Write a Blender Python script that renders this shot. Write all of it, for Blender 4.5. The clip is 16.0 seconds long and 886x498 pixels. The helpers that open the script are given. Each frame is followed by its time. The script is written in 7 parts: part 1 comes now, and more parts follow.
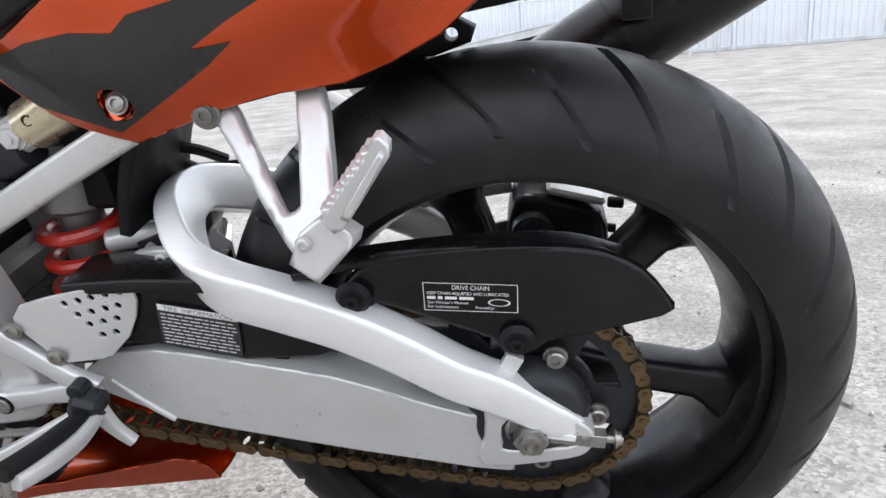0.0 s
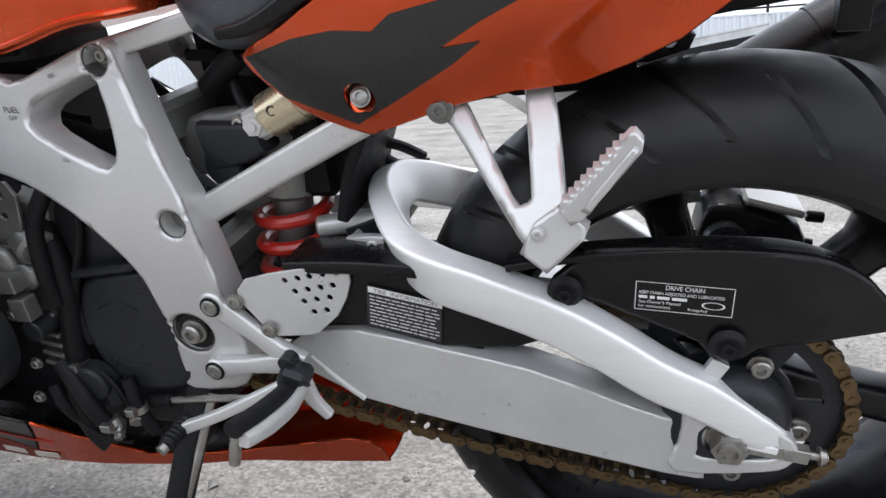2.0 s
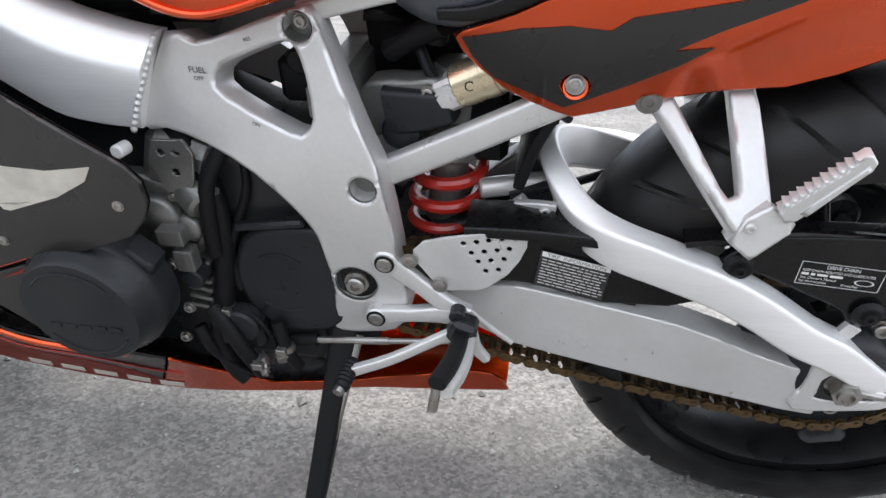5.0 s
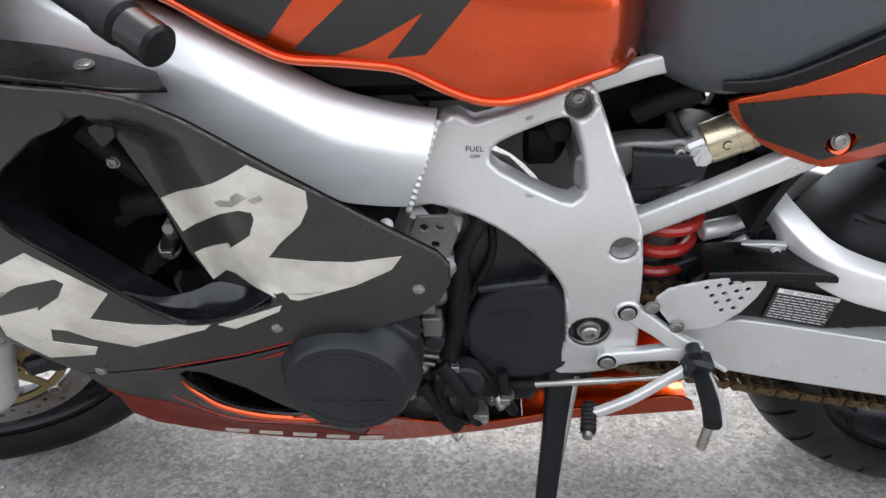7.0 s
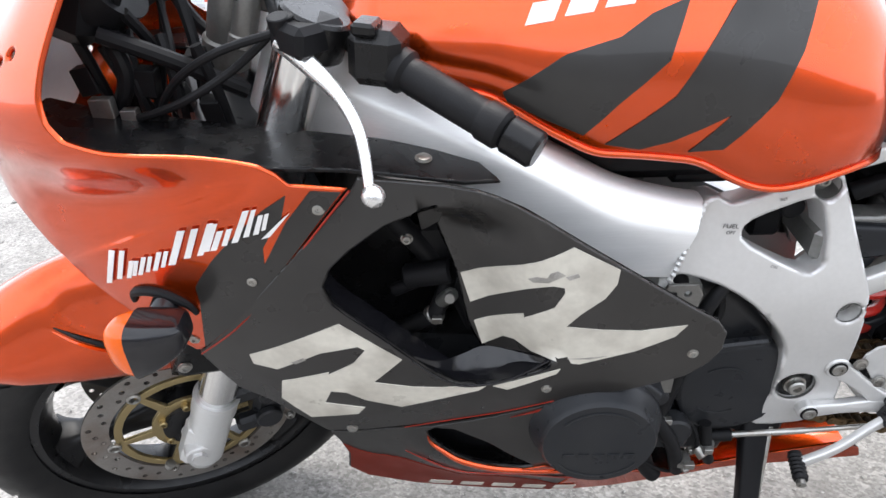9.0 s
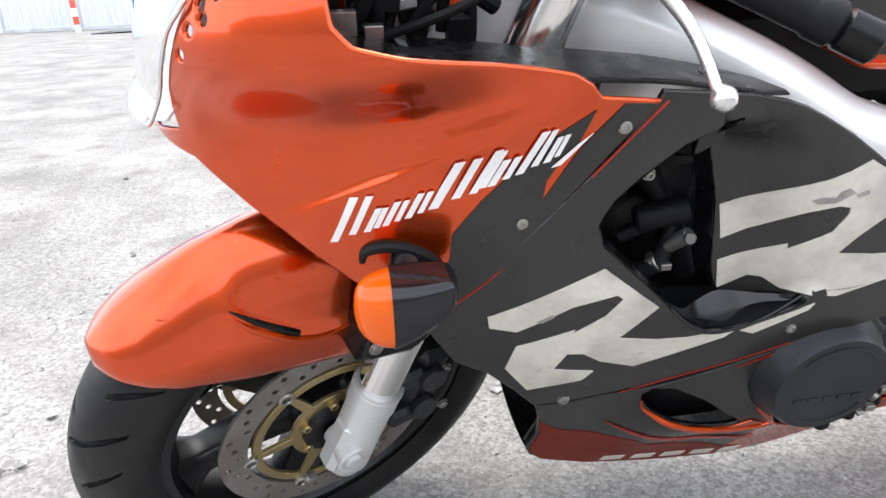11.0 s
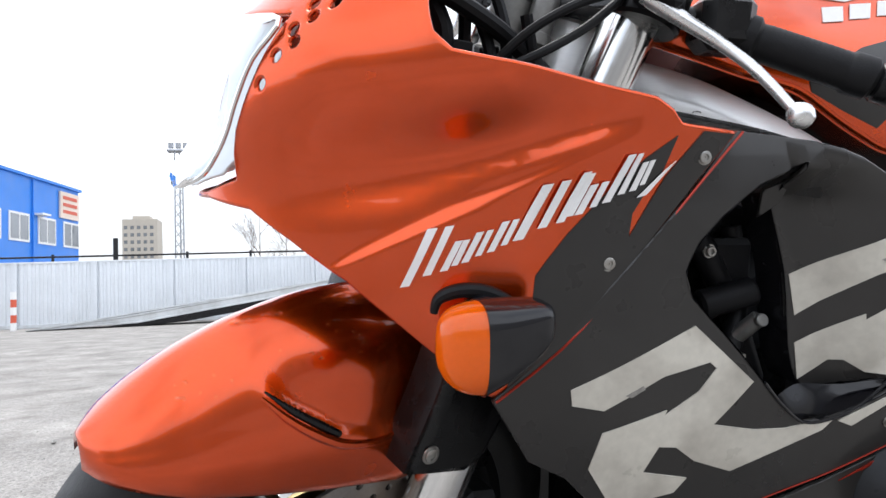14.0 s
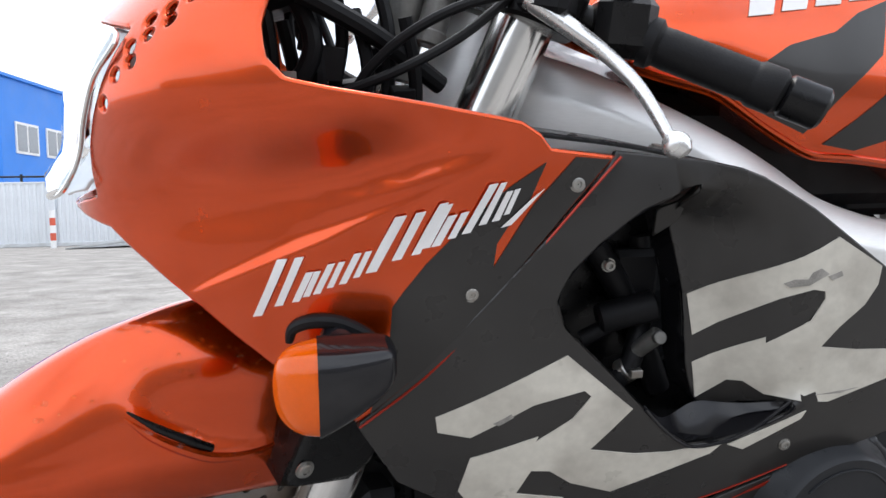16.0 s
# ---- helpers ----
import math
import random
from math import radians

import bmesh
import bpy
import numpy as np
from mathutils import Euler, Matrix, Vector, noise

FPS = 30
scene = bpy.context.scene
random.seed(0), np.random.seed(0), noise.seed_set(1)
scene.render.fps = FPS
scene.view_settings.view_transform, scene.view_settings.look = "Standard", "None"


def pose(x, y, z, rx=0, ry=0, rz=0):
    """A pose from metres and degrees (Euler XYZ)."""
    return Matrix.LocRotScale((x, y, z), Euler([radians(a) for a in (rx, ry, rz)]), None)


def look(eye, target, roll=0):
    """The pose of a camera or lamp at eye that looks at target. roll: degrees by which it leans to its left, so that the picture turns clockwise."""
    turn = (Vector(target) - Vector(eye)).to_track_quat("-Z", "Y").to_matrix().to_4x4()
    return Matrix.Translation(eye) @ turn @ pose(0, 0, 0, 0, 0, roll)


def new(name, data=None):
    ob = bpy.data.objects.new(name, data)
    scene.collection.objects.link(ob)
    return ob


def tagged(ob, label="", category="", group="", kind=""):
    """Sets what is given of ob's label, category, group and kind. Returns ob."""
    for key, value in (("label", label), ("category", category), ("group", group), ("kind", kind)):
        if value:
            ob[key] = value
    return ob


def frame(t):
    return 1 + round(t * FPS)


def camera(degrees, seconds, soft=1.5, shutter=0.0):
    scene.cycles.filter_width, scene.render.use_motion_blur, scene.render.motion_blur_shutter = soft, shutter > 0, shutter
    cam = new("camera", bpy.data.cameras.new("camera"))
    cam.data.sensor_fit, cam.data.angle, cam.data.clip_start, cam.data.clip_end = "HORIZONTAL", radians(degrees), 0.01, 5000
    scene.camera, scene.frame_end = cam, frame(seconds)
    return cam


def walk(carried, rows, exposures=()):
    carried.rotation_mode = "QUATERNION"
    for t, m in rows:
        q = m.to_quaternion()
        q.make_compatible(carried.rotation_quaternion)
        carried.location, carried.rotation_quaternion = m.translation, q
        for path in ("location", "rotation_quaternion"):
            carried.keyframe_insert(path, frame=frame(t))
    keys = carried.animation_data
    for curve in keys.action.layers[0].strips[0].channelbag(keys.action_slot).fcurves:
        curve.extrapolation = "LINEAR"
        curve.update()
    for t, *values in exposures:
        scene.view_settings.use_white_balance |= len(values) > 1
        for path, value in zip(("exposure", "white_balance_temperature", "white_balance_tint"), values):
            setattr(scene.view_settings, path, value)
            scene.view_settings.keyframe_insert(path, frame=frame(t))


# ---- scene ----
EXPOSURES = ((0, 0.95), (1.5, 0.72), (3, 0.78), (6, 0.98), (8, 1.17), (11, 1.22), (12, 1.1), (13, 1.05), (14.5, 0.66), (16, 0.7))
LEAN = 12.02  # degrees by which the motorcycle leans on its stand
cam = camera(67.00, 16.0)
ROWS = [
    (0, 0.0149, -0.7220, 0.6180, 8.26, -16.39, -4.77),
    (0.5, -0.0058, -0.7268, 0.6077, 10.74, -15.73, -5.44),
    (1, -0.0319, -0.7355, 0.6033, 12.82, -15.67, -4.50),
    (1.5, -0.0585, -0.7488, 0.6035, 14.55, -15.59, -3.36),
    (2, -0.0878, -0.7669, 0.6113, 15.81, -14.36, -3.22),
    (2.5, -0.1169, -0.7885, 0.6231, 15.45, -12.21, -2.41),
    (3, -0.1462, -0.8203, 0.6475, 13.05, -11.15, -1.64),
    (3.5, -0.1641, -0.8397, 0.6908, 13.04, -16.78, -2.06),
    (3.7, -0.1767, -0.8581, 0.6973, 12.31, -18.95, -1.82),
    (5.8, -0.4615, -0.8364, 0.7610, 8.82, -26.08, 0.10),
    (6, -0.4957, -0.8463, 0.7786, 9.36, -26.42, -1.32),
    (6.5, -0.5744, -0.8635, 0.7926, 5.78, -25.91, -2.04),
    (7, -0.6637, -0.8756, 0.8044, 3.96, -25.67, -2.37),
    (7.5, -0.7515, -0.9022, 0.8179, 2.98, -23.86, -3.00),
    (8, -0.8061, -0.9127, 0.8421, 4.38, -22.76, -2.59),
    (8.5, -0.8926, -0.9296, 0.8698, 4.47, -22.86, -2.88),
    (8.7, -0.9253, -0.9388, 0.8791, 3.60, -22.70, -2.59),
    (10.8, -1.2916, -0.8653, 0.8177, -7.15, -23.19, -1.25),
    (11, -1.3318, -0.8619, 0.7872, -8.01, -21.47, -2.29),
    (11.5, -1.4004, -0.8426, 0.6946, -9.64, -18.29, -1.86),
    (12, -1.4298, -0.8261, 0.5977, -11.65, -13.24, -2.58),
    (12.5, -1.4500, -0.8092, 0.5517, -12.52, -10.23, -2.38),
    (13, -1.4555, -0.8145, 0.5609, -13.42, -5.87, -2.74),
    (13.5, -1.4524, -0.8166, 0.5656, -14.04, -0.96, -1.21),
    (14, -1.4500, -0.8194, 0.5762, -14.39, 3.56, -2.36),
    (14.5, -1.4399, -0.8223, 0.5883, -15.21, 6.95, -3.20),
    (15, -1.4051, -0.8233, 0.5882, -15.14, 6.87, -4.15),
    (15.5, -1.3531, -0.8123, 0.6073, -12.07, 2.40, -3.41),
    (16, -1.3099, -0.8306, 0.6554, -11.44, -2.99, -1.37),
]
walk(cam, [(t, look((x, y, z), Vector((x, y, z)) + Vector((-math.sin(radians(yaw)) * math.cos(radians(pitch)), math.cos(radians(yaw)) * math.cos(radians(pitch)), math.sin(radians(pitch)))), roll)) for t, x, y, z, yaw, pitch, roll in ROWS], EXPOSURES)

# ---- light ----
SUN_EL, SUN_AZ = 75.0, 4.0  # degrees: height, and turn from straight behind the motorcycle
world = bpy.data.worlds.new("sky")
scene.world = world
world.use_nodes = True
wn = world.node_tree
sky = wn.nodes.new("ShaderNodeTexSky")
sky.sky_type, sky.sun_disc = "NISHITA", False
sky.sun_elevation, sky.sun_rotation = radians(SUN_EL), radians(SUN_AZ)
sky.air_density, sky.dust_density, sky.ozone_density = 1.0, 4.0, 1.0
cloud = wn.nodes.new("ShaderNodeTexNoise")
cloud.inputs["Scale"].default_value, cloud.inputs["Detail"].default_value = 2.2, 6.0
coords = wn.nodes.new("ShaderNodeTexCoord")
wn.links.new(coords.outputs["Generated"], cloud.inputs["Vector"])
cover = wn.nodes.new("ShaderNodeMapRange")
cover.inputs[1].default_value, cover.inputs[2].default_value = 0.34, 0.52
cover.inputs[3].default_value, cover.inputs[4].default_value = 0.35, 1.0
wn.links.new(cloud.outputs["Fac"], cover.inputs[0])
veil = wn.nodes.new("ShaderNodeMix")
veil.data_type = "RGBA"
veil.inputs["B"].default_value = (9.0, 9.5, 10.5, 1.0)
wn.links.new(cover.outputs[0], veil.inputs["Factor"])
wn.links.new(sky.outputs["Color"], veil.inputs["A"])
wn.links.new(veil.outputs["Result"], wn.nodes["Background"].inputs["Color"])
wn.nodes["Background"].inputs["Strength"].default_value = 0.12

sun = new("sun", bpy.data.lights.new("sun", "SUN"))
sun.data.energy, sun.data.angle, sun.data.color = 1.2, radians(30), (1.0, 0.97, 0.93)
away = Vector((math.sin(radians(SUN_AZ)) * math.cos(radians(SUN_EL)), math.cos(radians(SUN_AZ)) * math.cos(radians(SUN_EL)), math.sin(radians(SUN_EL))))
sun.matrix_world = look(away * 50, (0, 0, 0))


# ---- materials ----
def material(name, color, rough=0.5, metal=0.0, vary=0.12, scale=30.0, bump=0.0, bump_scale=300.0, coat=0.0, stretch=None, dirt=None, dirt_scale=6.0, dirt_amount=0.5, rough_vary=0.1, spec=0.5, island=0.0, pebbles=0.0):
    """A surface with grain at two scales, fine relief and, where given, dirt of another colour."""
    m = bpy.data.materials.new(name)
    m.use_nodes = True
    t = m.node_tree
    b = t.nodes["Principled BSDF"]
    b.inputs["Metallic"].default_value, b.inputs["Coat Weight"].default_value, b.inputs["Coat Roughness"].default_value = metal, coat, 0.04
    b.inputs["Specular IOR Level"].default_value = spec
    co = t.nodes.new("ShaderNodeTexCoord")
    mp = t.nodes.new("ShaderNodeMapping")
    mp.inputs["Scale"].default_value = stretch or (1, 1, 1)
    t.links.new(co.outputs["Object"], mp.inputs["Vector"])

    def noise_at(s, detail=4.0):
        n = t.nodes.new("ShaderNodeTexNoise")
        n.inputs["Scale"].default_value, n.inputs["Detail"].default_value = s, detail
        t.links.new(mp.outputs["Vector"], n.inputs["Vector"])
        return n.outputs["Fac"]

    def ranged(src, lo, hi, a=0.3, z=0.7):
        r = t.nodes.new("ShaderNodeMapRange")
        r.inputs[1].default_value, r.inputs[2].default_value, r.inputs[3].default_value, r.inputs[4].default_value = a, z, lo, hi
        t.links.new(src, r.inputs[0])
        return r.outputs[0]

    big, fine = noise_at(scale * 0.25, 5.0), noise_at(scale * 4.0, 3.0)
    mixv = t.nodes.new("ShaderNodeMath")
    mixv.operation = "MULTIPLY"
    t.links.new(ranged(big, 1 - vary, 1 + vary * 0.6), mixv.inputs[0])
    t.links.new(ranged(fine, 1 - vary * 0.5, 1 + vary * 0.3), mixv.inputs[1])
    value = mixv.outputs[0]
    if island:
        geo_n = t.nodes.new("ShaderNodeNewGeometry")
        more = t.nodes.new("ShaderNodeMath")
        more.operation = "MULTIPLY"
        t.links.new(value, more.inputs[0])
        t.links.new(ranged(geo_n.outputs["Random Per Island"], 1 - island, 1 + island, 0, 1), more.inputs[1])
        value = more.outputs[0]
    if pebbles:
        cells = t.nodes.new("ShaderNodeTexVoronoi")
        cells.inputs["Scale"].default_value = pebbles
        t.links.new(mp.outputs["Vector"], cells.inputs["Vector"])
        pick = t.nodes.new("ShaderNodeSeparateColor")
        t.links.new(cells.outputs["Color"], pick.inputs[0])
        more = t.nodes.new("ShaderNodeMath")
        more.operation = "MULTIPLY"
        t.links.new(value, more.inputs[0])
        t.links.new(ranged(pick.outputs[0], 0.70, 1.32, 0, 1), more.inputs[1])
        value = more.outputs[0]
    tint = t.nodes.new("ShaderNodeVectorMath")
    tint.operation = "SCALE"
    tint.inputs[0].default_value = color
    t.links.new(value, tint.inputs["Scale"])
    out = tint.outputs[0]
    if dirt:
        mx = t.nodes.new("ShaderNodeMix")
        mx.data_type = "RGBA"
        mx.inputs["B"].default_value = (*dirt, 1)
        t.links.new(ranged(noise_at(dirt_scale, 8.0), 0.0, dirt_amount, 0.45, 0.72), mx.inputs["Factor"])
        t.links.new(out, mx.inputs["A"])
        out = mx.outputs["Result"]
    t.links.new(out, b.inputs["Base Color"])
    t.links.new(ranged(noise_at(scale, 4.0), max(0.02, rough - rough_vary), min(1.0, rough + rough_vary)), b.inputs["Roughness"])
    if bump:
        bp = t.nodes.new("ShaderNodeBump")
        bp.inputs["Strength"].default_value, bp.inputs["Distance"].default_value = 1.0, bump
        t.links.new(noise_at(bump_scale, 3.0), bp.inputs["Height"])
        t.links.new(bp.outputs["Normal"], b.inputs["Normal"])
    return m


ORANGE = material("orange_candy_paint", (0.64, 0.067, 0.004), 0.25, 0.92, 0.06, 14, spec=0.4, coat=0.9, rough_vary=0.03)
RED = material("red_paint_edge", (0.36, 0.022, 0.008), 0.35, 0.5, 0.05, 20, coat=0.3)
# red with the shade of the low cowl front put into its colour
SHADED_RED = material("shaded_red_paint", (0.17, 0.016, 0.007), 0.45, 0.2, 0.12, 20, coat=0.0, spec=0.2, dirt=(0.07, 0.03, 0.022), dirt_scale=10, dirt_amount=0.4)
GREY = material("dark_grey_paint", (0.021, 0.0195, 0.0185), 0.33, 0.0, 0.10, 25, coat=0.25, dirt=(0.048, 0.045, 0.041), dirt_scale=9, dirt_amount=0.2, spec=0.35)
WHITE = material("worn_white_decal", (0.58, 0.55, 0.48), 0.36, 0.0, 0.12, 30, coat=0.3, dirt=(0.30, 0.27, 0.23), dirt_scale=22, dirt_amount=0.6)
BRIGHT = material("white_decal", (0.78, 0.77, 0.76), 0.4, 0.0, 0.05, 40)
ALU = material("satin_silver_casting", (0.62, 0.615, 0.605), 0.34, 0.45, 0.05, 40, bump=0.00006, bump_scale=900, rough_vary=0.06)
SPAR = material("brushed_aluminium", (0.88, 0.88, 0.875), 0.38, 0.4, 0.05, 60, stretch=(0.2, 1, 3), rough_vary=0.05)
SILVER = material("silver_lacquer", (0.62, 0.62, 0.61), 0.36, 0.45, 0.05, 30, dirt=(0.40, 0.38, 0.35), dirt_scale=12, dirt_amount=0.2)
CHROME = material("bright_metal", (0.78, 0.78, 0.77), 0.16, 1.0, 0.04, 60, rough_vary=0.05)
CAST = material("cast_grey_metal", (0.26, 0.26, 0.25), 0.42, 0.7, 0.18, 60, bump=0.0003, bump_scale=500, dirt=(0.10, 0.085, 0.07), dirt_amount=0.5)
STEEL = material("zinc_steel", (0.38, 0.375, 0.355), 0.35, 0.9, 0.15, 90, dirt=(0.20, 0.13, 0.08), dirt_scale=60, dirt_amount=0.4)
DISC = material("brake_disc_steel", (0.32, 0.30, 0.28), 0.40, 0.85, 0.15, 60, dirt=(0.17, 0.11, 0.075), dirt_scale=14, dirt_amount=0.7)
GOLD = material("gold_anodised_metal", (0.40, 0.31, 0.155), 0.36, 0.85, 0.08, 50)
BRONZE = material("champagne_canister", (0.62, 0.54, 0.38), 0.28, 0.8, 0.06, 40)
CHAIN = material("oiled_gold_chain", (0.15, 0.098, 0.048), 0.40, 0.75, 0.25, 120, dirt=(0.04, 0.03, 0.02), dirt_scale=90, dirt_amount=0.7)
DARKCHAIN = material("dirty_chain_rollers", (0.06, 0.045, 0.03), 0.5, 0.6, 0.3, 120)
PLASTIC = material("black_plastic", (0.005, 0.005, 0.0056), 0.28, 0.0, 0.2, 40, bump=0.0001, bump_scale=1200, dirt=(0.028, 0.026, 0.024), dirt_scale=12, dirt_amount=0.2, spec=0.28)
MATTE = material("matt_black_plastic", (0.007, 0.007, 0.008), 0.5, 0.0, 0.2, 40, bump=0.0002, bump_scale=900, spec=0.18)
WHEEL = material("black_wheel_paint", (0.006, 0.006, 0.007), 0.32, 0.0, 0.15, 30, coat=0.0, dirt=(0.018, 0.017, 0.015), dirt_scale=14, dirt_amount=0.3, spec=0.3)
RUBBER = material("rubber", (0.008, 0.008, 0.009), 0.52, 0.0, 0.2, 60, bump=0.0002, bump_scale=600, spec=0.2)
TYRE = material("tyre_rubber", (0.006, 0.006, 0.0065), 0.44, 0.0, 0.15, 40, bump=0.00025, bump_scale=500, dirt=(0.040, 0.037, 0.034), dirt_scale=11, dirt_amount=0.28, spec=0.3)
ENGINE = material("dark_engine_paint", (0.018, 0.0195, 0.0225), 0.34, 0.1, 0.12, 40, bump=0.00012, bump_scale=700, dirt=(0.05, 0.046, 0.042), dirt_scale=10, dirt_amount=0.22, spec=0.28)
SEATM = material("dark_grey_vinyl", (0.050, 0.056, 0.067), 0.34, 0.0, 0.08, 25, bump=0.0002, bump_scale=500, spec=0.7)
SPRING = material("red_spring_enamel", (0.45, 0.020, 0.012), 0.35, 0.0, 0.15, 60, coat=0.5, dirt=(0.10, 0.03, 0.02), dirt_scale=40, dirt_amount=0.5)
LABELM = material("black_label_film", (0.02, 0.02, 0.021), 0.4, 0.0, 0.1, 60)
AMBER = material("amber_lens", (0.85, 0.125, 0.001), 0.12, 0.0, 0.05, 60, coat=0.2, spec=0.35)
b = AMBER.node_tree.nodes["Principled BSDF"]
b.inputs["Transmission Weight"].default_value = 0.15
GLASS = bpy.data.materials.new("clear_lens")
GLASS.use_nodes = True
b = GLASS.node_tree.nodes["Principled BSDF"]
b.inputs["Transmission Weight"].default_value, b.inputs["Roughness"].default_value, b.inputs["IOR"].default_value = 1.0, 0.0, 1.12
b.inputs["Base Color"].default_value = (0.93, 0.96, 0.97, 1)
REFLECT = material("lamp_reflector", (0.80, 0.83, 0.85), 0.45, 0.3, 0.03, 40)
CONCRETE = material("dusty_concrete", (0.32, 0.306, 0.288), 0.9, 0.0, 0.34, 9.0, bump=0.007, bump_scale=45, dirt=(0.135, 0.126, 0.116), dirt_scale=4.5, dirt_amount=0.75, spec=0.2, pebbles=150.0)
# worn grit, toned darker to carry the shade round the machine
SHADED_GRIT = material("worn_shaded_grit", (0.285, 0.272, 0.253), 0.92, 0.0, 0.40, 14.0, bump=0.007, bump_scale=70, dirt=(0.105, 0.099, 0.092), dirt_scale=7.0, dirt_amount=0.7, spec=0.15, pebbles=190.0)
STONE = material("loose_gravel", (0.33, 0.32, 0.30), 0.85, 0.0, 0.3, 60, island=0.45)
SHEET = material("pale_grey_sheet_metal", (0.70, 0.73, 0.76), 0.45, 0.15, 0.06, 3.0, dirt=(0.58, 0.60, 0.61), dirt_scale=1.0, dirt_amount=0.5)
RAMPM = material("weathered_grey_steel", (0.62, 0.64, 0.65), 0.5, 0.2, 0.12, 3.0, dirt=(0.30, 0.29, 0.27), dirt_scale=2.0, dirt_amount=0.5)
BLUE = material("blue_facade_cladding", (0.025, 0.21, 0.70), 0.45, 0.0, 0.06, 1.0)
PANE = material("window_glass", (0.14, 0.16, 0.18), 0.08, 0.0, 0.15, 2.0, coat=1.0)
FRAMEW = material("white_window_frame", (0.80, 0.80, 0.79), 0.4, 0.0, 0.05, 4)
SIGNRED = material("red_sign", (0.62, 0.10, 0.05), 0.5, 0.0, 0.05, 3)
SIGNPALE = material("pale_sign", (0.75, 0.62, 0.52), 0.5, 0.0, 0.05, 3)
TOWERM = material("beige_tower_block", (0.46, 0.42, 0.36), 0.8, 0.0, 0.10, 0.3)
DARKWIN = material("distant_window", (0.16, 0.17, 0.18), 0.3, 0.0, 0.2, 0.5)
BARK = material("bare_wood", (0.16, 0.13, 0.11), 0.9, 0.0, 0.2, 5)
MAST = material("galvanised_mast", (0.34, 0.35, 0.36), 0.5, 0.5, 0.1, 5)
WALLM = material("unseen_wall_grey", (0.30, 0.293, 0.285), 0.85, 0.0, 0.12, 2.0, dirt=(0.20, 0.195, 0.19), dirt_scale=1.0, dirt_amount=0.6)
POLISH = material("polished_aluminium", (0.74, 0.74, 0.73), 0.26, 0.85, 0.05, 60, rough_vary=0.06)
SCUFF = material("grey_scuff", (0.30, 0.285, 0.26), 0.6, 0.0, 0.4, 200)
GLOSSBLACK = material("glossy_black_plastic", (0.008, 0.008, 0.010), 0.18, 0.0, 0.1, 40, coat=0.1, spec=0.4, dirt=(0.03, 0.028, 0.026), dirt_scale=12, dirt_amount=0.15)


# ---- mesh tools ----
from mathutils import geometry


def unit(a):
    a = np.asarray(a, float)
    return a / (np.linalg.norm(a) + 1e-12)


def basis(axis):
    """Two directions square to an axis."""
    a = unit(axis)
    h = np.array((0, 0, 1.0)) if abs(a[2]) < 0.9 else np.array((1.0, 0, 0))
    p = unit(np.cross(a, h))
    return p, np.cross(a, p)


def curve(points, n=6, closed=False):
    """A Catmull-Rom curve through the points."""
    p = np.asarray(points, float)
    k = len(p)
    out = []
    for i in range(k if closed else k - 1):
        if closed:
            a, b_, c, d = p[i - 1], p[i], p[(i + 1) % k], p[(i + 2) % k]
        else:
            a, b_, c, d = p[max(i - 1, 0)], p[i], p[i + 1], p[min(i + 2, k - 1)]
        for s in range(n):
            t = s / n
            out.append(0.5 * (2 * b_ + (c - a) * t + (2 * a - 5 * b_ + 4 * c - d) * t * t + (3 * b_ - a - 3 * c + d) * t**3))
    if not closed:
        out.append(p[-1])
    return np.array(out)


def table(x, xs, ys, soft=0.02):
    """A smoothed look-up in a table of stations."""
    return float(np.mean([np.interp(x + soft * o, xs, ys) for o in (-1, -0.5, 0, 0.5, 1)]))


def circle2(u, v, r, n=16):
    return [(u + r * math.cos(2 * math.pi * i / n), v + r * math.sin(2 * math.pi * i / n)) for i in range(n)]


def inside(pts, poly):
    x, y = pts[:, 0], pts[:, 1]
    res = np.zeros(len(pts), bool)
    q = np.asarray(poly)
    for (x0, y0), (x1, y1) in zip(q, np.roll(q, -1, 0)):
        hit = (y0 > y) != (y1 > y)
        res ^= hit & (x < (x1 - x0) * (y - y0) / (y1 - y0 + 1e-15) + x0)
    return res


def edge_distance(pts, polys):
    best = np.full(len(pts), 1e9)
    for q in polys:
        q = np.asarray(q)
        for a, c in zip(q, np.roll(q, -1, 0)):
            e = c - a
            t = np.clip(((pts - a) @ e) / (e @ e + 1e-15), 0, 1)
            best = np.minimum(best, np.linalg.norm(pts - a - t[:, None] * e, axis=1))
    return best


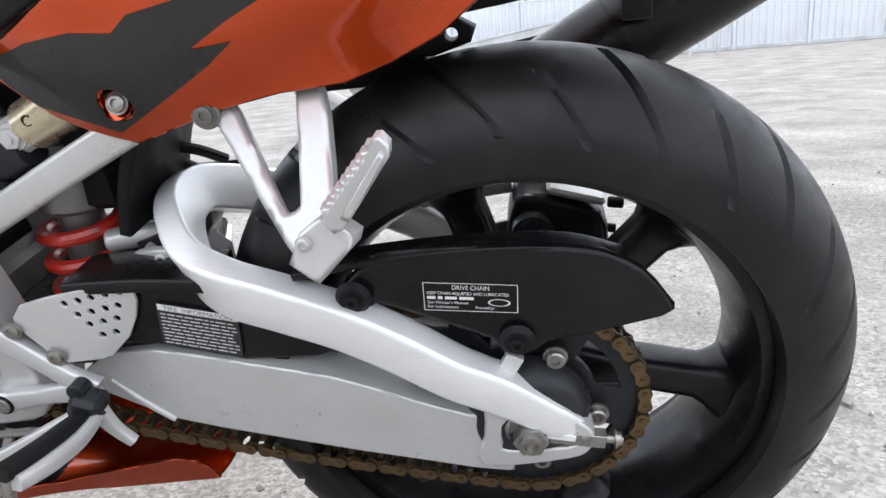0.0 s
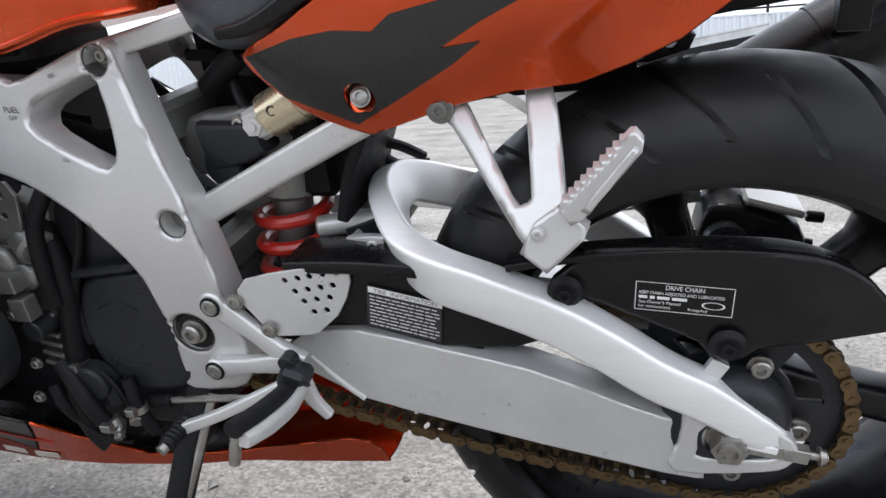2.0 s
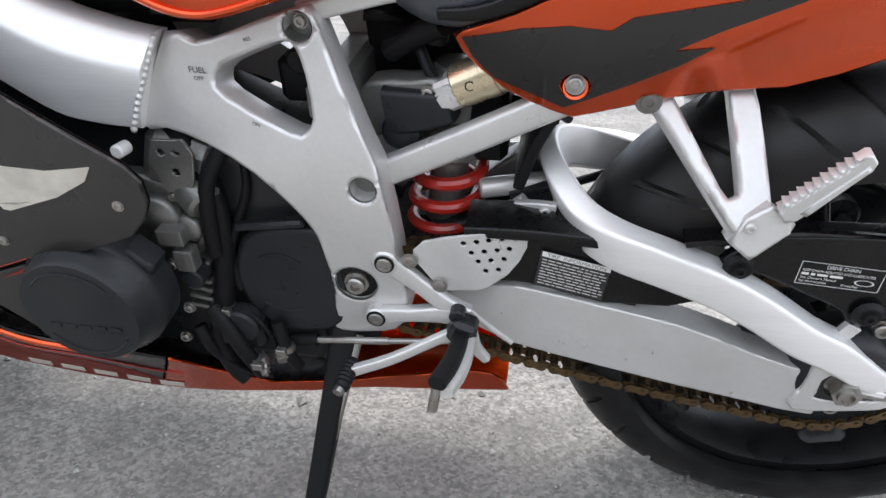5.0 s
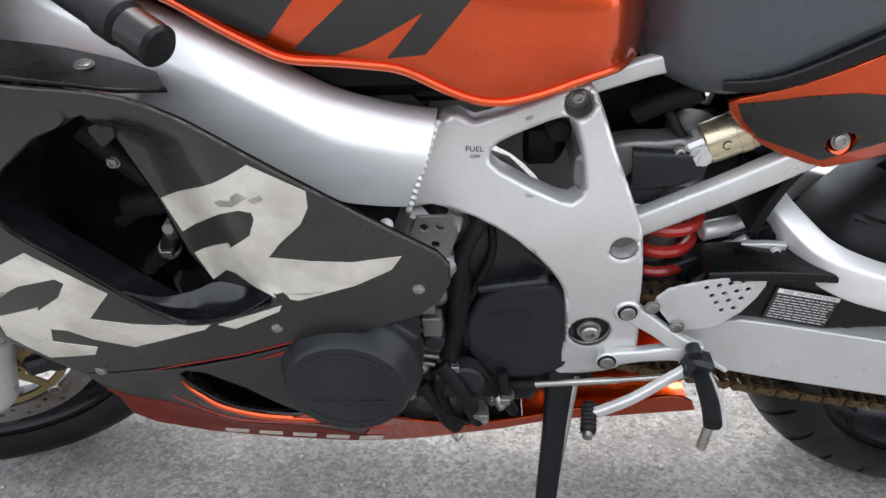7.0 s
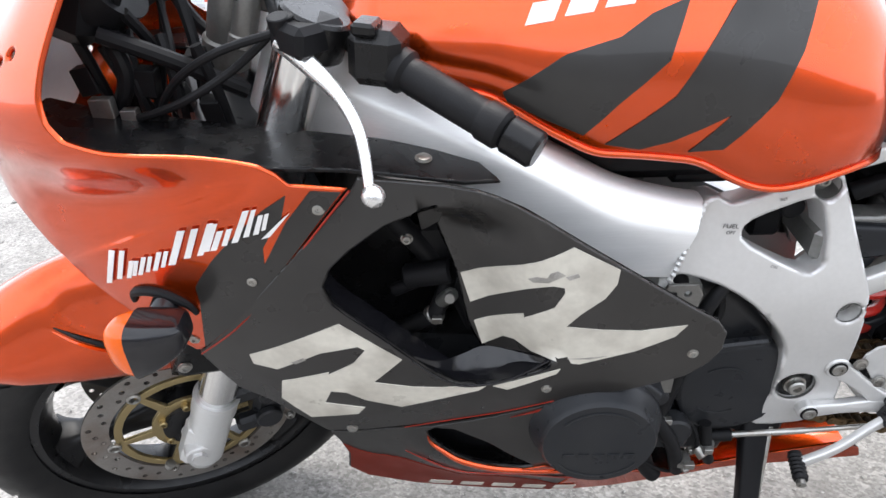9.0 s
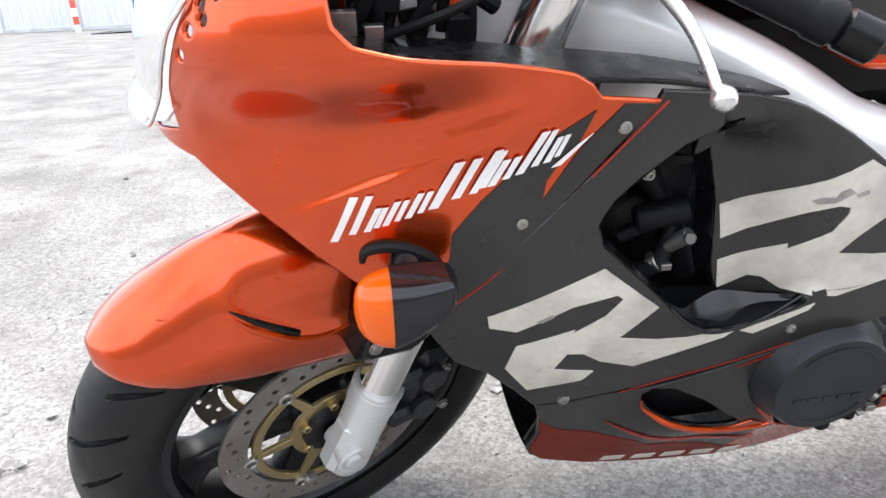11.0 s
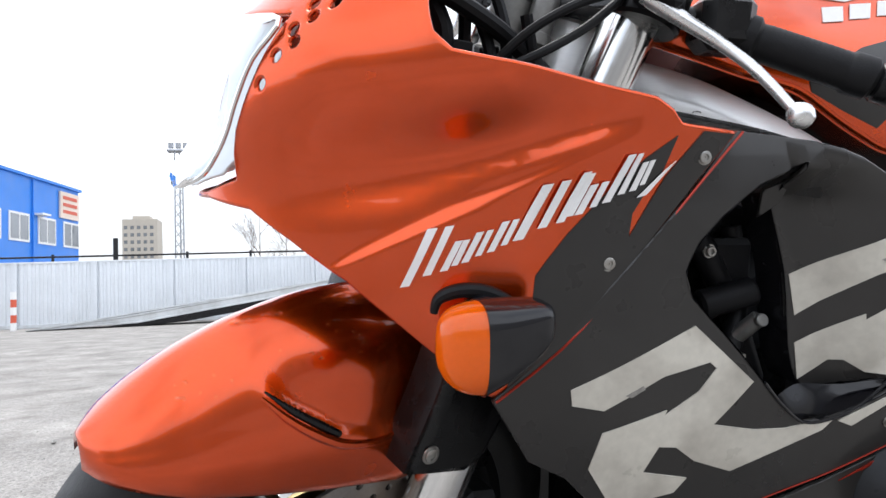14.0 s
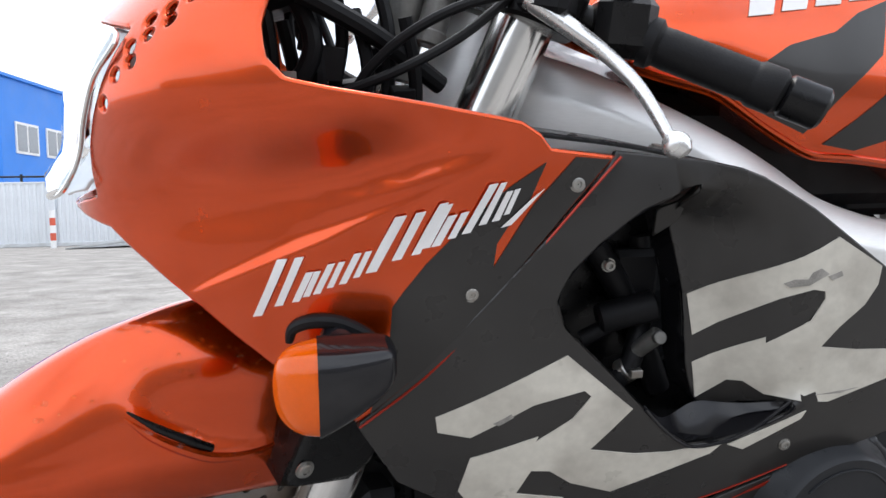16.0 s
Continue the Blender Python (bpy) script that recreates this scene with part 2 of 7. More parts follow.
class Geo:
    def __init__(self):
        self.v, self.f, self.n = [], [], {}

    def add(self, vs, fs):
        k = len(self.v)
        self.v += [tuple(map(float, p)) for p in vs]
        self.f += [tuple(i + k for i in face) for face in fs]
        return self

    def rings(self, rings, closed=True, caps=True, wrap=False):
        n = len(rings[0])
        vs = [p for r in rings for p in r]
        fs = []
        m = len(rings)
        for i in range(m if wrap else m - 1):
            j = (i + 1) % m
            for k in range(n if closed else n - 1):
                l = (k + 1) % n
                fs.append((i * n + k, i * n + l, j * n + l, j * n + k))
        if caps and closed and not wrap:
            fs += [tuple(range(n))[::-1], tuple((m - 1) * n + k for k in range(n))]
        return self.add(vs, fs)

    def tube(self, path, r, n=10, smooth=5, closed=False):
        p = curve(path, smooth, closed) if smooth else np.asarray(path, float)
        m = len(p)
        radii = np.full(m, r) if np.isscalar(r) else np.interp(np.linspace(0, 1, m), np.linspace(0, 1, len(r)), r)
        rings, side = [], None
        for i in range(m):
            t = unit(p[min(i + 1, m - 1)] - p[max(i - 1, 0)]) if not closed else unit(p[(i + 1) % m] - p[i - 1])
            side = basis(t)[0] if side is None else unit(side - t * (side @ t))
            up = np.cross(t, side)
            rings.append([p[i] + radii[i] * (math.cos(a) * side + math.sin(a) * up) for a in np.linspace(0, 2 * math.pi, n, endpoint=False)])
        return self.rings(rings, wrap=closed)

    def bar(self, path, w, h, side=(0, 1, 0), smooth=6, r=0.25):
        """A rounded rectangular section swept along a path: w along side, h across it."""
        p = curve(path, smooth) if smooth else np.asarray(path, float)
        m = len(p)
        ws = np.interp(np.linspace(0, 1, m), np.linspace(0, 1, len(np.atleast_1d(w))), np.atleast_1d(w))
        hs = np.interp(np.linspace(0, 1, m), np.linspace(0, 1, len(np.atleast_1d(h))), np.atleast_1d(h))
        rings = []
        for i in range(m):
            t = unit(p[min(i + 1, m - 1)] - p[max(i - 1, 0)])
            s = unit(np.asarray(side, float) - t * (np.asarray(side, float) @ t))
            u = np.cross(t, s)
            ring = []
            q = r * min(ws[i], hs[i])
            for cx, cy, a0 in ((1, 1, 0), (-1, 1, 90), (-1, -1, 180), (1, -1, 270)):
                for a in (0, 30, 60, 90):
                    g = radians(a0 + a)
                    ring.append(p[i] + s * (cx * (ws[i] / 2 - q) + q * math.cos(g)) + u * (cy * (hs[i] / 2 - q) + q * math.sin(g)))
            rings.append(ring)
        return self.rings(rings)

    def cyl(self, a, c, r, n=20, r2=None, bevel=0.0):
        a, c = np.asarray(a, float), np.asarray(c, float)
        t = unit(c - a)
        p, q = basis(t)
        r2 = r if r2 is None else r2
        prof = [(a, r - bevel), (a + t * bevel, r), (c - t * bevel, r2), (c, r2 - bevel)] if bevel else [(a, r), (c, r2)]
        return self.rings([[o + rr * (math.cos(g) * p + math.sin(g) * q) for g in np.linspace(0, 2 * math.pi, n, endpoint=False)] for o, rr in prof])

    def lathe(self, profile, centre, axis, n=48, closed=False):
        """profile: (radius, distance along the axis) pairs."""
        c, t = np.asarray(centre, float), unit(axis)
        p, q = basis(t)
        rings = [[c + t * h + r * (math.cos(g) * p + math.sin(g) * q) for r, h in profile] for g in np.linspace(0, 2 * math.pi, n, endpoint=False)]
        k = len(profile)
        return self.rings(rings, closed=closed, wrap=True)

    def box(self, centre, size, turn=None, bevel=0.0):
        """A box with chamfered edges."""
        s = np.asarray(size, float) / 2
        b_ = min(bevel or 0.06 * min(size), min(s) * 0.9)
        vs = []
        for dx in (-1, 1):
            for dy in (-1, 1):
                for dz in (-1, 1):
                    d = np.array((dx, dy, dz))
                    for k in range(3):
                        o = s - b_
                        o[k] = s[k]
                        vs.append(d * o)
        bm = bmesh.new()
        for v in vs:
            bm.verts.new(v)
        hull = bmesh.ops.convex_hull(bm, input=bm.verts)
        bm.verts.index_update()
        m = np.array(turn.to_3x3()) if turn is not None else np.eye(3)
        self.add([m @ np.array(v.co) + np.asarray(centre) for v in bm.verts], [tuple(v.index for v in f.verts) for f in bm.faces])
        bm.free()
        return self

    def bolt(self, at, axis=(0, -1, 0), r=0.008, h=0.006, socket=True):
        """A cap screw: washer, rounded head and recessed hexagon."""
        a, t = np.asarray(at, float), unit(axis)
        self.cyl(a, a + t * h * 0.3, r * 1.25, 18)
        prof = [(r, h * 0.3), (r, h * 0.85), (r * 0.85, h)]
        prof += [(r * 0.5, h), (r * 0.45, h * 0.55), (0.0005, h * 0.55)] if socket else [(0.0005, h * 1.1)]
        return self.lathe(prof, a, t, 12)

    def plate(self, outline, surface, thick=0.004, holes=(), edge=0.002, grid=0.02, smooth=0, lift=0.0, out=(0, -1, 0), sheet=False, smooth_holes=0, guides=()):
        """A panel over a surface(u, v): an outline with holes, a rounded rim and a back."""
        poly = curve(outline, smooth, True) if smooth else np.asarray(outline, float)
        rim = [poly] + [curve(h, smooth_holes, True) if smooth_holes else np.asarray(h, float) for h in holes]
        step = max(edge * 1.6, 0.005) if edge > 0.0009 else 0.02
        dense = []
        for q in rim:
            run = []
            for a, c in zip(q, np.roll(q, -1, 0)):
                k = max(1, int(np.linalg.norm(c - a) / step))
                run += [a + (c - a) * i / k for i in range(k)]
            dense.append(np.array(run))
        rim = dense
        poly = rim[0]
        pts, edges = [], []
        for q in rim:
            k = len(pts)
            pts += [tuple(p) for p in q]
            edges += [(k + i, k + (i + 1) % len(q)) for i in range(len(q))]
        fixed = len(pts)
        extra = []
        lo, hi = poly.min(0), poly.max(0)
        if not sheet:
            for off in (edge * 0.3, edge, edge * 1.35):
                for q in rim:
                    nxt, prv = np.roll(q, -1, 0), np.roll(q, 1, 0)
                    tan = nxt - prv
                    tan /= np.linalg.norm(tan, axis=1)[:, None] + 1e-12
                    for sgn in (1, -1):
                        c = q + sgn * off * np.stack([-tan[:, 1], tan[:, 0]], 1)
                        ok = inside(c, poly)
                        for h in rim[1:]:
                            ok &= ~inside(c, h)
                        ok &= edge_distance(c, rim) > off * 0.8
                        extra += [tuple(p) for p in c[ok]]
        xs, ys = np.arange(lo[0] + grid / 2, hi[0], grid), np.arange(lo[1] + grid / 2, hi[1], grid)
        if len(xs) and len(ys):
            g = np.array([(x + (grid / 2 if j % 2 else 0), y) for j, y in enumerate(ys) for x in xs])
            ok = inside(g, poly) & (edge_distance(g, rim) > max(edge * 1.8, grid * 0.4))
            for h in rim[1:]:
                ok &= ~inside(g, h)
            extra += [tuple(p) for p in g[ok]]
        if len(guides):
            g = np.asarray(guides, float)
            ok = inside(g, poly) & (edge_distance(g, rim) > edge * 1.5)
            for h in rim[1:]:
                ok &= ~inside(g, h)
            extra += [tuple(p) for p in g[ok]]
        tri = geometry.delaunay_2d_cdt([Vector(p) for p in pts + extra], edges, [], 0, 1e-7)
        q2 = np.array([tuple(p) for p in tri[0]])
        faces = [tuple(f) for f in tri[2]]
        cen = np.array([q2[list(f)].mean(0) for f in faces])
        ok = inside(cen, poly)
        for h in rim[1:]:
            ok &= ~inside(cen, h)
        faces = [f for f, o in zip(faces, ok) if o]
        d = edge_distance(q2, rim)
        front, back = [], []
        o = np.asarray(out, float)
        near_to = [set() for _ in q2]
        for f in faces:
            for i in f:
                near_to[i] |= set(f)
        lean = {}
        for i, ((u, v), dd) in enumerate(zip(q2, d)):
            p = np.array(surface(u, v))
            du, dv = np.array(surface(u + 1e-4, v)) - p, np.array(surface(u, v + 1e-4)) - p
            nrm = unit(np.cross(du, dv))
            if nrm @ o < 0:
                nrm = -nrm
            drop = 0.0 if sheet or dd >= edge else edge - math.sqrt(max(edge**2 - (edge - dd) ** 2, 0))
            front.append(p + nrm * (lift - drop))
            lean[i] = nrm
            if not sheet and edge > 0.0009 and dd < edge * 0.999:
                inward = [q2[j] - q2[i] for j in near_to[i] if d[j] > dd + 1e-9]
                if inward:
                    w = unit(np.sum([e / (np.linalg.norm(e) + 1e-12) for e in inward], axis=0))
                    g = unit(du * w[0] + dv * w[1])
                    k = (edge - dd) / edge
                    lean[i] = unit(nrm * math.sqrt(max(1 - k * k, 0)) - g * k)
            back.append(p + nrm * (lift - max(thick, edge)))
        f0 = faces[0]
        a, b_, c = (front[i] for i in f0)
        p = np.array(surface(*q2[f0[0]]))
        flip = np.sum([np.cross(np.subtract(front[f[1]], front[f[0]]), np.subtract(front[f[2]], front[f[0]])) @ o for f in faces[:200]]) < 0
        if flip:
            faces = [f[::-1] for f in faces]
        if sheet:
            self.n.update({len(self.v) + i: w for i, w in lean.items()})
            return self.add(front, faces)
        count = {}
        for f in faces:
            for i in range(3):
                count[(f[i], f[(i + 1) % 3])] = 1
        n, k0 = len(front), len(self.v)
        self.n.update({k0 + i: w for i, w in lean.items()})
        sides = [(j, i, i + n, j + n) for (i, j) in count if (j, i) not in count]
        return self.add(front + back, faces + [tuple(i + n for i in f[::-1]) for f in faces] + sides)

    def moved(self, m):
        m = np.array(m)
        p = np.array(self.v) @ m[:3, :3].T + m[:3, 3]
        self.v = [tuple(x) for x in p]
        self.n = {i: m[:3, :3] @ w for i, w in self.n.items()}
        return self

    def mirrored(self):
        g = Geo()
        g.v = [(x, -y, z) for x, y, z in self.v]
        g.f = [f[::-1] for f in self.f]
        g.n = {i: np.array((w[0], -w[1], w[2])) for i, w in self.n.items()}
        return g


def mesh_of(name, geo, mat, angle=35):
    me = bpy.data.meshes.new(name)
    me.from_pydata(geo.v, [], geo.f)
    me.validate()
    me.materials.append(mat)
    me.shade_smooth()
    me.set_sharp_from_angle(angle=radians(angle))
    if geo.n:
        corner = []
        for f in me.polygons:
            up = np.array(f.normal)
            ok = all(i in geo.n for i in f.vertices)
            corner += [tuple(map(float, geo.n[i])) if ok and up @ geo.n[i] > 0.1 else (0.0, 0.0, 0.0) for i in f.vertices]
        me.normals_split_custom_set(corner)
    return me


def part(name, geo, mat, parent, label="", angle=35):
    """One mesh object under a thing or a part."""
    ob = new(name, mesh_of(name, geo, mat, angle))
    ob.parent = parent
    return tagged(ob, label)


def both(name, geo, mat, parent, label="", angle=35):
    """A part and its mirror image on the other side."""
    a = part(name, geo, mat, parent, label, angle)
    part(name, geo.mirrored(), mat, parent, label, angle)
    return a


def thing(name, geo, mat, label, category, group="", kind="", angle=35):
    return tagged(new(name, mesh_of(name, geo, mat, angle)), label, category, group, kind)


def flat(y):
    return lambda u, v: (u, y, v)


def lettering(text, size):
    """Triangulated letters of the built-in font, lying in (u, v) with the first at the origin."""
    c = bpy.data.curves.new("lettering", "FONT")
    c.body, c.size = text, size
    ob = new("lettering", c)
    bpy.context.view_layer.update()
    me = bpy.data.meshes.new_from_object(ob.evaluated_get(bpy.context.evaluated_depsgraph_get()))
    vs, fs = [tuple(v.co[:2]) for v in me.vertices], [tuple(p.vertices) for p in me.polygons]
    bpy.data.objects.remove(ob)
    bpy.data.curves.remove(c)
    bpy.data.meshes.remove(me)
    return vs, fs


def write_on(geo, text, size, origin, du, dv, width=None):
    """Letters on a plane: origin at the lower left, du along the line, dv up."""
    vs, fs = lettering(text, size)
    k = width / (max(v[0] for v in vs) + 1e-9) if width else 1.0
    o, a, c = np.asarray(origin, float), np.asarray(du, float), np.asarray(dv, float)
    n = np.cross(a, c)
    flip = n[1] > 0
    return geo.add([o + a * x * k + c * y for x, y in vs], [f[::-1] if flip else f for f in fs])


# ---- surroundings ----
def build_ground():
    g = Geo()
    n, near = 90, 7.0
    xs = np.concatenate([[-900, -200, -60, -20], np.linspace(-near, near, n), [20, 60, 200, 900]])
    vs = []
    for y in xs:
        for x in xs:
            h = 0.0
            if max(abs(x), abs(y)) < near:
                h = 0.006 * (noise.noise((x * 1.3, y * 1.3, 0)) - 0.3) + 0.002 * noise.noise((x * 7, y * 7, 3))
                h *= 1 - max(abs(x), abs(y)) / near
            vs.append((x, y, min(h, 0.0015)))
    m = len(xs)
    g.add(vs, [(j * m + i, j * m + i + 1, (j + 1) * m + i + 1, (j + 1) * m + i) for j in range(m - 1) for i in range(m - 1)])
    thing("ground", g, CONCRETE, "dusty pale grey concrete yard with worn patches", "ground", kind="structure")


def build_shaded_grit():
    """A thin worn layer of grit with a ragged edge, where the machine stands; its darker tone also holds the machine's
    shade.
    """
    rim = []
    for k in range(160):
        a = 2 * math.pi * k / 160
        r = 1 + 0.10 * noise.noise((2.2 * math.cos(a), 2.2 * math.sin(a), 5.0)) + 0.05 * noise.noise((9 * math.cos(a), 9 * math.sin(a), 2.0)) + 0.02 * noise.noise((30 * math.cos(a), 30 * math.sin(a), 2.0))
        rim.append((-0.62 + 0.76 * r * math.cos(a), 0.0 + 0.85 * r * math.sin(a)))
    g = Geo().plate(rim, lambda u, v: (u, v, 0.0028 + 0.0012 * noise.noise((u * 9, v * 9, 1.0))), 0.004, edge=0.0015, grid=0.03, out=(0, 0, 1))
    thing("ground_patch", g, SHADED_GRIT, "worn gritty grey layer over the concrete with ragged edges, darkened for shade", "ground", kind="structure")


def build_gravel():
    rng = random.Random(4)
    g = Geo()
    for _ in range(7000):
        x, y = rng.uniform(-3.0, 1.6), rng.gauss(0.3, 1.1)
        r = 0.0014 + 0.0045 * rng.random() ** 3.0
        if rng.random() < 0.02:
            r = rng.uniform(0.007, 0.016)
        z = 0.3 * r + 0.003
        vs = []
        for d in ((1, 0, 0), (-1, 0, 0), (0, 1, 0), (0, -1, 0), (0, 0, 1), (0, 0, -1)):
            k = r * rng.uniform(0.6, 1.25)
            vs.append((x + d[0] * k + rng.uniform(-r, r) * 0.3, y + d[1] * k + rng.uniform(-r, r) * 0.3, z + d[2] * k * 0.7))
        g.add(vs, [(0, 2, 4), (2, 1, 4), (1, 3, 4), (3, 0, 4), (2, 0, 5), (1, 2, 5), (3, 1, 5), (0, 3, 5)])
    thing("gravel", g, STONE, "loose gravel and grit scattered over the concrete", "gravel", kind="stuff", angle=10)


def build_unseen_wall():
    """An unseen plain wall, added behind the camera to dim the machine's reflections."""
    thing("unseen_wall", Geo().box((-0.7, -8.5, 1.4), (60.0, 0.3, 2.8)), WALLM, "plain grey wall, unseen, added to shape reflections on the motorcycle", "wall", kind="structure")


FENCE_Y, FENCE_H = 20.2, 1.80


def build_fence():
    """Panels of ribbed sheet metal between square posts, with a wire rail above."""
    fence = tagged(new("fence"), "pale grey ribbed sheet-metal fence with square posts", "fence")
    fence.location = (0, FENCE_Y, 0)
    sheet = Geo()
    rib = []
    for k in range(10):
        x0 = k * 0.2
        rib += [(x0, 0), (x0 + 0.075, 0), (x0 + 0.1, -0.03), (x0 + 0.175, -0.03)]
    rib.append((2.0, 0))
    sheet.rings([[(x, y, z) for z in (0.08, FENCE_H)] for x, y in rib], closed=False, caps=False)
    sheet.rings([[(x, y + 0.012, z) for z in (0.08, FENCE_H)] for x, y in rib], closed=False, caps=False)
    sheet_mesh = mesh_of("panel", sheet, SHEET, 20)
    post = Geo().box((0, -0.05, FENCE_H / 2 + 0.02), (0.09, 0.09, FENCE_H + 0.04))
    post_mesh = mesh_of("post", post, SHEET)
    for k in range(-12, 13):
        for nm, me, dx in (("panel", sheet_mesh, 0.0), ("post", post_mesh, 0.0)):
            o = new(nm, me)
            o.parent, o.location = fence, (k * 2.03 - 0.25 + dx, 0, 0)
    part("rail", Geo().box((0, -0.01, FENCE_H + 0.02), (50, 0.06, 0.05)), SHEET, fence)
    part("plinth", Geo().box((0, 0.0, 0.05), (50, 0.12, 0.1)), RAMPM, fence)


def build_site_rail():
    """Dark posts with a pipe rail, behind the fence."""
    rail = tagged(new("yard_railing"), "thin dark pipe railing with short posts behind the fence", "railing")
    rail.location = (0, 26, 0)
    rng = random.Random(2)
    for k in range(-10, 12):
        x = k * 2.3 + rng.uniform(-0.3, 0.3)
        h = 2.45 if k % 3 else 3.0
        part("post", Geo().cyl((x, 0, 0), (x, 0, h), 0.05 if k % 3 else 0.09, 8), WHEEL, rail)
    part("rail", Geo().cyl((-24, 0, 2.36), (26, 0, 2.36), 0.035, 8), WHEEL, rail)


def build_ramp():
    """A steel loading ramp that rises along the fence."""
    ramp = tagged(new("loading_ramp"), "grey steel loading ramp rising in front of the fence", "ramp")
    x0, x1, y0, h1 = -7.2, 3.1, 17.3, 1.45
    for y in (y0, y0 + 1.5):
        g = Geo()
        prof = [(-0.05, -0.22), (0.05, -0.22), (0.05, -0.19), (0.012, -0.17), (0.012, -0.05), (0.05, -0.03), (0.05, 0.0), (-0.05, 0.0), (-0.05, -0.03), (-0.012, -0.05), (-0.012, -0.17), (-0.05, -0.19)]
        g.rings([[(x, y + a, max(c + z, 0.005 + 0.02 * (z + 0.3))) for a, c in prof] for x, z in ((x0, 0.03), (x0 + 2.5, 0.31), (x1, h1))])
        part("beam", g, RAMPM, ramp)
    part("deck", Geo().add([(x0, y0, 0.03), (x1, y0, h1 - 0.02), (x1, y0 + 1.5, h1 - 0.02), (x0, y0 + 1.5, 0.03), (x0, y0, 0.0), (x1, y0, h1 - 0.06), (x1, y0 + 1.5, h1 - 0.06), (x0, y0 + 1.5, 0.0)], [(0, 1, 2, 3), (7, 6, 5, 4), (0, 4, 5, 1), (2, 6, 7, 3), (1, 5, 6, 2), (3, 7, 4, 0)]), RAMPM, ramp)
    for y in (y0, y0 + 1.5):
        part("leg", Geo().box((x1 - 0.1, y, 0.58), (0.16, 0.16, 1.16)), RAMPM, ramp)
    # black strip added in place of the shade below the beam
    shade_strip = Geo().rings([[(x, y, max(z - d, 0.004 * k + 0.002)) for k, (y, d) in enumerate(((y0 - 0.06, 0.22), (y0 + 1.44, 0.22), (y0 + 1.44, 0.40), (y0 - 0.06, 0.40)))] for x, z in ((x0 + 1.5, 0.20), (x0 + 2.5, 0.31), (x0 + 3.6, 0.47), (x1, h1))])
    part("underside", shade_strip, WHEEL, ramp, "black strip standing for the shade under the deck")
    part("cross_beam", Geo().box((x1 - 0.1, y0 + 0.75, 0.45), (0.1, 1.5, 0.12)), RAMPM, ramp)


def build_grille_rack():
    """A slatted steel end board by the ramp."""
    rack = tagged(new("slatted_rack"), "pale steel rack with upright slats beside the ramp", "rack")
    rack.location = (4.1, 17.6, 0)
    for k in range(7):
        part("slat", Geo().box((k * 0.11, 0, 1.75), (0.045, 0.03, 0.55)), RAMPM, rack)
    for z in (1.46, 2.04):
        part("rail", Geo().box((0.33, 0, z), (0.78, 0.05, 0.05)), RAMPM, rack)
    for x in (0.0, 0.66):
        part("leg", Geo().box((x, 0.02, 0.72), (0.07, 0.06, 1.44)), RAMPM, rack)


def build_blue_building():
    """A long blue-clad office block that runs away from the yard."""
    home = tagged(new("office_building"), "two-storey blue-clad office building with white windows", "building")
    near, far = np.array((-15.3, 34.5)), np.array((-13.2, 45.5))
    along = (far - near) / np.linalg.norm(far - near)
    side = np.array((-along[1], along[0]))
    H = 7.7
    depth = 11.0
    c = [near, far, far + side * depth, near + side * depth]
    g = Geo().rings([[(p[0], p[1], z) for p in c] for z in (0, H)])
    part("wall", g, BLUE, home)
    part("roof", Geo().rings([[(p[0] * 1.0, p[1], z) for p in [near - along * 0.15 - side * 0.15, far + along * 0.15 - side * 0.15, far + along * 0.15 + side * (depth + 0.15), near - along * 0.15 + side * (depth + 0.15)]] for z in (H + 0.004, H + 0.16)]), BLUE, home)

    def wall_box(base, along2, out, s, z, w, h, lift, d):
        p = base + along2 * s
        vs = []
        for dz in (-h / 2, h / 2):
            for a, o in ((-w / 2, lift - d), (w / 2, lift - d), (w / 2, lift), (-w / 2, lift)):
                q = p + along2 * a + out * o
                vs.append((q[0], q[1], z + dz))
        return Geo().add(vs, [(3, 2, 1, 0), (4, 5, 6, 7), (0, 1, 5, 4), (1, 2, 6, 5), (2, 3, 7, 6), (3, 0, 4, 7)])

    length = np.linalg.norm(far - near)
    faces = [(near, along, -side, [2.0, 4.6, 7.4, 10.2]), (near, side, -along, [2.2, 5.2, 8.2])]
    for base, along2, out, places in faces:
        for z in (4.9, 1.8):
            for s in places:
                w = part("window", wall_box(base, along2, out, s, z, 1.9, 1.55, 0.06, 0.12), FRAMEW, home)
                for k in (-1, 1):
                    part("pane", wall_box(base, along2, out, s + k * 0.45, z, 0.76, 1.3, 0.075, 0.03), PANE, w)
    part("sign", wall_box(near, along, -side, 9.9, 6.65, 2.3, 1.6, 0.12, 0.1), SIGNPALE, home, "pale sign board with faded red lines")
    for k in range(3):
        part("sign_bar", wall_box(near, along, -side, 9.9, 7.1 - 0.42 * k, 1.7, 0.2, 0.14, 0.02), SIGNRED, home)
    part("sign", wall_box(near, side, -along, 3.75, 4.6, 0.6, 0.7, 0.12, 0.1), SIGNRED, home, "small red sign")
    part("downpipe", wall_box(near, along, -side, 5.9, 3.85, 0.08, 7.6, 0.1, 0.1), BLUE, home)
    part("wall_lamp", wall_box(near, along, -side, 6.5, 5.75, 0.9, 0.1, 0.5, 0.5), FRAMEW, home)


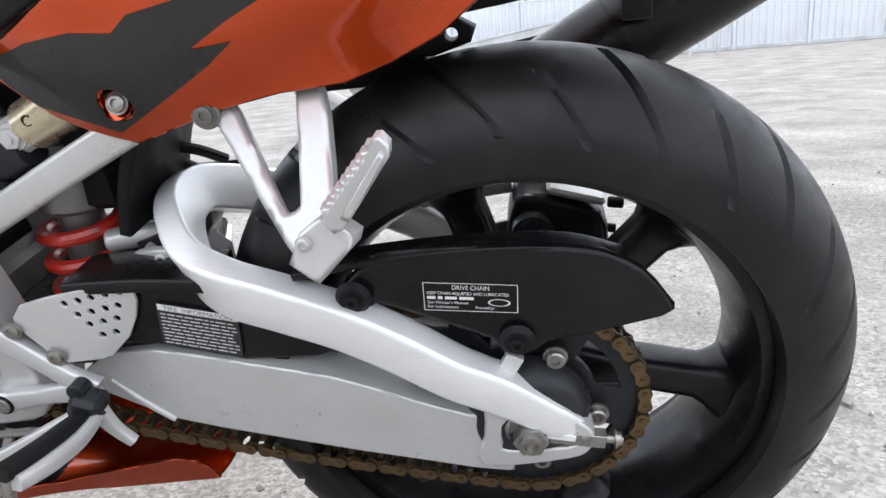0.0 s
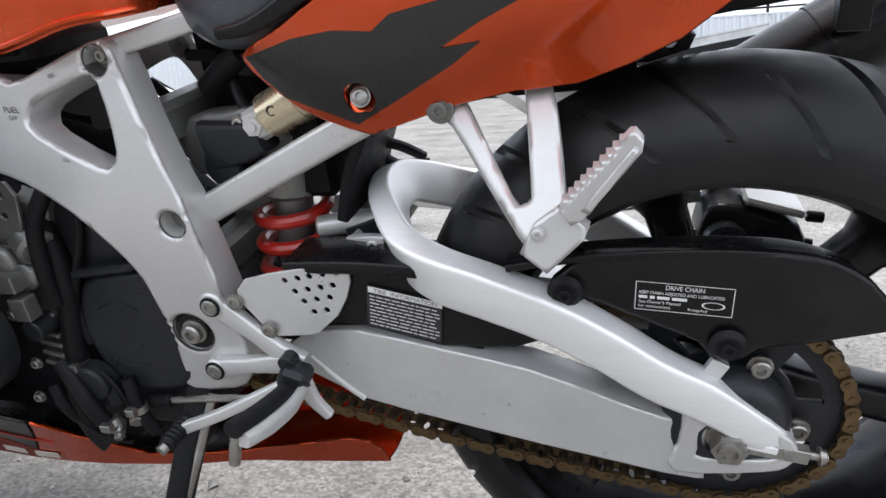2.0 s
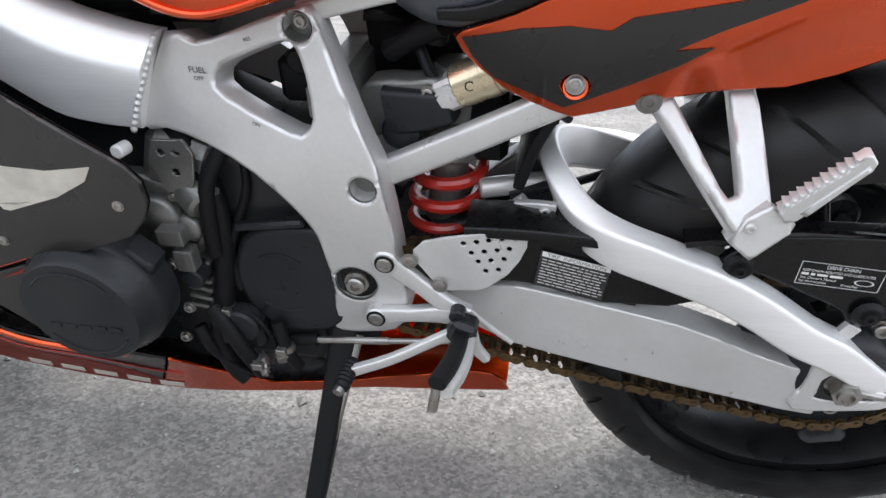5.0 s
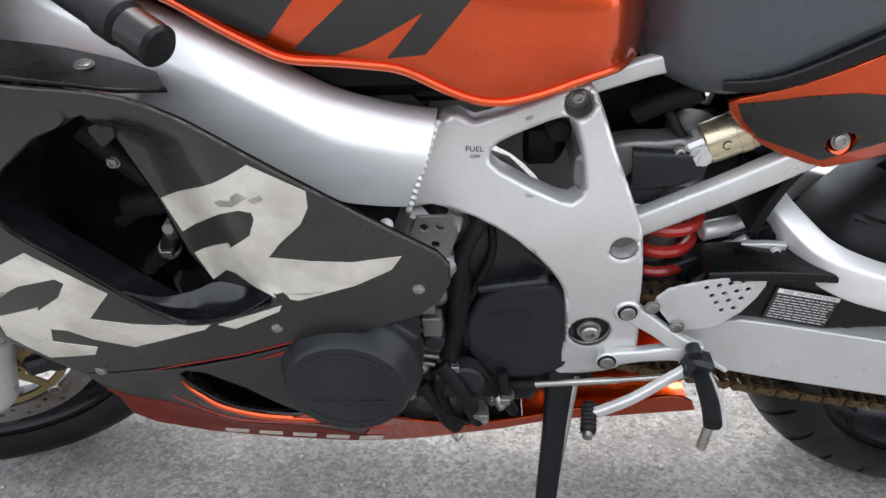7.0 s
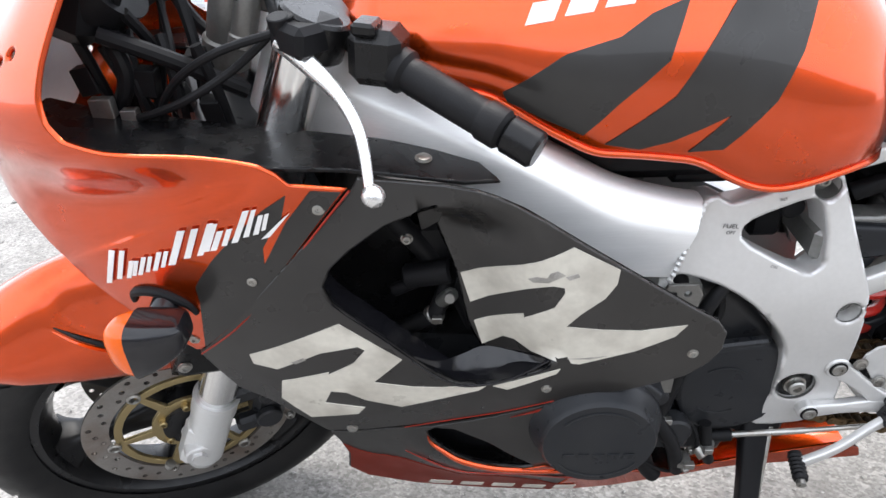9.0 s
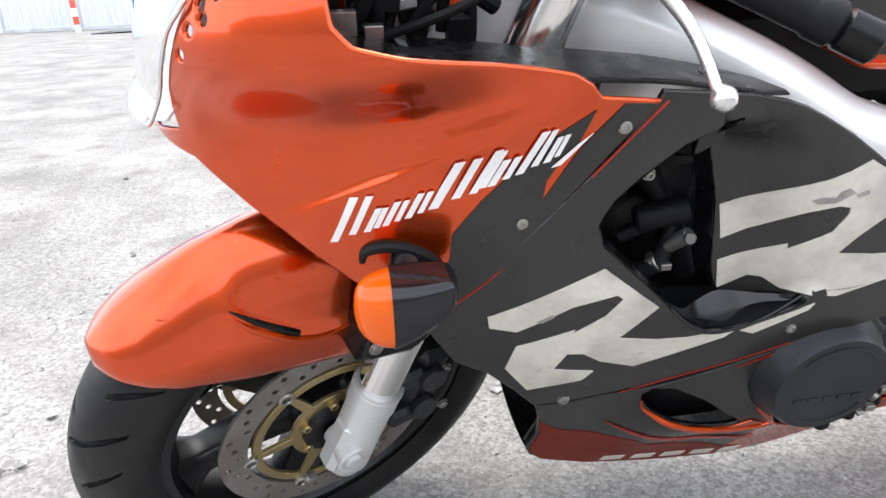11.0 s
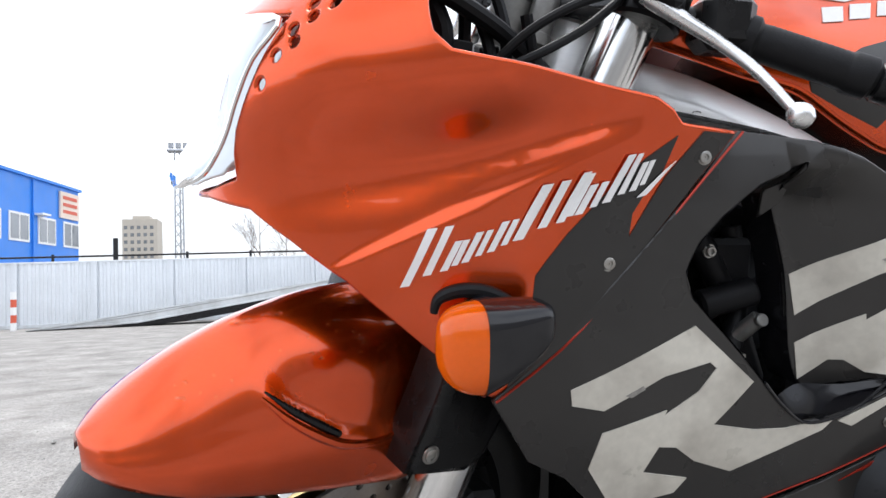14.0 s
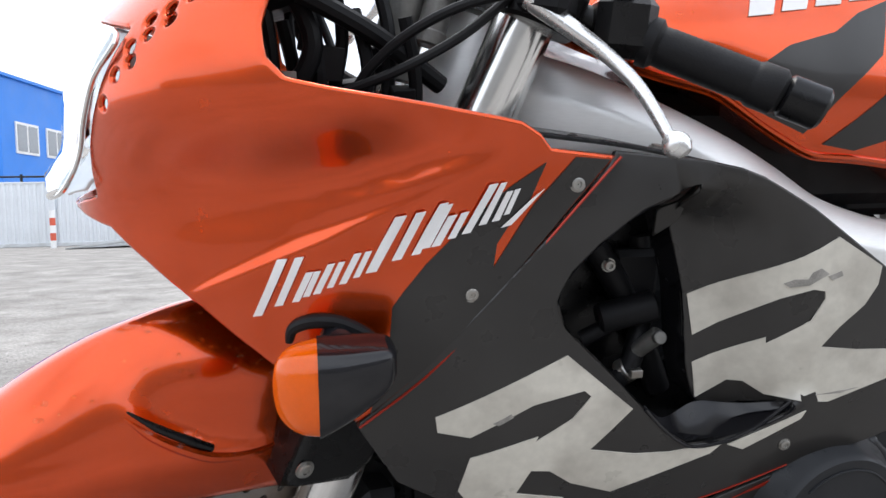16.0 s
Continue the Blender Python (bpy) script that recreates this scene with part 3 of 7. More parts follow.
def build_tower_block(name, x, y, w, d, h, label):
    block = tagged(new(name), label, "building")
    block.location = (x, y, 0)
    part("wall", Geo().box((0, 0, h / 2), (w, d, h), bevel=0.05), TOWERM, block)
    part("roof", Geo().box((0, 0, h + 0.8), (w * 0.5, d * 0.5, 1.6), bevel=0.05), TOWERM, block)
    g = Geo()
    for i in range(int(h / 2.9)):
        for k in range(int(w / 2.4)):
            g.box((-w / 2 + 1.3 + k * 2.4, -d / 2 - 0.02, 1.6 + i * 2.9), (1.3, 0.1, 1.4), bevel=0.02)
        for k in range(int(d / 2.4)):
            g.box((-w / 2 - 0.02, -d / 2 + 1.3 + k * 2.4, 1.6 + i * 2.9), (0.1, 1.3, 1.4), bevel=0.02)
    tagged(part("window_grid", g, DARKWIN, block), kind="stuff")


def build_mast(x, y, h):
    """A lattice floodlight mast."""
    mast = tagged(new("floodlight_mast"), "tall grey lattice mast with a floodlight head", "mast")
    mast.location = (x, y, 0)
    legs = [(-0.35, -0.35), (0.35, -0.35), (0.0, 0.4)]
    for a, c in legs:
        part("leg", Geo().cyl((a, c, 0), (a * 0.8, c * 0.8, h), 0.06, 8), MAST, mast)
    g = Geo()
    k = int(h / 0.8)
    for i in range(k):
        for j in range(3):
            a, c = legs[j], legs[(j + 1) % 3]
            g.cyl((*a, i * 0.8), (*c, (i + 1) * 0.8), 0.03, 5)
    part("bracing", g, MAST, mast)
    head = part("platform", Geo().box((0, 0, h + 0.05), (1.7, 1.0, 0.12)), MAST, mast)
    for k in (-1, 0, 1):
        part("floodlight", Geo().box((0.55 * k, -0.3, h + 0.45), (0.4, 0.3, 0.45)), MAST, head)


def build_tree(x, y, h, seed):
    """A bare tree: tapered trunk, limbs and a crown of fine twigs."""
    rng = random.Random(seed)
    tree = tagged(new("tree"), "bare leafless tree with thin pale brown twigs", "tree", "trees behind the fence")
    tree.location = (x, y, 0)
    trunk, crown = Geo(), Geo()
    trunk.tube([(0, 0, 0), (0.05, 0, h * 0.4), (0.1, 0.05, h * 0.9)], [0.10, 0.06, 0.02], 7, 3)

    def grow(p, d, length, r, depth):
        q = p + d * length
        crown.tube([p, p + d * length * 0.5 + np.array([rng.gauss(0, 0.05) for _ in range(3)]) * length, q], [r, r * 0.75, r * 0.5], 4, 1)
        if depth:
            for _ in range(rng.choice((3, 4))):
                nd = unit(d + np.array([rng.gauss(0, 0.45), rng.gauss(0, 0.45), rng.gauss(0.1, 0.3)]))
                grow(p + d * length * rng.uniform(0.4, 1.0), nd, length * rng.uniform(0.45, 0.7), r * 0.55, depth - 1)

    for k in range(9):
        z = h * rng.uniform(0.25, 0.85)
        a = rng.uniform(0, 6.28)
        grow(np.array((0.05, 0, z)), unit((math.cos(a) * 0.8, math.sin(a) * 0.8, 1.0)), h * 0.28, 0.03, 3)
    part("trunk", trunk, BARK, tree)
    part("crown", crown, BARK, tree)


def build_marker_post(x, y):
    post = tagged(new("marker_post"), "short red and white striped marker post by the fence", "post")
    post.location = (x, y, 0)
    for k in range(5):
        part("band", Geo().cyl((0, 0, k * 0.2), (0, 0, (k + 1) * 0.2), 0.07, 14), SIGNRED if k % 2 else FRAMEW, post)


build_ground()
build_shaded_grit()
build_gravel()
build_unseen_wall()
build_fence()
build_site_rail()
build_ramp()
build_grille_rack()
build_marker_post(-7.9, 18.6)
build_blue_building()
build_tower_block("apartment_tower", -52, 292, 13, 13, 34, "distant beige apartment tower with rows of windows")
build_mast(-8.5, 56, 12.6)
for k, (tx, ty, th) in enumerate(((-2.5, 60, 8.5), (-0.2, 63, 7.0), (1.8, 58, 7.5), (11, 44, 8.0), (13.5, 47, 9.0), (16, 45, 8.5), (18.5, 46, 8.0), (21, 44, 8.8))):
    build_tree(tx, ty, th, 11 + k)


# ---- the motorcycle ----
bike = tagged(new("motorcycle"), "orange and dark grey sports motorcycle leaning on its side stand", "motorcycle")
bike.matrix_world = pose(0, 0, 0.003, LEAN, 0, 0)

# panel shapes
def smooth_pos(t, k):
    """A soft max(0, t) with a bend k wide."""
    return 0.5 * (t + math.sqrt(t * t + k * k)) - 0.5 * k * 0.2


def s_frame(u, v):
    return (u, -0.12 + 0.27 * smooth_pos(v - 0.55, 0.03) + 0.11 * smooth_pos(0.50 - v, 0.04), v)


DUCT_V, DUCT_U = (0.50, 0.522, 0.559, 0.624, 0.70, 0.727), (-0.94, -0.955, -0.969, -0.981, -1.0, -0.997)


def step01(x):
    x = min(max(x, 0.0), 1.0)
    return x * x * (3 - 2 * x)


def s_side(u, v):
    """The side panel, pressed in behind its air opening."""
    y = 0.203 - 0.32 * smooth_pos(0.49 - v, 0.06) - 0.33 * smooth_pos(v - 0.71, 0.04) - 0.25 * smooth_pos(-1.18 - u, 0.04)
    rim = float(np.interp(v, DUCT_V, DUCT_U))
    if u > rim - 0.02:
        shelf = float(np.interp(u, (-0.96, -0.916, -0.88, -0.84), (0.492, 0.503, 0.522, 0.538)))
        y -= 0.045 * step01(1 - (u - rim) / 0.11) * step01((0.730 - v) / 0.04) * step01((v - shelf + 0.002) / 0.006)
    return (u, -max(y, 0.03), v)


VALLEY_U = (-0.43, -0.278, -0.236, -0.188, -0.147, -0.109, -0.073, -0.038, 0.02)
VALLEY_V = (0.726, 0.726, 0.724, 0.725, 0.727, 0.733, 0.743, 0.753, 0.772)


def s_up(u, v):
    """The nose fairing: u runs forward round the nose (0 at its widest), v is the height."""
    w = 0.199 - 0.25 * smooth_pos(v - 0.80, 0.05) - 0.18 * smooth_pos(0.62 - v, 0.05)
    a = 0.345 - 0.12 * smooth_pos(v - 0.745, 0.03) - 1.05 * smooth_pos(v - 0.832, 0.03)
    ridge, valley = 0.749 + 0.543 * u, float(np.interp(u, VALLEY_U, VALLEY_V))
    fade = 1 / (1 + math.exp((u + 0.035) / 0.02)) / (1 + math.exp((-0.27 - u) / 0.03))
    wide = 0.045 if v > valley else max(0.5 * (valley - ridge), 0.012)
    w -= 0.019 * math.exp(-(((v - valley) / wide) ** 2)) * fade
    sharp = fade / (1 + math.exp((-0.205 - u) / 0.008))
    w += (0.006 / (1 + math.exp(max(min((v - ridge) / 0.0022, 50.0), -50.0))) - 0.003) * sharp
    w *= 1 + 0.22 * step01((v - 0.69) / 0.11) * (0.30 + 0.70 * step01(-u / 0.10))
    if u >= 0:
        return (-1.17 + u, -w, v)
    f = (1 + u / 0.43) * math.pi / 2
    return (-1.17 - a * math.cos(f), -w * math.sin(f), v)


def s_tail(u, v):
    low = 0.605 + 0.42 * smooth_pos(u + 0.26, 0.08) + 0.35 * smooth_pos(-0.33 - u, 0.05)
    w = 0.106 - 0.040 / (1 + math.exp(min(max((v - low - 0.012) / 0.024, -40.0), 40.0))) - 0.25 * smooth_pos(-0.34 - u, 0.05) - 0.25 * smooth_pos(v - 0.80, 0.04)
    return (u - 0.004, -max(w, 0.03), v - 0.005)


def s_low(u, v):
    """The belly, which narrows towards its tail."""
    y = -s_side(u, v)[1] + 0.026 * math.exp(-(((v - 0.318) / 0.065) ** 2)) * step01((u + 1.08) / 0.12)
    k = step01((u + 0.86) / 0.34)
    return (u, -(y * (1 - k) + (0.052 + 0.10 * (v - 0.17)) * k), v)


TANK_X = (-1.10, -1.07, -1.0, -0.94, -0.89, -0.84, -0.79, -0.735, -0.705, -0.675, -0.645, -0.61, -0.572, -0.543, -0.520, -0.511)
TANK_B = (0.858, 0.838, 0.812, 0.798, 0.766, 0.740, 0.737, 0.730, 0.712, 0.697, 0.692, 0.699, 0.710, 0.713, 0.712, 0.716)
TANK_T = (0.875, 0.905, 0.927, 0.940, 0.948, 0.955, 0.960, 0.962, 0.958, 0.950, 0.938, 0.918, 0.892, 0.868, 0.84, 0.79)
TANK_W = (0.04, 0.085, 0.112, 0.120, 0.125, 0.130, 0.132, 0.132, 0.131, 0.130, 0.129, 0.127, 0.120, 0.106, 0.078, 0.04)


def s_tank(u, v):
    lo, hi, w = table(u, TANK_X, TANK_B, 0.012), table(u, TANK_X, TANK_T, 0.012), table(u, TANK_X, TANK_W, 0.012)
    h = min(max((v - lo) / (hi - lo), 0.0), 0.9999)
    return (u, -w * (1 - h**2.4) ** 0.55 * (0.93 + 0.07 * math.sin(math.pi * min(1, h * 1.6))), v)


def build_wheel(name, centre, radius, bead, half, spokes, turn0, label, steer=None):
    """A cast wheel with spokes, its tyre with moulded grooves, and the hub."""
    c = np.array(centre)

    def made(g):
        return g.moved(steer) if steer is not None else g

    rim = Geo()
    hw = half * 0.72
    lip = [(bead + 0.006, -hw), (bead + 0.008, -hw + 0.005), (bead - 0.006, -hw + 0.012), (bead - 0.010, -hw * 0.72), (bead - 0.014, -hw * 0.3), (bead - 0.015, 0.0), (bead - 0.014, hw * 0.3), (bead - 0.010, hw * 0.72), (bead - 0.006, hw - 0.012), (bead + 0.008, hw - 0.005), (bead + 0.006, hw), (bead - 0.007, hw), (bead - 0.014, hw * 0.76), (bead - 0.022, hw * 0.3), (bead - 0.024, 0.0), (bead - 0.022, -hw * 0.3), (bead - 0.014, -hw * 0.76), (bead - 0.007, -hw)]
    rim.lathe(lip[::-1], c, (0, 1, 0), 96, closed=True)
    wheel = part(name, made(rim), WHEEL, bike, label)
    for k in range(spokes):
        a = radians(turn0 + 360 * k / spokes)
        d = np.array((math.cos(a), 0, math.sin(a)))
        s = Geo()
        s.bar([c + d * 0.035, c + d * 0.10, c + d * (bead - 0.045), c + d * (bead - 0.018)], (0.062, 0.046, 0.044, 0.075), (0.056, 0.036, 0.040, 0.080), smooth=4, r=0.28)
        part("spoke", made(s), WHEEL, wheel)
    hub = Geo().lathe([(0.016, -0.065), (0.042, -0.065), (0.046, -0.05), (0.05, 0.0), (0.046, 0.05), (0.042, 0.065), (0.016, 0.065)], c, (0, 1, 0), 40)
    part("hub", made(hub), WHEEL, wheel)
    # tyre: a dense section swept round, grooves pressed in
    n, k = 26 * 26, 40
    rings = []
    pitch = 2 * math.pi / 26
    for i in range(n):
        th = 2 * math.pi * i / n
        ring = []
        for j in range(k + 1):
            s = -1 + 2 * j / k
            a = s * radians(118)
            if abs(s) < 0.80:
                y = half * math.sin(a) / math.sin(radians(90))
                r = radius - half * 0.88 * (1 - math.cos(a))
            else:
                f = (abs(s) - 0.80) / 0.20
                y = math.copysign(half * (0.995 - 0.23 * f**1.4), s)
                r0 = radius - half * 0.88 * (1 - math.cos(0.8 * radians(118)))
                r = r0 + (bead + 0.004 - r0) * f
            cut = 0.0
            row = i + (13 if s > 0 else 0)
            if abs(s) < 0.64 and row % 26 in (12, 13, 14):
                long_one = (row // 26) % 2
                if (0.04 if long_one else 0.28) < abs(s) < (0.57 if long_one else 0.63):
                    cut = 0.006
            elif 0.800 < abs(s) < 0.83:
                cut = 0.0006
            r -= cut
            sh = th - 0.40 * min(abs(s), 0.75) ** 1.25
            ring.append((c[0] + r * math.cos(sh), c[1] + y, c[2] + r * math.sin(sh)))
        rings.append(ring)
    g = Geo().rings(rings, closed=False, wrap=True)
    part("tyre", made(g), TYRE, wheel, "black road tyre with slanted grooves and dusty shoulders", angle=32)
    return wheel


def build_disc(name, centre, radius, inner, y_side, parent, carrier_mat, steer=None):
    """A drilled brake disc on a spider with buttons."""
    c = np.array(centre)
    yy = c[1]

    def made(g):
        return g.moved(steer) if steer is not None else g

    def surf(u, v):
        return (c[0] + u, yy, c[2] + v)

    holes = [circle2(0, 0, inner, 60)]
    for k in range(48):
        a = 2 * math.pi * k / 48
        r = radius - 0.009 - 0.0085 * (k % 3)
        holes.append(circle2(r * math.cos(a), r * math.sin(a), 0.0040, 10))
    g = Geo().plate(circle2(0, 0, radius, 96), surf, 0.005, holes, edge=0.0006, grid=0.05, out=(0, y_side, 0))
    disc = part(name, made(g), DISC, parent, "drilled steel brake disc with light rust")
    s = Geo()
    ro, ri = inner - 0.006, inner * 0.47
    wind = []
    for k in range(6):
        a0 = 2 * math.pi * k / 6
        wind.append([((ro - 0.011) * math.cos(a0 + t), (ro - 0.011) * math.sin(a0 + t)) for t in np.linspace(0.05, math.pi / 3 - 0.05, 7)] + [((ri + 0.004) * math.cos(a0 + t), (ri + 0.004) * math.sin(a0 + t)) for t in np.linspace(math.pi / 3 - 0.12, 0.12, 5)])
    s.plate(circle2(0, 0, ro, 72), surf, 0.006, wind + [circle2(0, 0, ri * 0.7, 30)], edge=0.001, grid=0.05, out=(0, y_side, 0))
    part("disc_carrier", made(s), carrier_mat, disc, "gold carrier of the brake disc")
    for k in range(6):
        a = 2 * math.pi * k / 6
        at = np.array((c[0] + (inner - 0.002) * math.cos(a), yy, c[2] + (inner - 0.002) * math.sin(a)))
        b_ = Geo().lathe([(0.0095, 0.0), (0.0095, 0.004), (0.0080, 0.0055), (0.0062, 0.0055), (0.0055, 0.004), (0.0055, -0.004)], at, (0, y_side, 0), 16)
        part("button", made(b_), STEEL, disc)
        at2 = np.array((c[0] + ri * 0.82 * math.cos(a + 0.5), yy, c[2] + ri * 0.82 * math.sin(a + 0.5)))
        part("bolt", made(Geo().bolt(at2, (0, y_side, 0), 0.006, 0.008)), GOLD, disc)
    return disc


def build_rear():
    wheel = build_wheel("rear_wheel", (0, 0, 0.315), 0.315, 0.224, 0.089, 6, 47, "black cast rear wheel")
    # sprocket, chain and axle
    s = Geo()
    teeth, rr = 43, 0.1087
    prof = []
    for k in range(teeth * 4):
        a = 2 * math.pi * k / (teeth * 4)
        prof.append(((rr + (0.0045, 0.0015, -0.004, 0.0015)[k % 4]) * math.cos(a), (rr + (0.0045, 0.0015, -0.004, 0.0015)[k % 4]) * math.sin(a)))
    cut = []
    for k in range(5):
        a = 2 * math.pi * k / 5 + 0.5
        cut.append([(0.088 * math.cos(a + t), 0.088 * math.sin(a + t)) for t in np.linspace(-0.36, 0.36, 7)] + [(0.066 * math.cos(a + t), 0.066 * math.sin(a + t)) for t in np.linspace(0.30, -0.30, 5)])
    s.plate(prof, lambda u, v: (u, -0.082, 0.315 + v), 0.007, cut + [circle2(0, 0, 0.03, 24)], edge=0.001, grid=0.05)
    sprocket = part("rear_sprocket", s, ENGINE, wheel, "dark steel rear sprocket with oily grime")
    hubcap = Geo().lathe([(0.02, -0.125), (0.045, -0.12), (0.055, -0.11), (0.060, -0.092)], (0, 0, 0.315), (0, 1, 0), 32)
    part("sprocket_carrier", hubcap, ENGINE, bike)
    for k in range(5):
        a = 2 * math.pi * k / 5 + 0.93 + 0.2
        part("bolt", Geo().bolt((0.065 * math.cos(a), -0.092, 0.315 + 0.065 * math.sin(a)), r=0.009, h=0.010), STEEL, bike)
    build_chain()
    disc = build_disc("rear_brake_disc", (0, 0.088, 0.315), 0.11, 0.075, 1, wheel, ENGINE)
    cal = Geo().plate([(-0.012, 0.400), (-0.012, 0.440), (0.005, 0.462), (0.050, 0.452), (0.084, 0.436), (0.092, 0.405), (0.075, 0.385), (0.030, 0.388)], flat(0.062), 0.062, edge=0.008, grid=0.03, smooth=2)
    caliper = part("rear_caliper", cal, ENGINE, bike, "dark cast rear brake caliper", 50)
    part("piston_boss", Geo().cyl((0.012, 0.040, 0.424), (0.012, 0.070, 0.424), 0.022, 22, bevel=0.004).cyl((0.012, 0.034, 0.424), (0.012, 0.042, 0.424), 0.009, 14, bevel=0.001), ENGINE, caliper)
    part("pad_cover", Geo().box((0.058, 0.085, 0.458), (0.062, 0.050, 0.008), pose(0, 0, 0, 0, 16, 0), 0.003), ALU, caliper, "bright pad cover")
    part("bleed_nipple", Geo().cyl((0.092, 0.080, 0.442), (0.108, 0.080, 0.440), 0.006, 12, bevel=0.001).cyl((0.090, 0.080, 0.412), (0.100, 0.080, 0.410), 0.005, 12), RUBBER, caliper)
    part("brake_hose", Geo().tube([(0.0, 0.12, 0.49), (-0.06, 0.11, 0.50), (-0.16, 0.10, 0.47), (-0.30, 0.09, 0.42)], 0.006), RUBBER, bike)
    part("torque_rod", Geo().bar([(-0.01, 0.11, 0.46), (-0.12, 0.11, 0.445), (-0.24, 0.105, 0.42)], 0.012, 0.026, smooth=2), ALU, bike)


def build_chain():
    """The drive chain round both sprockets: rollers in one mesh, every link plate a piece."""
    y, p = -0.079, 0.015875
    c1, r1, c2, r2 = np.array((0.0, 0.315)), 0.1087, np.array((-0.615, 0.385)), 0.041
    d = c2 - c1
    L = np.linalg.norm(d)
    base, off = math.atan2(d[1], d[0]), math.acos((r1 - r2) / L)
    pts = []

    def arc(c, r, a0, a1):
        k = max(2, int(abs(a1 - a0) * r / 0.002))
        return [c + r * np.array((math.cos(a), math.sin(a))) for a in np.linspace(a0, a1, k)]

    up, dn = base - off, base + off  # above and below for a chain that runs to -x
    a = arc(c1, r1, up, up - (2 * math.pi - 2 * off))
    b_ = arc(c2, r2, dn, dn - 2 * off)
    sag = [a[-1] + (b_[0] - a[-1]) * t + np.array((0, -0.012 * math.sin(math.pi * t))) for t in np.linspace(0, 1, 200)[1:-1]]
    top = [b_[-1] + (a[0] - b_[-1]) * t for t in np.linspace(0, 1, 200)[1:-1]]
    loop = np.array(list(a) + sag + list(b_) + top)
    seg = np.linalg.norm(np.roll(loop, -1, 0) - loop, axis=1)
    s = np.concatenate([[0], np.cumsum(seg)])
    n = int(round(s[-1] / p))
    n -= n % 2
    at = [np.array([np.interp(k * s[-1] / n, s, np.append(loop[:, i], loop[0, i])) for i in (0, 1)]) for k in range(n)]
    rollers = Geo()
    for q in at:
        rollers.cyl((q[0], y - 0.012, q[1]), (q[0], y + 0.012, q[1]), 0.0051, 10)
    chain = part("drive_chain", rollers, DARKCHAIN, bike, "oily gold drive chain")

    def plate_shape(ys):
        g = Geo()
        out = []
        for t in np.linspace(-math.pi / 2, math.pi / 2, 7):
            out.append((p / 2 + 0.0068 * math.cos(t), 0.0068 * math.sin(t)))
        out.append((0, 0.0048))
        for t in np.linspace(math.pi / 2, 3 * math.pi / 2, 7):
            out.append((-p / 2 + 0.0068 * math.cos(t), 0.0068 * math.sin(t)))
        out.append((0, -0.0048))
        for yy in ys:
            g.rings([[(u, yy - h, v) for u, v in out] for h in (0.001, -0.001)])
            for e in (-1, 1):
                g.cyl((e * p / 2, yy - 0.0024, 0), (e * p / 2, yy + 0.0024, 0), 0.0026, 8)
        return mesh_of("link", g, CHAIN)

    outer, inner = plate_shape((-0.0115, 0.0115)), plate_shape((-0.0075, 0.0075))
    for k in range(n):
        q, r = at[k], at[(k + 1) % n]
        o = new("link", inner if k % 2 else outer)
        o.parent = chain
        m = (q + r) / 2
        o.matrix_local = pose(m[0], y, m[1], 0, -math.degrees(math.atan2(r[1] - q[1], r[0] - q[0])), 0)


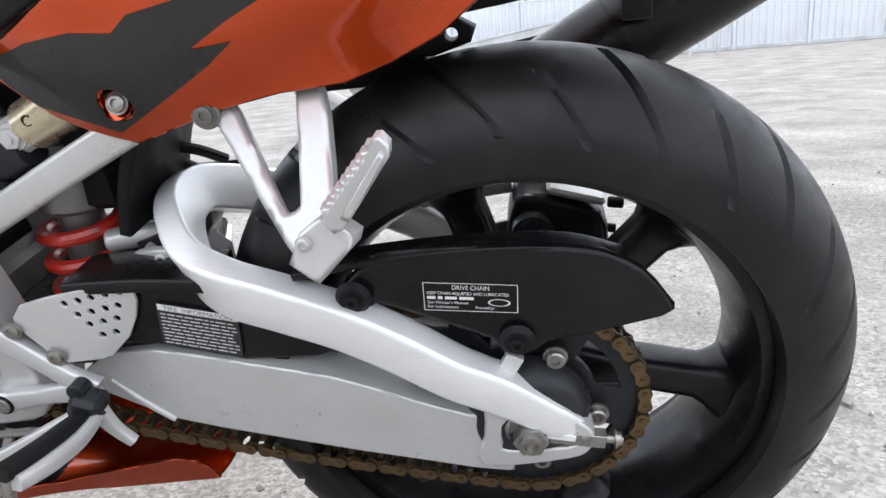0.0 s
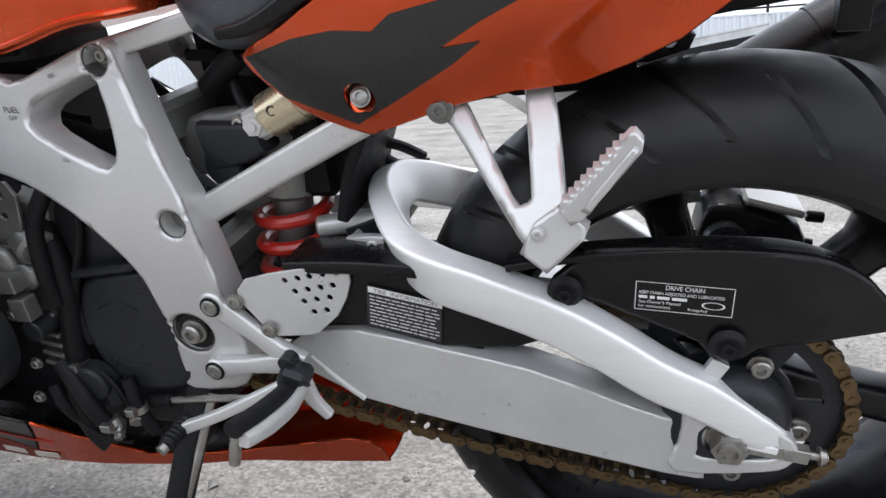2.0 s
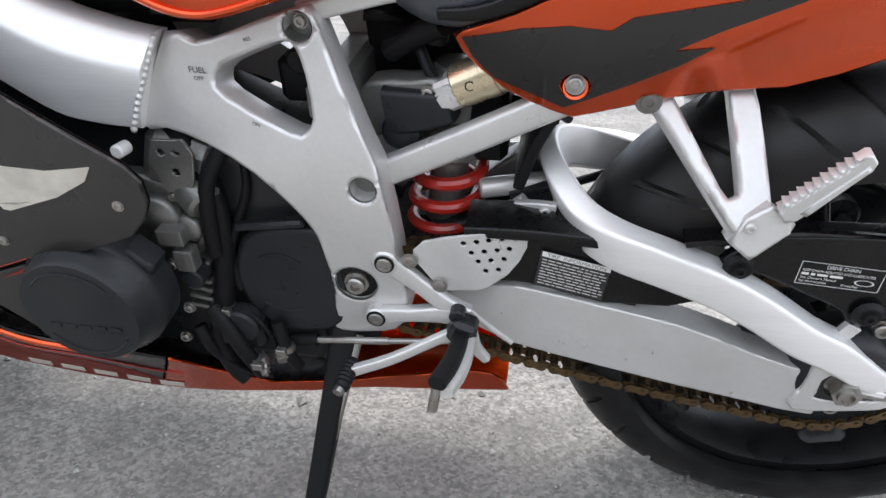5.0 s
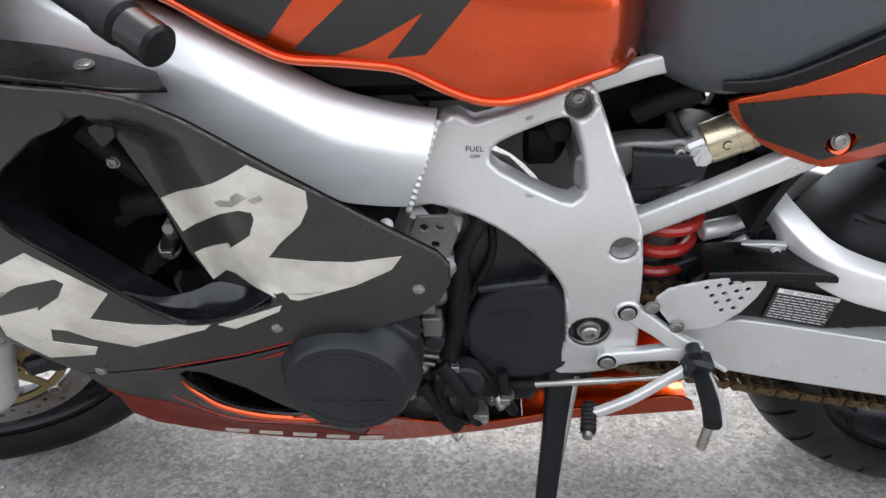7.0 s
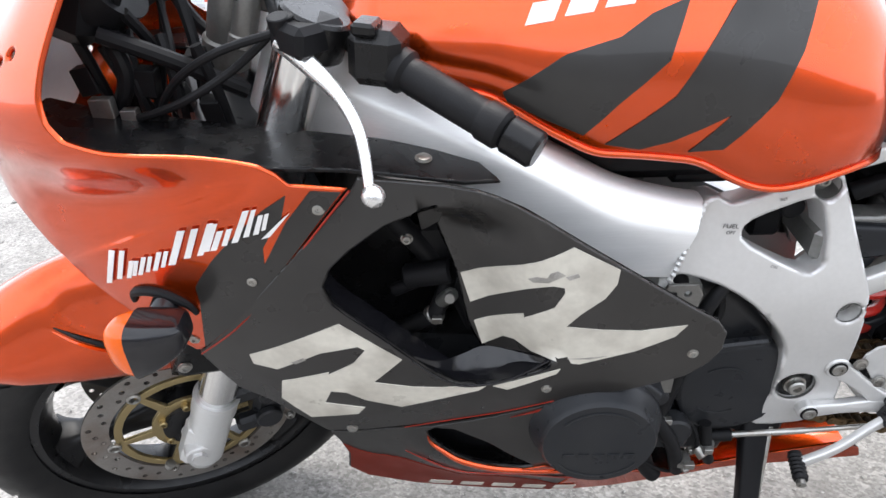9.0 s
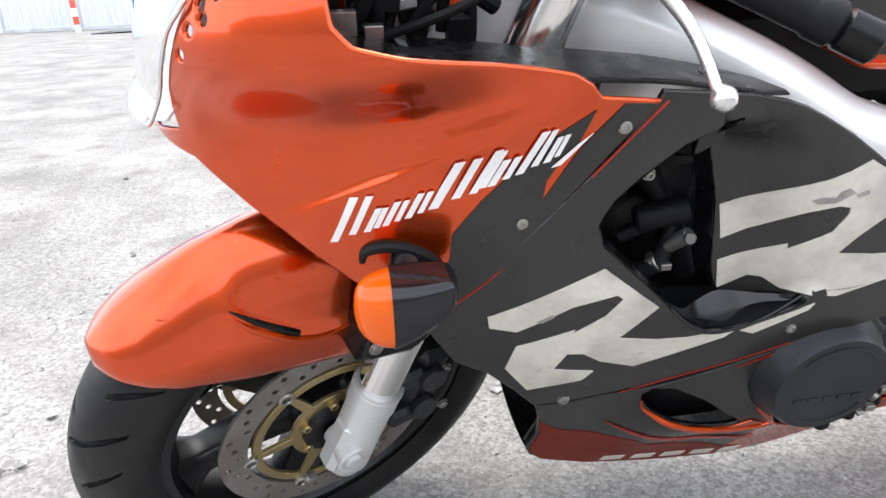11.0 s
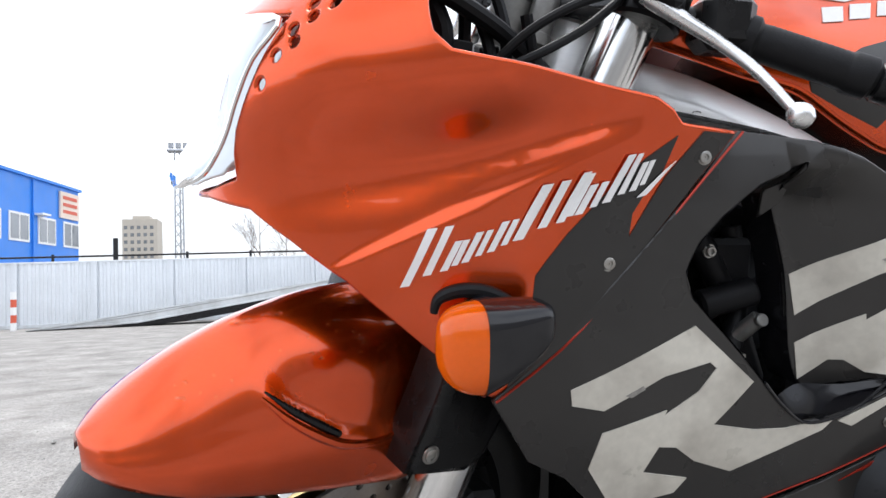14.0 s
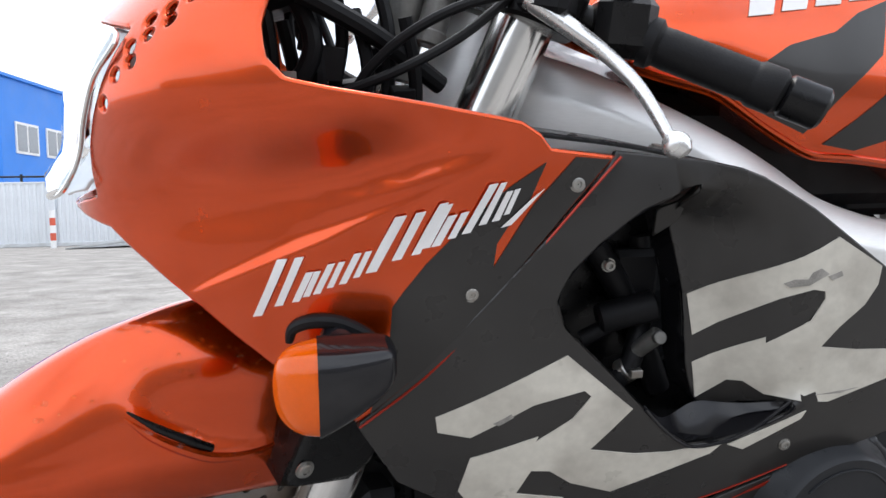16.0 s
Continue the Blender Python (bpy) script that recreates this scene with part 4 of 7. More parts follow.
def build_swingarm():
    arm = Geo().plate([(-0.355, 0.389), (-0.307, 0.384), (-0.26, 0.377), (-0.22, 0.372), (-0.175, 0.365), (-0.133, 0.353), (-0.092, 0.339), (-0.054, 0.329), (-0.014, 0.322), (-0.014, 0.257), (-0.098, 0.266), (-0.166, 0.273), (-0.236, 0.282), (-0.31, 0.292), (-0.362, 0.301), (-0.427, 0.33), (-0.449, 0.355), (-0.411, 0.384)], lambda u, v: (u, -0.119 + 0.09 * max(0.0, -0.05 - u), v), 0.036, edge=0.003, grid=0.03)
    crease = [(u, -0.119 + 0.09 * (-0.05 - u) - 0.0012, v) for u, v in ((-0.415, 0.350), (-0.385, 0.322), (-0.358, 0.302))]
    part("weld", Geo().tube(crease, (0.002, 0.0035, 0.003), 8, 4), SILVER, bike)
    body = both("swingarm", arm, SILVER, bike, "silver aluminium swingarm with braced upper tube", 65)
    half = [(0.046, -0.112, 0.311), (0.026, -0.114, 0.324), (-0.020, -0.116, 0.356), (-0.059, -0.118, 0.377), (-0.106, -0.117, 0.408), (-0.153, -0.115, 0.433), (-0.205, -0.111, 0.451), (-0.253, -0.103, 0.464), (-0.287, -0.084, 0.476), (-0.312, -0.050, 0.495), (-0.324, -0.018, 0.507)]
    hoop = half + [(x, -y, z) for x, y, z in half[::-1]]
    size = (0.020, 0.030, 0.034, 0.034, 0.034, 0.034, 0.032, 0.030, 0.028, 0.026, 0.024)
    tall = (0.018, 0.032, 0.039, 0.041, 0.042, 0.043, 0.045, 0.048, 0.050, 0.050, 0.048)
    tube = Geo()
    path = curve(hoop, 8)
    runs = np.linspace(0, 1, len(path))
    stations = np.linspace(0, 1, len(hoop))
    ws, hs = np.interp(runs, stations, size + size[::-1]), np.interp(runs, stations, tall + tall[::-1])
    rings = []
    for k, p in enumerate(path):
        t = unit(path[min(k + 1, len(path) - 1)] - path[max(k - 1, 0)])
        up = unit(np.array((-0.35, 0.0, 0.94)) - t * (t @ np.array((-0.35, 0.0, 0.94))))
        across = np.cross(t, up)
        q = 0.16 * min(ws[k], hs[k])
        ring = []
        for cx, cy, a0 in ((1, 1, 0), (-1, 1, 90), (-1, -1, 180), (1, -1, 270)):
            for a in (0, 30, 60, 90):
                g = radians(a0 + a)
                ring.append(p + across * (cx * (ws[k] / 2 - q) + q * math.cos(g)) + up * (cy * (hs[k] / 2 - q) + q * math.sin(g)))
        rings.append(ring)
    part("swingarm_brace", tube.rings(rings), SPAR, bike, "polished bent aluminium brace hoop")
    # bracket and cast web between the hoop and the pivot
    tab = Geo().bar([(-0.318, -0.062, 0.474), (-0.338, -0.058, 0.474), (-0.362, -0.050, 0.470)], 0.010, (0.020, 0.018, 0.014), smooth=3).bolt((-0.330, -0.066, 0.476), r=0.0055, h=0.005)
    part("hose_bracket", tab, ALU, bike, "bare metal hose bracket bolted to the brace")
    web = Geo().plate([(-0.425, 0.432), (-0.415, 0.462), (-0.352, 0.512), (-0.318, 0.520), (-0.315, 0.470), (-0.352, 0.440)], flat(0.012), 0.030, edge=0.005, grid=0.03, smooth=2)
    part("brace_web", web, CAST, bike, "grey cast web of the swingarm")
    grille = Geo().plate([(-0.372, 0.500), (-0.318, 0.502), (-0.324, 0.478), (-0.345, 0.470), (-0.372, 0.474)], flat(0.115), 0.004, [circle2(-0.364 + 0.010 * a + 0.005 * (b_ % 2), 0.479 + 0.008 * b_, 0.003, 8) for b_ in range(3) for a in range(5 - b_ % 2)], edge=0.0006, grid=0.05)
    part("heel_plate", grille, PLASTIC, bike, "black perforated heel plate on the far side")
    part("stay_rod", Geo().cyl((-0.400, -0.022, 0.430), (-0.352, -0.040, 0.474), 0.0075, 14, bevel=0.001).cyl((-0.405, -0.030, 0.478), (-0.330, -0.012, 0.482), 0.012, 16, bevel=0.002), ALU, bike)
    end = Geo().plate([(-0.042, 0.270), (-0.040, 0.305), (-0.034, 0.336), (-0.019, 0.346), (0.012, 0.338), (0.046, 0.324), (0.060, 0.308), (0.056, 0.291), (0.036, 0.279)], flat(-0.125), 0.03, [[(-0.022, 0.300), (-0.018, 0.290), (0.036, 0.294), (0.046, 0.303), (0.036, 0.318), (-0.016, 0.326)]], edge=0.003, grid=0.05, smooth=3, smooth_holes=3)
    both("axle_plate", end, ALU, bike, "bare cast aluminium axle plate")
    part("weld", Geo().tube([(-0.037, -0.121, 0.268), (-0.035, -0.1215, 0.30), (-0.034, -0.121, 0.338)], 0.0035, 8), ALU, bike)
    nut = Geo().cyl((0.003, -0.128, 0.308), (0.003, -0.133, 0.308), 0.021, 24, bevel=0.001).cyl((0.003, -0.133, 0.308), (0.003, -0.148, 0.308), 0.016, 6).lathe([(0.0105, 0.0), (0.0105, 0.004), (0.007, 0.004), (0.0065, -0.012), (0.0005, -0.012)], (0.003, -0.148, 0.308), (0, -1, 0), 20)
    part("axle_nut", nut.moved(pose(0, 0.014, 0)), STEEL, bike)
    adj = Geo().box((0.045, -0.132, 0.303), (0.05, 0.012, 0.014), pose(0, 0, 0, 0, 8, 0)).cyl((0.05, -0.132, 0.302), (0.085, -0.132, 0.298), 0.004, 10).bolt((0.078, -0.132, 0.299), (1, 0, 0), 0.007, 0.006, False)
    part("chain_adjuster", adj.moved(pose(0, 0.013, 0)), STEEL, bike)
    part("adjuster_mark", Geo().box((0.03, -0.1265, 0.309), (0.026, 0.002, 0.006), pose(0, 0, 0, 0, 10, 0)), BRIGHT, bike)
    pivot = Geo().box((-0.37, 0.0, 0.40), (0.09, 0.16, 0.09), bevel=0.02).cyl((-0.54, -0.10, 0.386), (-0.54, 0.10, 0.386), 0.032, 24).box((-0.47, 0.0, 0.39), (0.12, 0.17, 0.07), bevel=0.02)
    part("swingarm_pivot", pivot, PLASTIC, bike)
    cover = Geo().plate([(-0.41, 0.460), (-0.33, 0.470), (-0.265, 0.462), (-0.200, 0.448), (-0.150, 0.440), (-0.135, 0.425), (-0.150, 0.395), (-0.190, 0.380), (-0.262, 0.378), (-0.345, 0.398), (-0.42, 0.405)], flat(-0.095), 0.012, edge=0.003, grid=0.04)
    part("chain_slider", cover, PLASTIC, bike, "black plastic chain slider on the swingarm")
    top = Geo().bar([(-0.412, -0.074, 0.466), (-0.38, -0.075, 0.468), (-0.33, -0.078, 0.470), (-0.27, -0.08, 0.468)], 0.06, 0.014, smooth=3)
    part("swingarm_guard", top, PLASTIC, bike)
    # tyre information label
    tl = Geo().plate([(-0.331, 0.447), (-0.256, 0.430), (-0.262, 0.384), (-0.337, 0.401)], flat(-0.0955), 0.003, edge=0.0005, grid=0.1, lift=0.003)
    lab = part("tyre_label", tl, LABELM, bike, "black tyre information label with white print")
    text = Geo()
    du, dv = np.array((0.975, 0, -0.222)), np.array((0.13, 0, 0.99))
    o = np.array((-0.3355, -0.0989, 0.402))
    part("label_heading_band", Geo().add([o + du * a + dv * c for a, c in ((0.0005, 0.039), (0.0755, 0.039), (0.0755, 0.0455), (0.0005, 0.0455))], [(0, 1, 2, 3)]), BRIGHT, lab)
    write_on(text, "TIRE  INFORMATION", 0.0062, o + du * 0.006 + dv * 0.0402 + np.array((0, -0.0003, 0)), du, dv, 0.064)
    part("label_heading", text, LABELM, lab)
    bars = Geo()
    rng = random.Random(3)
    for row in range(9):
        x = 0.002
        while x < 0.070:
            w = rng.uniform(0.003, 0.011)
            w = min(w, 0.0735 - x)
            z0 = 0.0345 - row * 0.0040
            bars.add([o + du * a + dv * c for a, c in ((x, z0), (x + w, z0), (x + w, z0 + 0.0011), (x, z0 + 0.0011))], [(0, 1, 2, 3)])
            x += w + 0.0016
    part("print", bars, BRIGHT, lab)


def build_chain_guard():
    def surf(u, v):
        return (u, -0.112 + 0.10 * max(0, v - 0.47) + 0.18 * max(0, u - 0.06), v)

    g = Geo().plate([(-0.125, 0.488), (-0.113, 0.4955), (-0.05, 0.4975), (0.034, 0.494), (0.071, 0.486), (0.101, 0.466), (0.122, 0.438), (0.129, 0.421), (0.10, 0.415), (0.063, 0.410), (0.022, 0.402), (0.012, 0.392), (-0.004, 0.388), (-0.018, 0.392), (-0.027, 0.406), (-0.058, 0.420), (-0.095, 0.436), (-0.122, 0.446), (-0.130, 0.438), (-0.149, 0.444), (-0.153, 0.458), (-0.143, 0.472)], surf, 0.012, edge=0.006, grid=0.02, smooth=2)
    guard = part("chain_guard", g, PLASTIC, bike, "black plastic chain guard with a printed label", 65)
    part("chain_guard_top", Geo().bar([(-0.19, -0.098, 0.476), (-0.12, -0.097, 0.487), (-0.03, -0.095, 0.492), (0.04, -0.093, 0.488), (0.085, -0.090, 0.472)], 0.030, 0.007, smooth=4), PLASTIC, bike)
    for at in ((-0.138, -0.118, 0.459), (-0.004, -0.116, 0.410)):
        b_ = Geo().cyl(at, (at[0], at[1] - 0.006, at[2]), 0.0155, 24, r2=0.012, bevel=0.001).bolt((at[0], at[1] - 0.006, at[2]), r=0.006, h=0.004)
        part("bolt", b_, RUBBER, guard)
    part("guard_bracket", Geo().box((-0.012, -0.108, 0.378), (0.016, 0.008, 0.022), pose(0, 0, 0, 0, 28, 0)), ALU, bike)
    # drive chain label: frame, heading and readable lines
    o = np.array((-0.0805, -0.1126, 0.4405))
    du, dv = np.array((0.9972, 0, -0.075)), np.array((0.04, 0, 0.999))
    W, H = 0.0785, 0.0275
    lines = Geo()
    for a, c, w, h in ((0, 0, W, 0.0006), (0, H - 0.0006, W, 0.0006), (0, 0, 0.0006, H), (W - 0.0006, 0, 0.0006, H)):
        lines.add([o + du * x + dv * z for x, z in ((a, c), (a + w, c), (a + w, c + h), (a, c + h))], [(0, 1, 2, 3)])
    label = part("label_border", lines, BRIGHT, guard)
    for text, size, x, z, w in (("DRIVE CHAIN", 0.006, 0.024, 0.0212, 0.031), ("KEEP CHAIN ADJUSTED AND LUBRICATED", 0.0042, 0.003, 0.0160, 0.068), ("See Owner's Manual", 0.0040, 0.003, 0.0070, 0.034), ("for instructions", 0.0040, 0.003, 0.0028, 0.026), ("freeplay", 0.0040, 0.043, 0.0028, 0.016)):
        t = Geo()
        write_on(t, text, size, o + du * x + dv * z, du, dv, w)
        part("print", t, BRIGHT, guard)
    t = Geo()
    for x0, x1 in ((0.003, 0.010), (0.012, 0.016), (0.018, 0.028), (0.030, 0.042)):
        t.add([o + du * x + dv * z for x, z in ((x0, 0.0115), (x1, 0.0115), (x1, 0.0143), (x0, 0.0143))], [(0, 1, 2, 3)])
    for k in range(24):
        a, c = 2 * math.pi * k / 24, 2 * math.pi * (k + 1) / 24
        t.add([o + du * (0.063 + r * 2.6 * math.cos(b_)) + dv * (0.0095 + r * math.sin(b_)) for r, b_ in ((0.0036, a), (0.0036, c), (0.0030, c), (0.0030, a))], [(0, 1, 2, 3)])
    part("print", t, BRIGHT, guard)


def build_frame():
    out = [(-0.706, 0.668), (-0.673, 0.661), (-0.639, 0.670), (-0.594, 0.686), (-0.566, 0.693), (-0.553, 0.686), (-0.530, 0.626), (-0.502, 0.556), (-0.496, 0.534), (-0.489, 0.477), (-0.485, 0.424), (-0.477, 0.352), (-0.490, 0.322), (-0.512, 0.306), (-0.578, 0.300), (-0.574, 0.330), (-0.568, 0.376), (-0.572, 0.440), (-0.579, 0.466), (-0.596, 0.494), (-0.629, 0.531), (-0.674, 0.561), (-0.718, 0.576), (-0.743, 0.580)]
    tri = [(-0.657, 0.626), (-0.648, 0.639), (-0.614, 0.653), (-0.586, 0.662), (-0.575, 0.657), (-0.566, 0.633), (-0.561, 0.592), (-0.569, 0.579), (-0.584, 0.578), (-0.647, 0.611)]
    g = Geo().plate(out, s_frame, 0.042, [tri, circle2(-0.570, 0.674, 0.0135, 20), circle2(-0.515, 0.519, 0.0135, 20), circle2(-0.539, 0.386, 0.024, 24)], edge=0.006, grid=0.018, smooth=2, smooth_holes=2)
    both("frame_plate", g, ALU, bike, "satin silver cast aluminium frame plate", 65)
    for u, v, r in ((-0.570, 0.674, 0.014), (-0.515, 0.519, 0.014), (-0.539, 0.386, 0.0245)):
        y = s_frame(u, v)[1]
        # cups in darker metal than the plate, their inner shade put into the colour
        both("shaded_recess", Geo().lathe([(r, 0.002), (r, 0.022), (0.0005, 0.022)], (u, y, v), (0, 1, 0), 24), CAST, bike)
    both("pivot_bolt", Geo().bolt((-0.539, -0.100, 0.386), r=0.0115, h=0.013), STEEL, bike)
    both("bolt", Geo().bolt((-0.570, -0.071, 0.676), r=0.006, h=0.006), STEEL, bike)
    SPAR_SHAPE = [(-0.024, 0.46), (-0.012, 0.495), (0.0, 0.5), (0.006, 0.49), (0.0095, 0.47), (0.0150, 0.38), (0.0225, 0.25), (0.0240, 0.22), (0.0245, 0.19), (0.0244, 0.16), (0.0225, 0.05), (0.0190, -0.10), (0.0150, -0.26), (0.0110, -0.42), (0.0095, -0.465), (0.006, -0.49), (0.0, -0.5), (-0.024, -0.5)]
    # main spar: stations from the weld to the steering head
    st = [(-0.724, 0.623, 0.092, 0.125, 0.98), (-0.765, 0.630, 0.096, 0.128, 0.9), (-0.815, 0.646, 0.104, 0.131, 0.8), (-0.870, 0.680, 0.100, 0.131, 0.7), (-0.920, 0.708, 0.098, 0.128, 0.65), (-0.985, 0.737, 0.100, 0.118, 0.6), (-1.045, 0.757, 0.112, 0.102, 0.6), (-1.105, 0.770, 0.125, 0.075, 0.6), (-1.150, 0.775, 0.14, 0.05, 0.6)]
    rings = []
    for x, z, h, y, lean in st:
        ring = []
        for px, f in SPAR_SHAPE:
            pz = f * h
            ring.append((x + 0.32 * pz * (1 if x > -0.8 else 0.4), -(y - 0.024) - px + 0.20 * pz, z + pz))
        rings.append(ring)
    fine = []
    R = np.array(rings)
    for k in range(R.shape[1]):
        fine.append(curve(R[:, k], 5))
    fine = np.array(fine).transpose(1, 0, 2)
    both("frame_spar", Geo().rings([list(map(tuple, r)) for r in fine]), SPAR, bike, "brushed aluminium main frame spar")
    w = []
    for k in range(15):
        t = k / 14
        w.append((-0.741 + 0.034 * t, -0.128 + 0.028 * t**1.5, 0.580 + 0.088 * t))
    bead = Geo().tube(w, [0.0024, 0.0036] * 14 + [0.0024], 10, 6)
    both("weld", bead, ALU, bike)
    part("steering_head", Geo().cyl((-1.175, 0, 0.74), (-1.125, 0, 0.86), 0.045, 24, bevel=0.006), SPAR, bike)
    for z in (0.43, 0.60):
        part("frame_bridge", Geo().box((-0.55, 0, z), (0.04, 0.19, 0.045), bevel=0.008), CAST, bike)
    # printed words by the fuel tap
    t = write_on(Geo(), "FUEL", 0.0085, (-0.682, s_frame(0, 0.6335)[1] - 0.0012, 0.6325), (1, 0, -0.05), (0.02, -0.0, 1))
    part("print", t, LABELM, bike)
    t = write_on(Geo(), "OFF", 0.006, (-0.6775, s_frame(0, 0.6265)[1] - 0.0012, 0.6255), (1, 0, -0.05), (0.02, 0, 1))
    part("print", t, LABELM, bike)
    t = write_on(Geo(), "RES", 0.005, (-0.622, s_frame(0, 0.6625)[1] - 0.0012, 0.661), (0.95, 0, 0.3), (-0.2, 0, 1))
    part("print", t, LABELM, bike)
    t = write_on(Geo(), "ON", 0.005, (-0.622, s_frame(0, 0.588)[1] - 0.0012, 0.585), (1, 0, -0.3), (0.2, 0, 1))
    part("print", t, LABELM, bike)
    # rear subframe
    both("subframe_tube", Geo().bar([(-0.512, -0.070, 0.512), (-0.41, -0.068, 0.560), (-0.31, -0.058, 0.606), (-0.20, -0.045, 0.655)], 0.022, 0.030, smooth=2), SILVER, bike, "silver square subframe tube")
    both("subframe_tube", Geo().bar([(-0.575, -0.062, 0.680), (-0.50, -0.044, 0.694), (-0.40, -0.038, 0.714), (-0.25, -0.036, 0.755)], 0.016, 0.020, smooth=2), SILVER, bike)


build_rear()
build_swingarm()
build_chain_guard()
build_frame()


# ---- front end, turned to the left on the steering axis ----
STEER_AXIS = (math.sin(radians(24)), 0, math.cos(radians(24)))
HEAD = Vector((-1.371, 0, 0.309))
STEER = Matrix.Translation(HEAD) @ Matrix.Rotation(radians(25), 4, Vector(STEER_AXIS)) @ Matrix.Translation(-HEAD)


def along_fork(z, y, forward=0.0):
    """A point on a fork leg's axis at a height."""
    return np.array((-1.395 + (z - 0.28) * 0.40 - forward, y, z))


def steered(name, geo, mat, parent, label="", angle=35):
    return part(name, geo.moved(STEER), mat, parent, label, angle)


FEN_X = (-1.628, -1.622, -1.61, -1.59, -1.56, -1.50, -1.44, -1.37, -1.33, -1.29)
FEN_B = (0.508, 0.506, 0.503, 0.497, 0.487, 0.472, 0.457, 0.441, 0.450, 0.50)
FEN_W = (0.012, 0.030, 0.048, 0.062, 0.072, 0.079, 0.081, 0.081, 0.080, 0.078)


def s_fender(u, v):
    lo, w = table(u, FEN_X, FEN_B, 0.004), table(u, FEN_X, FEN_W, 0.004)
    hi = max(0.294 + math.sqrt(max(0.322**2 - (u + 1.405) ** 2, 0.0)), lo + 0.008)
    h = min(max((v - lo) / (hi - lo), 0.0), 0.9999)
    y = w * (1 - h**2.3) ** 0.6 * (0.96 + 0.04 * math.sin(math.pi * min(1, 2 * h)))
    edge_v = float(np.interp(u, (-1.52, -1.499, -1.478, -1.455, -1.438, -1.40, -1.36, -1.30), (0.572, 0.556, 0.537, 0.520, 0.508, 0.494, 0.494, 0.50)))
    scoop = 1 / (1 + math.exp(max(min(-(v - edge_v - 0.004) / 0.0022, 50.0), -50.0))) * math.exp(-(((v - edge_v) / 0.055) ** 2)) / (1 + math.exp(min(-(u + 1.492) / 0.006, 50.0)))
    return (u, -y + 0.0065 * scoop, v)


def build_front():
    axle = (-1.405, 0, 0.294)
    wheel = build_wheel("front_wheel", axle, 0.294, 0.205, 0.060, 6, 10, "black cast front wheel turned to the left", STEER)
    for side in (-1, 1):
        build_disc("brake_disc", (-1.405, side * 0.060, 0.294), 0.148, 0.113, side, wheel, GOLD, STEER)
    for side in (-1, 1):
        y = side * 0.090
        s = Geo().cyl(along_fork(0.245, y), along_fork(0.262, y), 0.022, 24, 0.029).cyl(along_fork(0.262, y), along_fork(0.352, y), 0.0295, 28, 0.0295)
        s.cyl(along_fork(0.352, y), along_fork(0.378, y), 0.0315, 28, 0.0315, bevel=0.002).cyl(along_fork(0.378, y), along_fork(0.383, y), 0.0325, 28)
        s.box(along_fork(0.29, y, 0.004), (0.058, 0.036, 0.085), pose(0, 0, 0, 0, 24, 0), 0.008)
        leg = steered("fork_slider", s, SILVER, bike, "silver painted fork slider")
        steered("fork_tube", Geo().cyl(along_fork(0.37, y), along_fork(0.90, y), 0.0272, 28), CHROME, bike, "chromed fork tube")
        steered("axle_clamp", Geo().cyl((-1.405, y - side * 0.02, 0.292), (-1.405, y + side * 0.030, 0.292), 0.019, 22, bevel=0.002).cyl((-1.405, y + side * 0.01, 0.292), (-1.405, y + side * 0.036, 0.292), 0.011, 6), ALU, leg)
        for dx in (-0.022, 0.006):
            steered("bolt", Geo().bolt((-1.43 + dx, y, 0.262 + 0.4 * dx), (-0.5, 0, -0.8), 0.006, 0.010), STEEL, leg)
        # caliper behind the leg
        c = Geo().box((-1.286, side * 0.074, 0.340), (0.050, 0.046, 0.115), pose(0, 0, 0, 0, 16, 0), 0.01)
        c.box((-1.318, side * 0.092, 0.37), (0.05, 0.022, 0.03), bevel=0.006).box((-1.32, side * 0.092, 0.30), (0.05, 0.022, 0.03), bevel=0.006)
        c.cyl((-1.285, side * 0.10, 0.365), (-1.285, side * 0.112, 0.365), 0.019, 22, bevel=0.002).cyl((-1.297, side * 0.10, 0.312), (-1.297, side * 0.112, 0.312), 0.019, 22, bevel=0.002)
        cal = steered("brake_caliper", c, ENGINE, bike, "dark four-piston brake caliper")
        for dz in (0.375, 0.298):
            steered("bolt", Geo().bolt((-1.268, side * 0.104, dz), (0, side, 0), 0.006, 0.006), STEEL, cal)
        # black guard round the leg, at the rear of the mudguard
        gshape = Geo().plate([(-1.392, 0.474), (-1.312, 0.452), (-1.285, 0.50), (-1.268, 0.56), (-1.30, 0.60), (-1.345, 0.60), (-1.365, 0.54)], flat(-0.120), 0.05, edge=0.010, grid=0.03)
        gshape = gshape if side < 0 else gshape.mirrored()
        gd = steered("fork_guard", gshape, PLASTIC, bike, "black plastic fork guard")
        steered("screw", Geo().bolt((-1.372, side * 0.120, 0.493), (0, side, 0), 0.007, 0.004), STEEL, gd)
    # mudguard: sections across, from tip to tail
    rings = []
    for u in list(np.linspace(-1.6275, -1.60, 9)) + list(np.linspace(-1.592, -1.295, 64)):
        lo = table(u, FEN_X, FEN_B, 0.004)
        hi = max(0.294 + math.sqrt(max(0.322**2 - (u + 1.405) ** 2, 0.0)), lo + 0.008)
        half_ring = []
        for k in range(44):
            h = math.sin(math.pi / 2 * k / 43) ** 0.9
            half_ring.append(s_fender(u, lo + (hi - lo) * min(h, 0.9999)))
        ring = half_ring + [(x, -y, z) for x, y, z in half_ring[-2::-1]]
        inner = [(x, y * 0.94, z - 0.004) for x, y, z in ring[::-1]]
        rings.append(ring + inner)
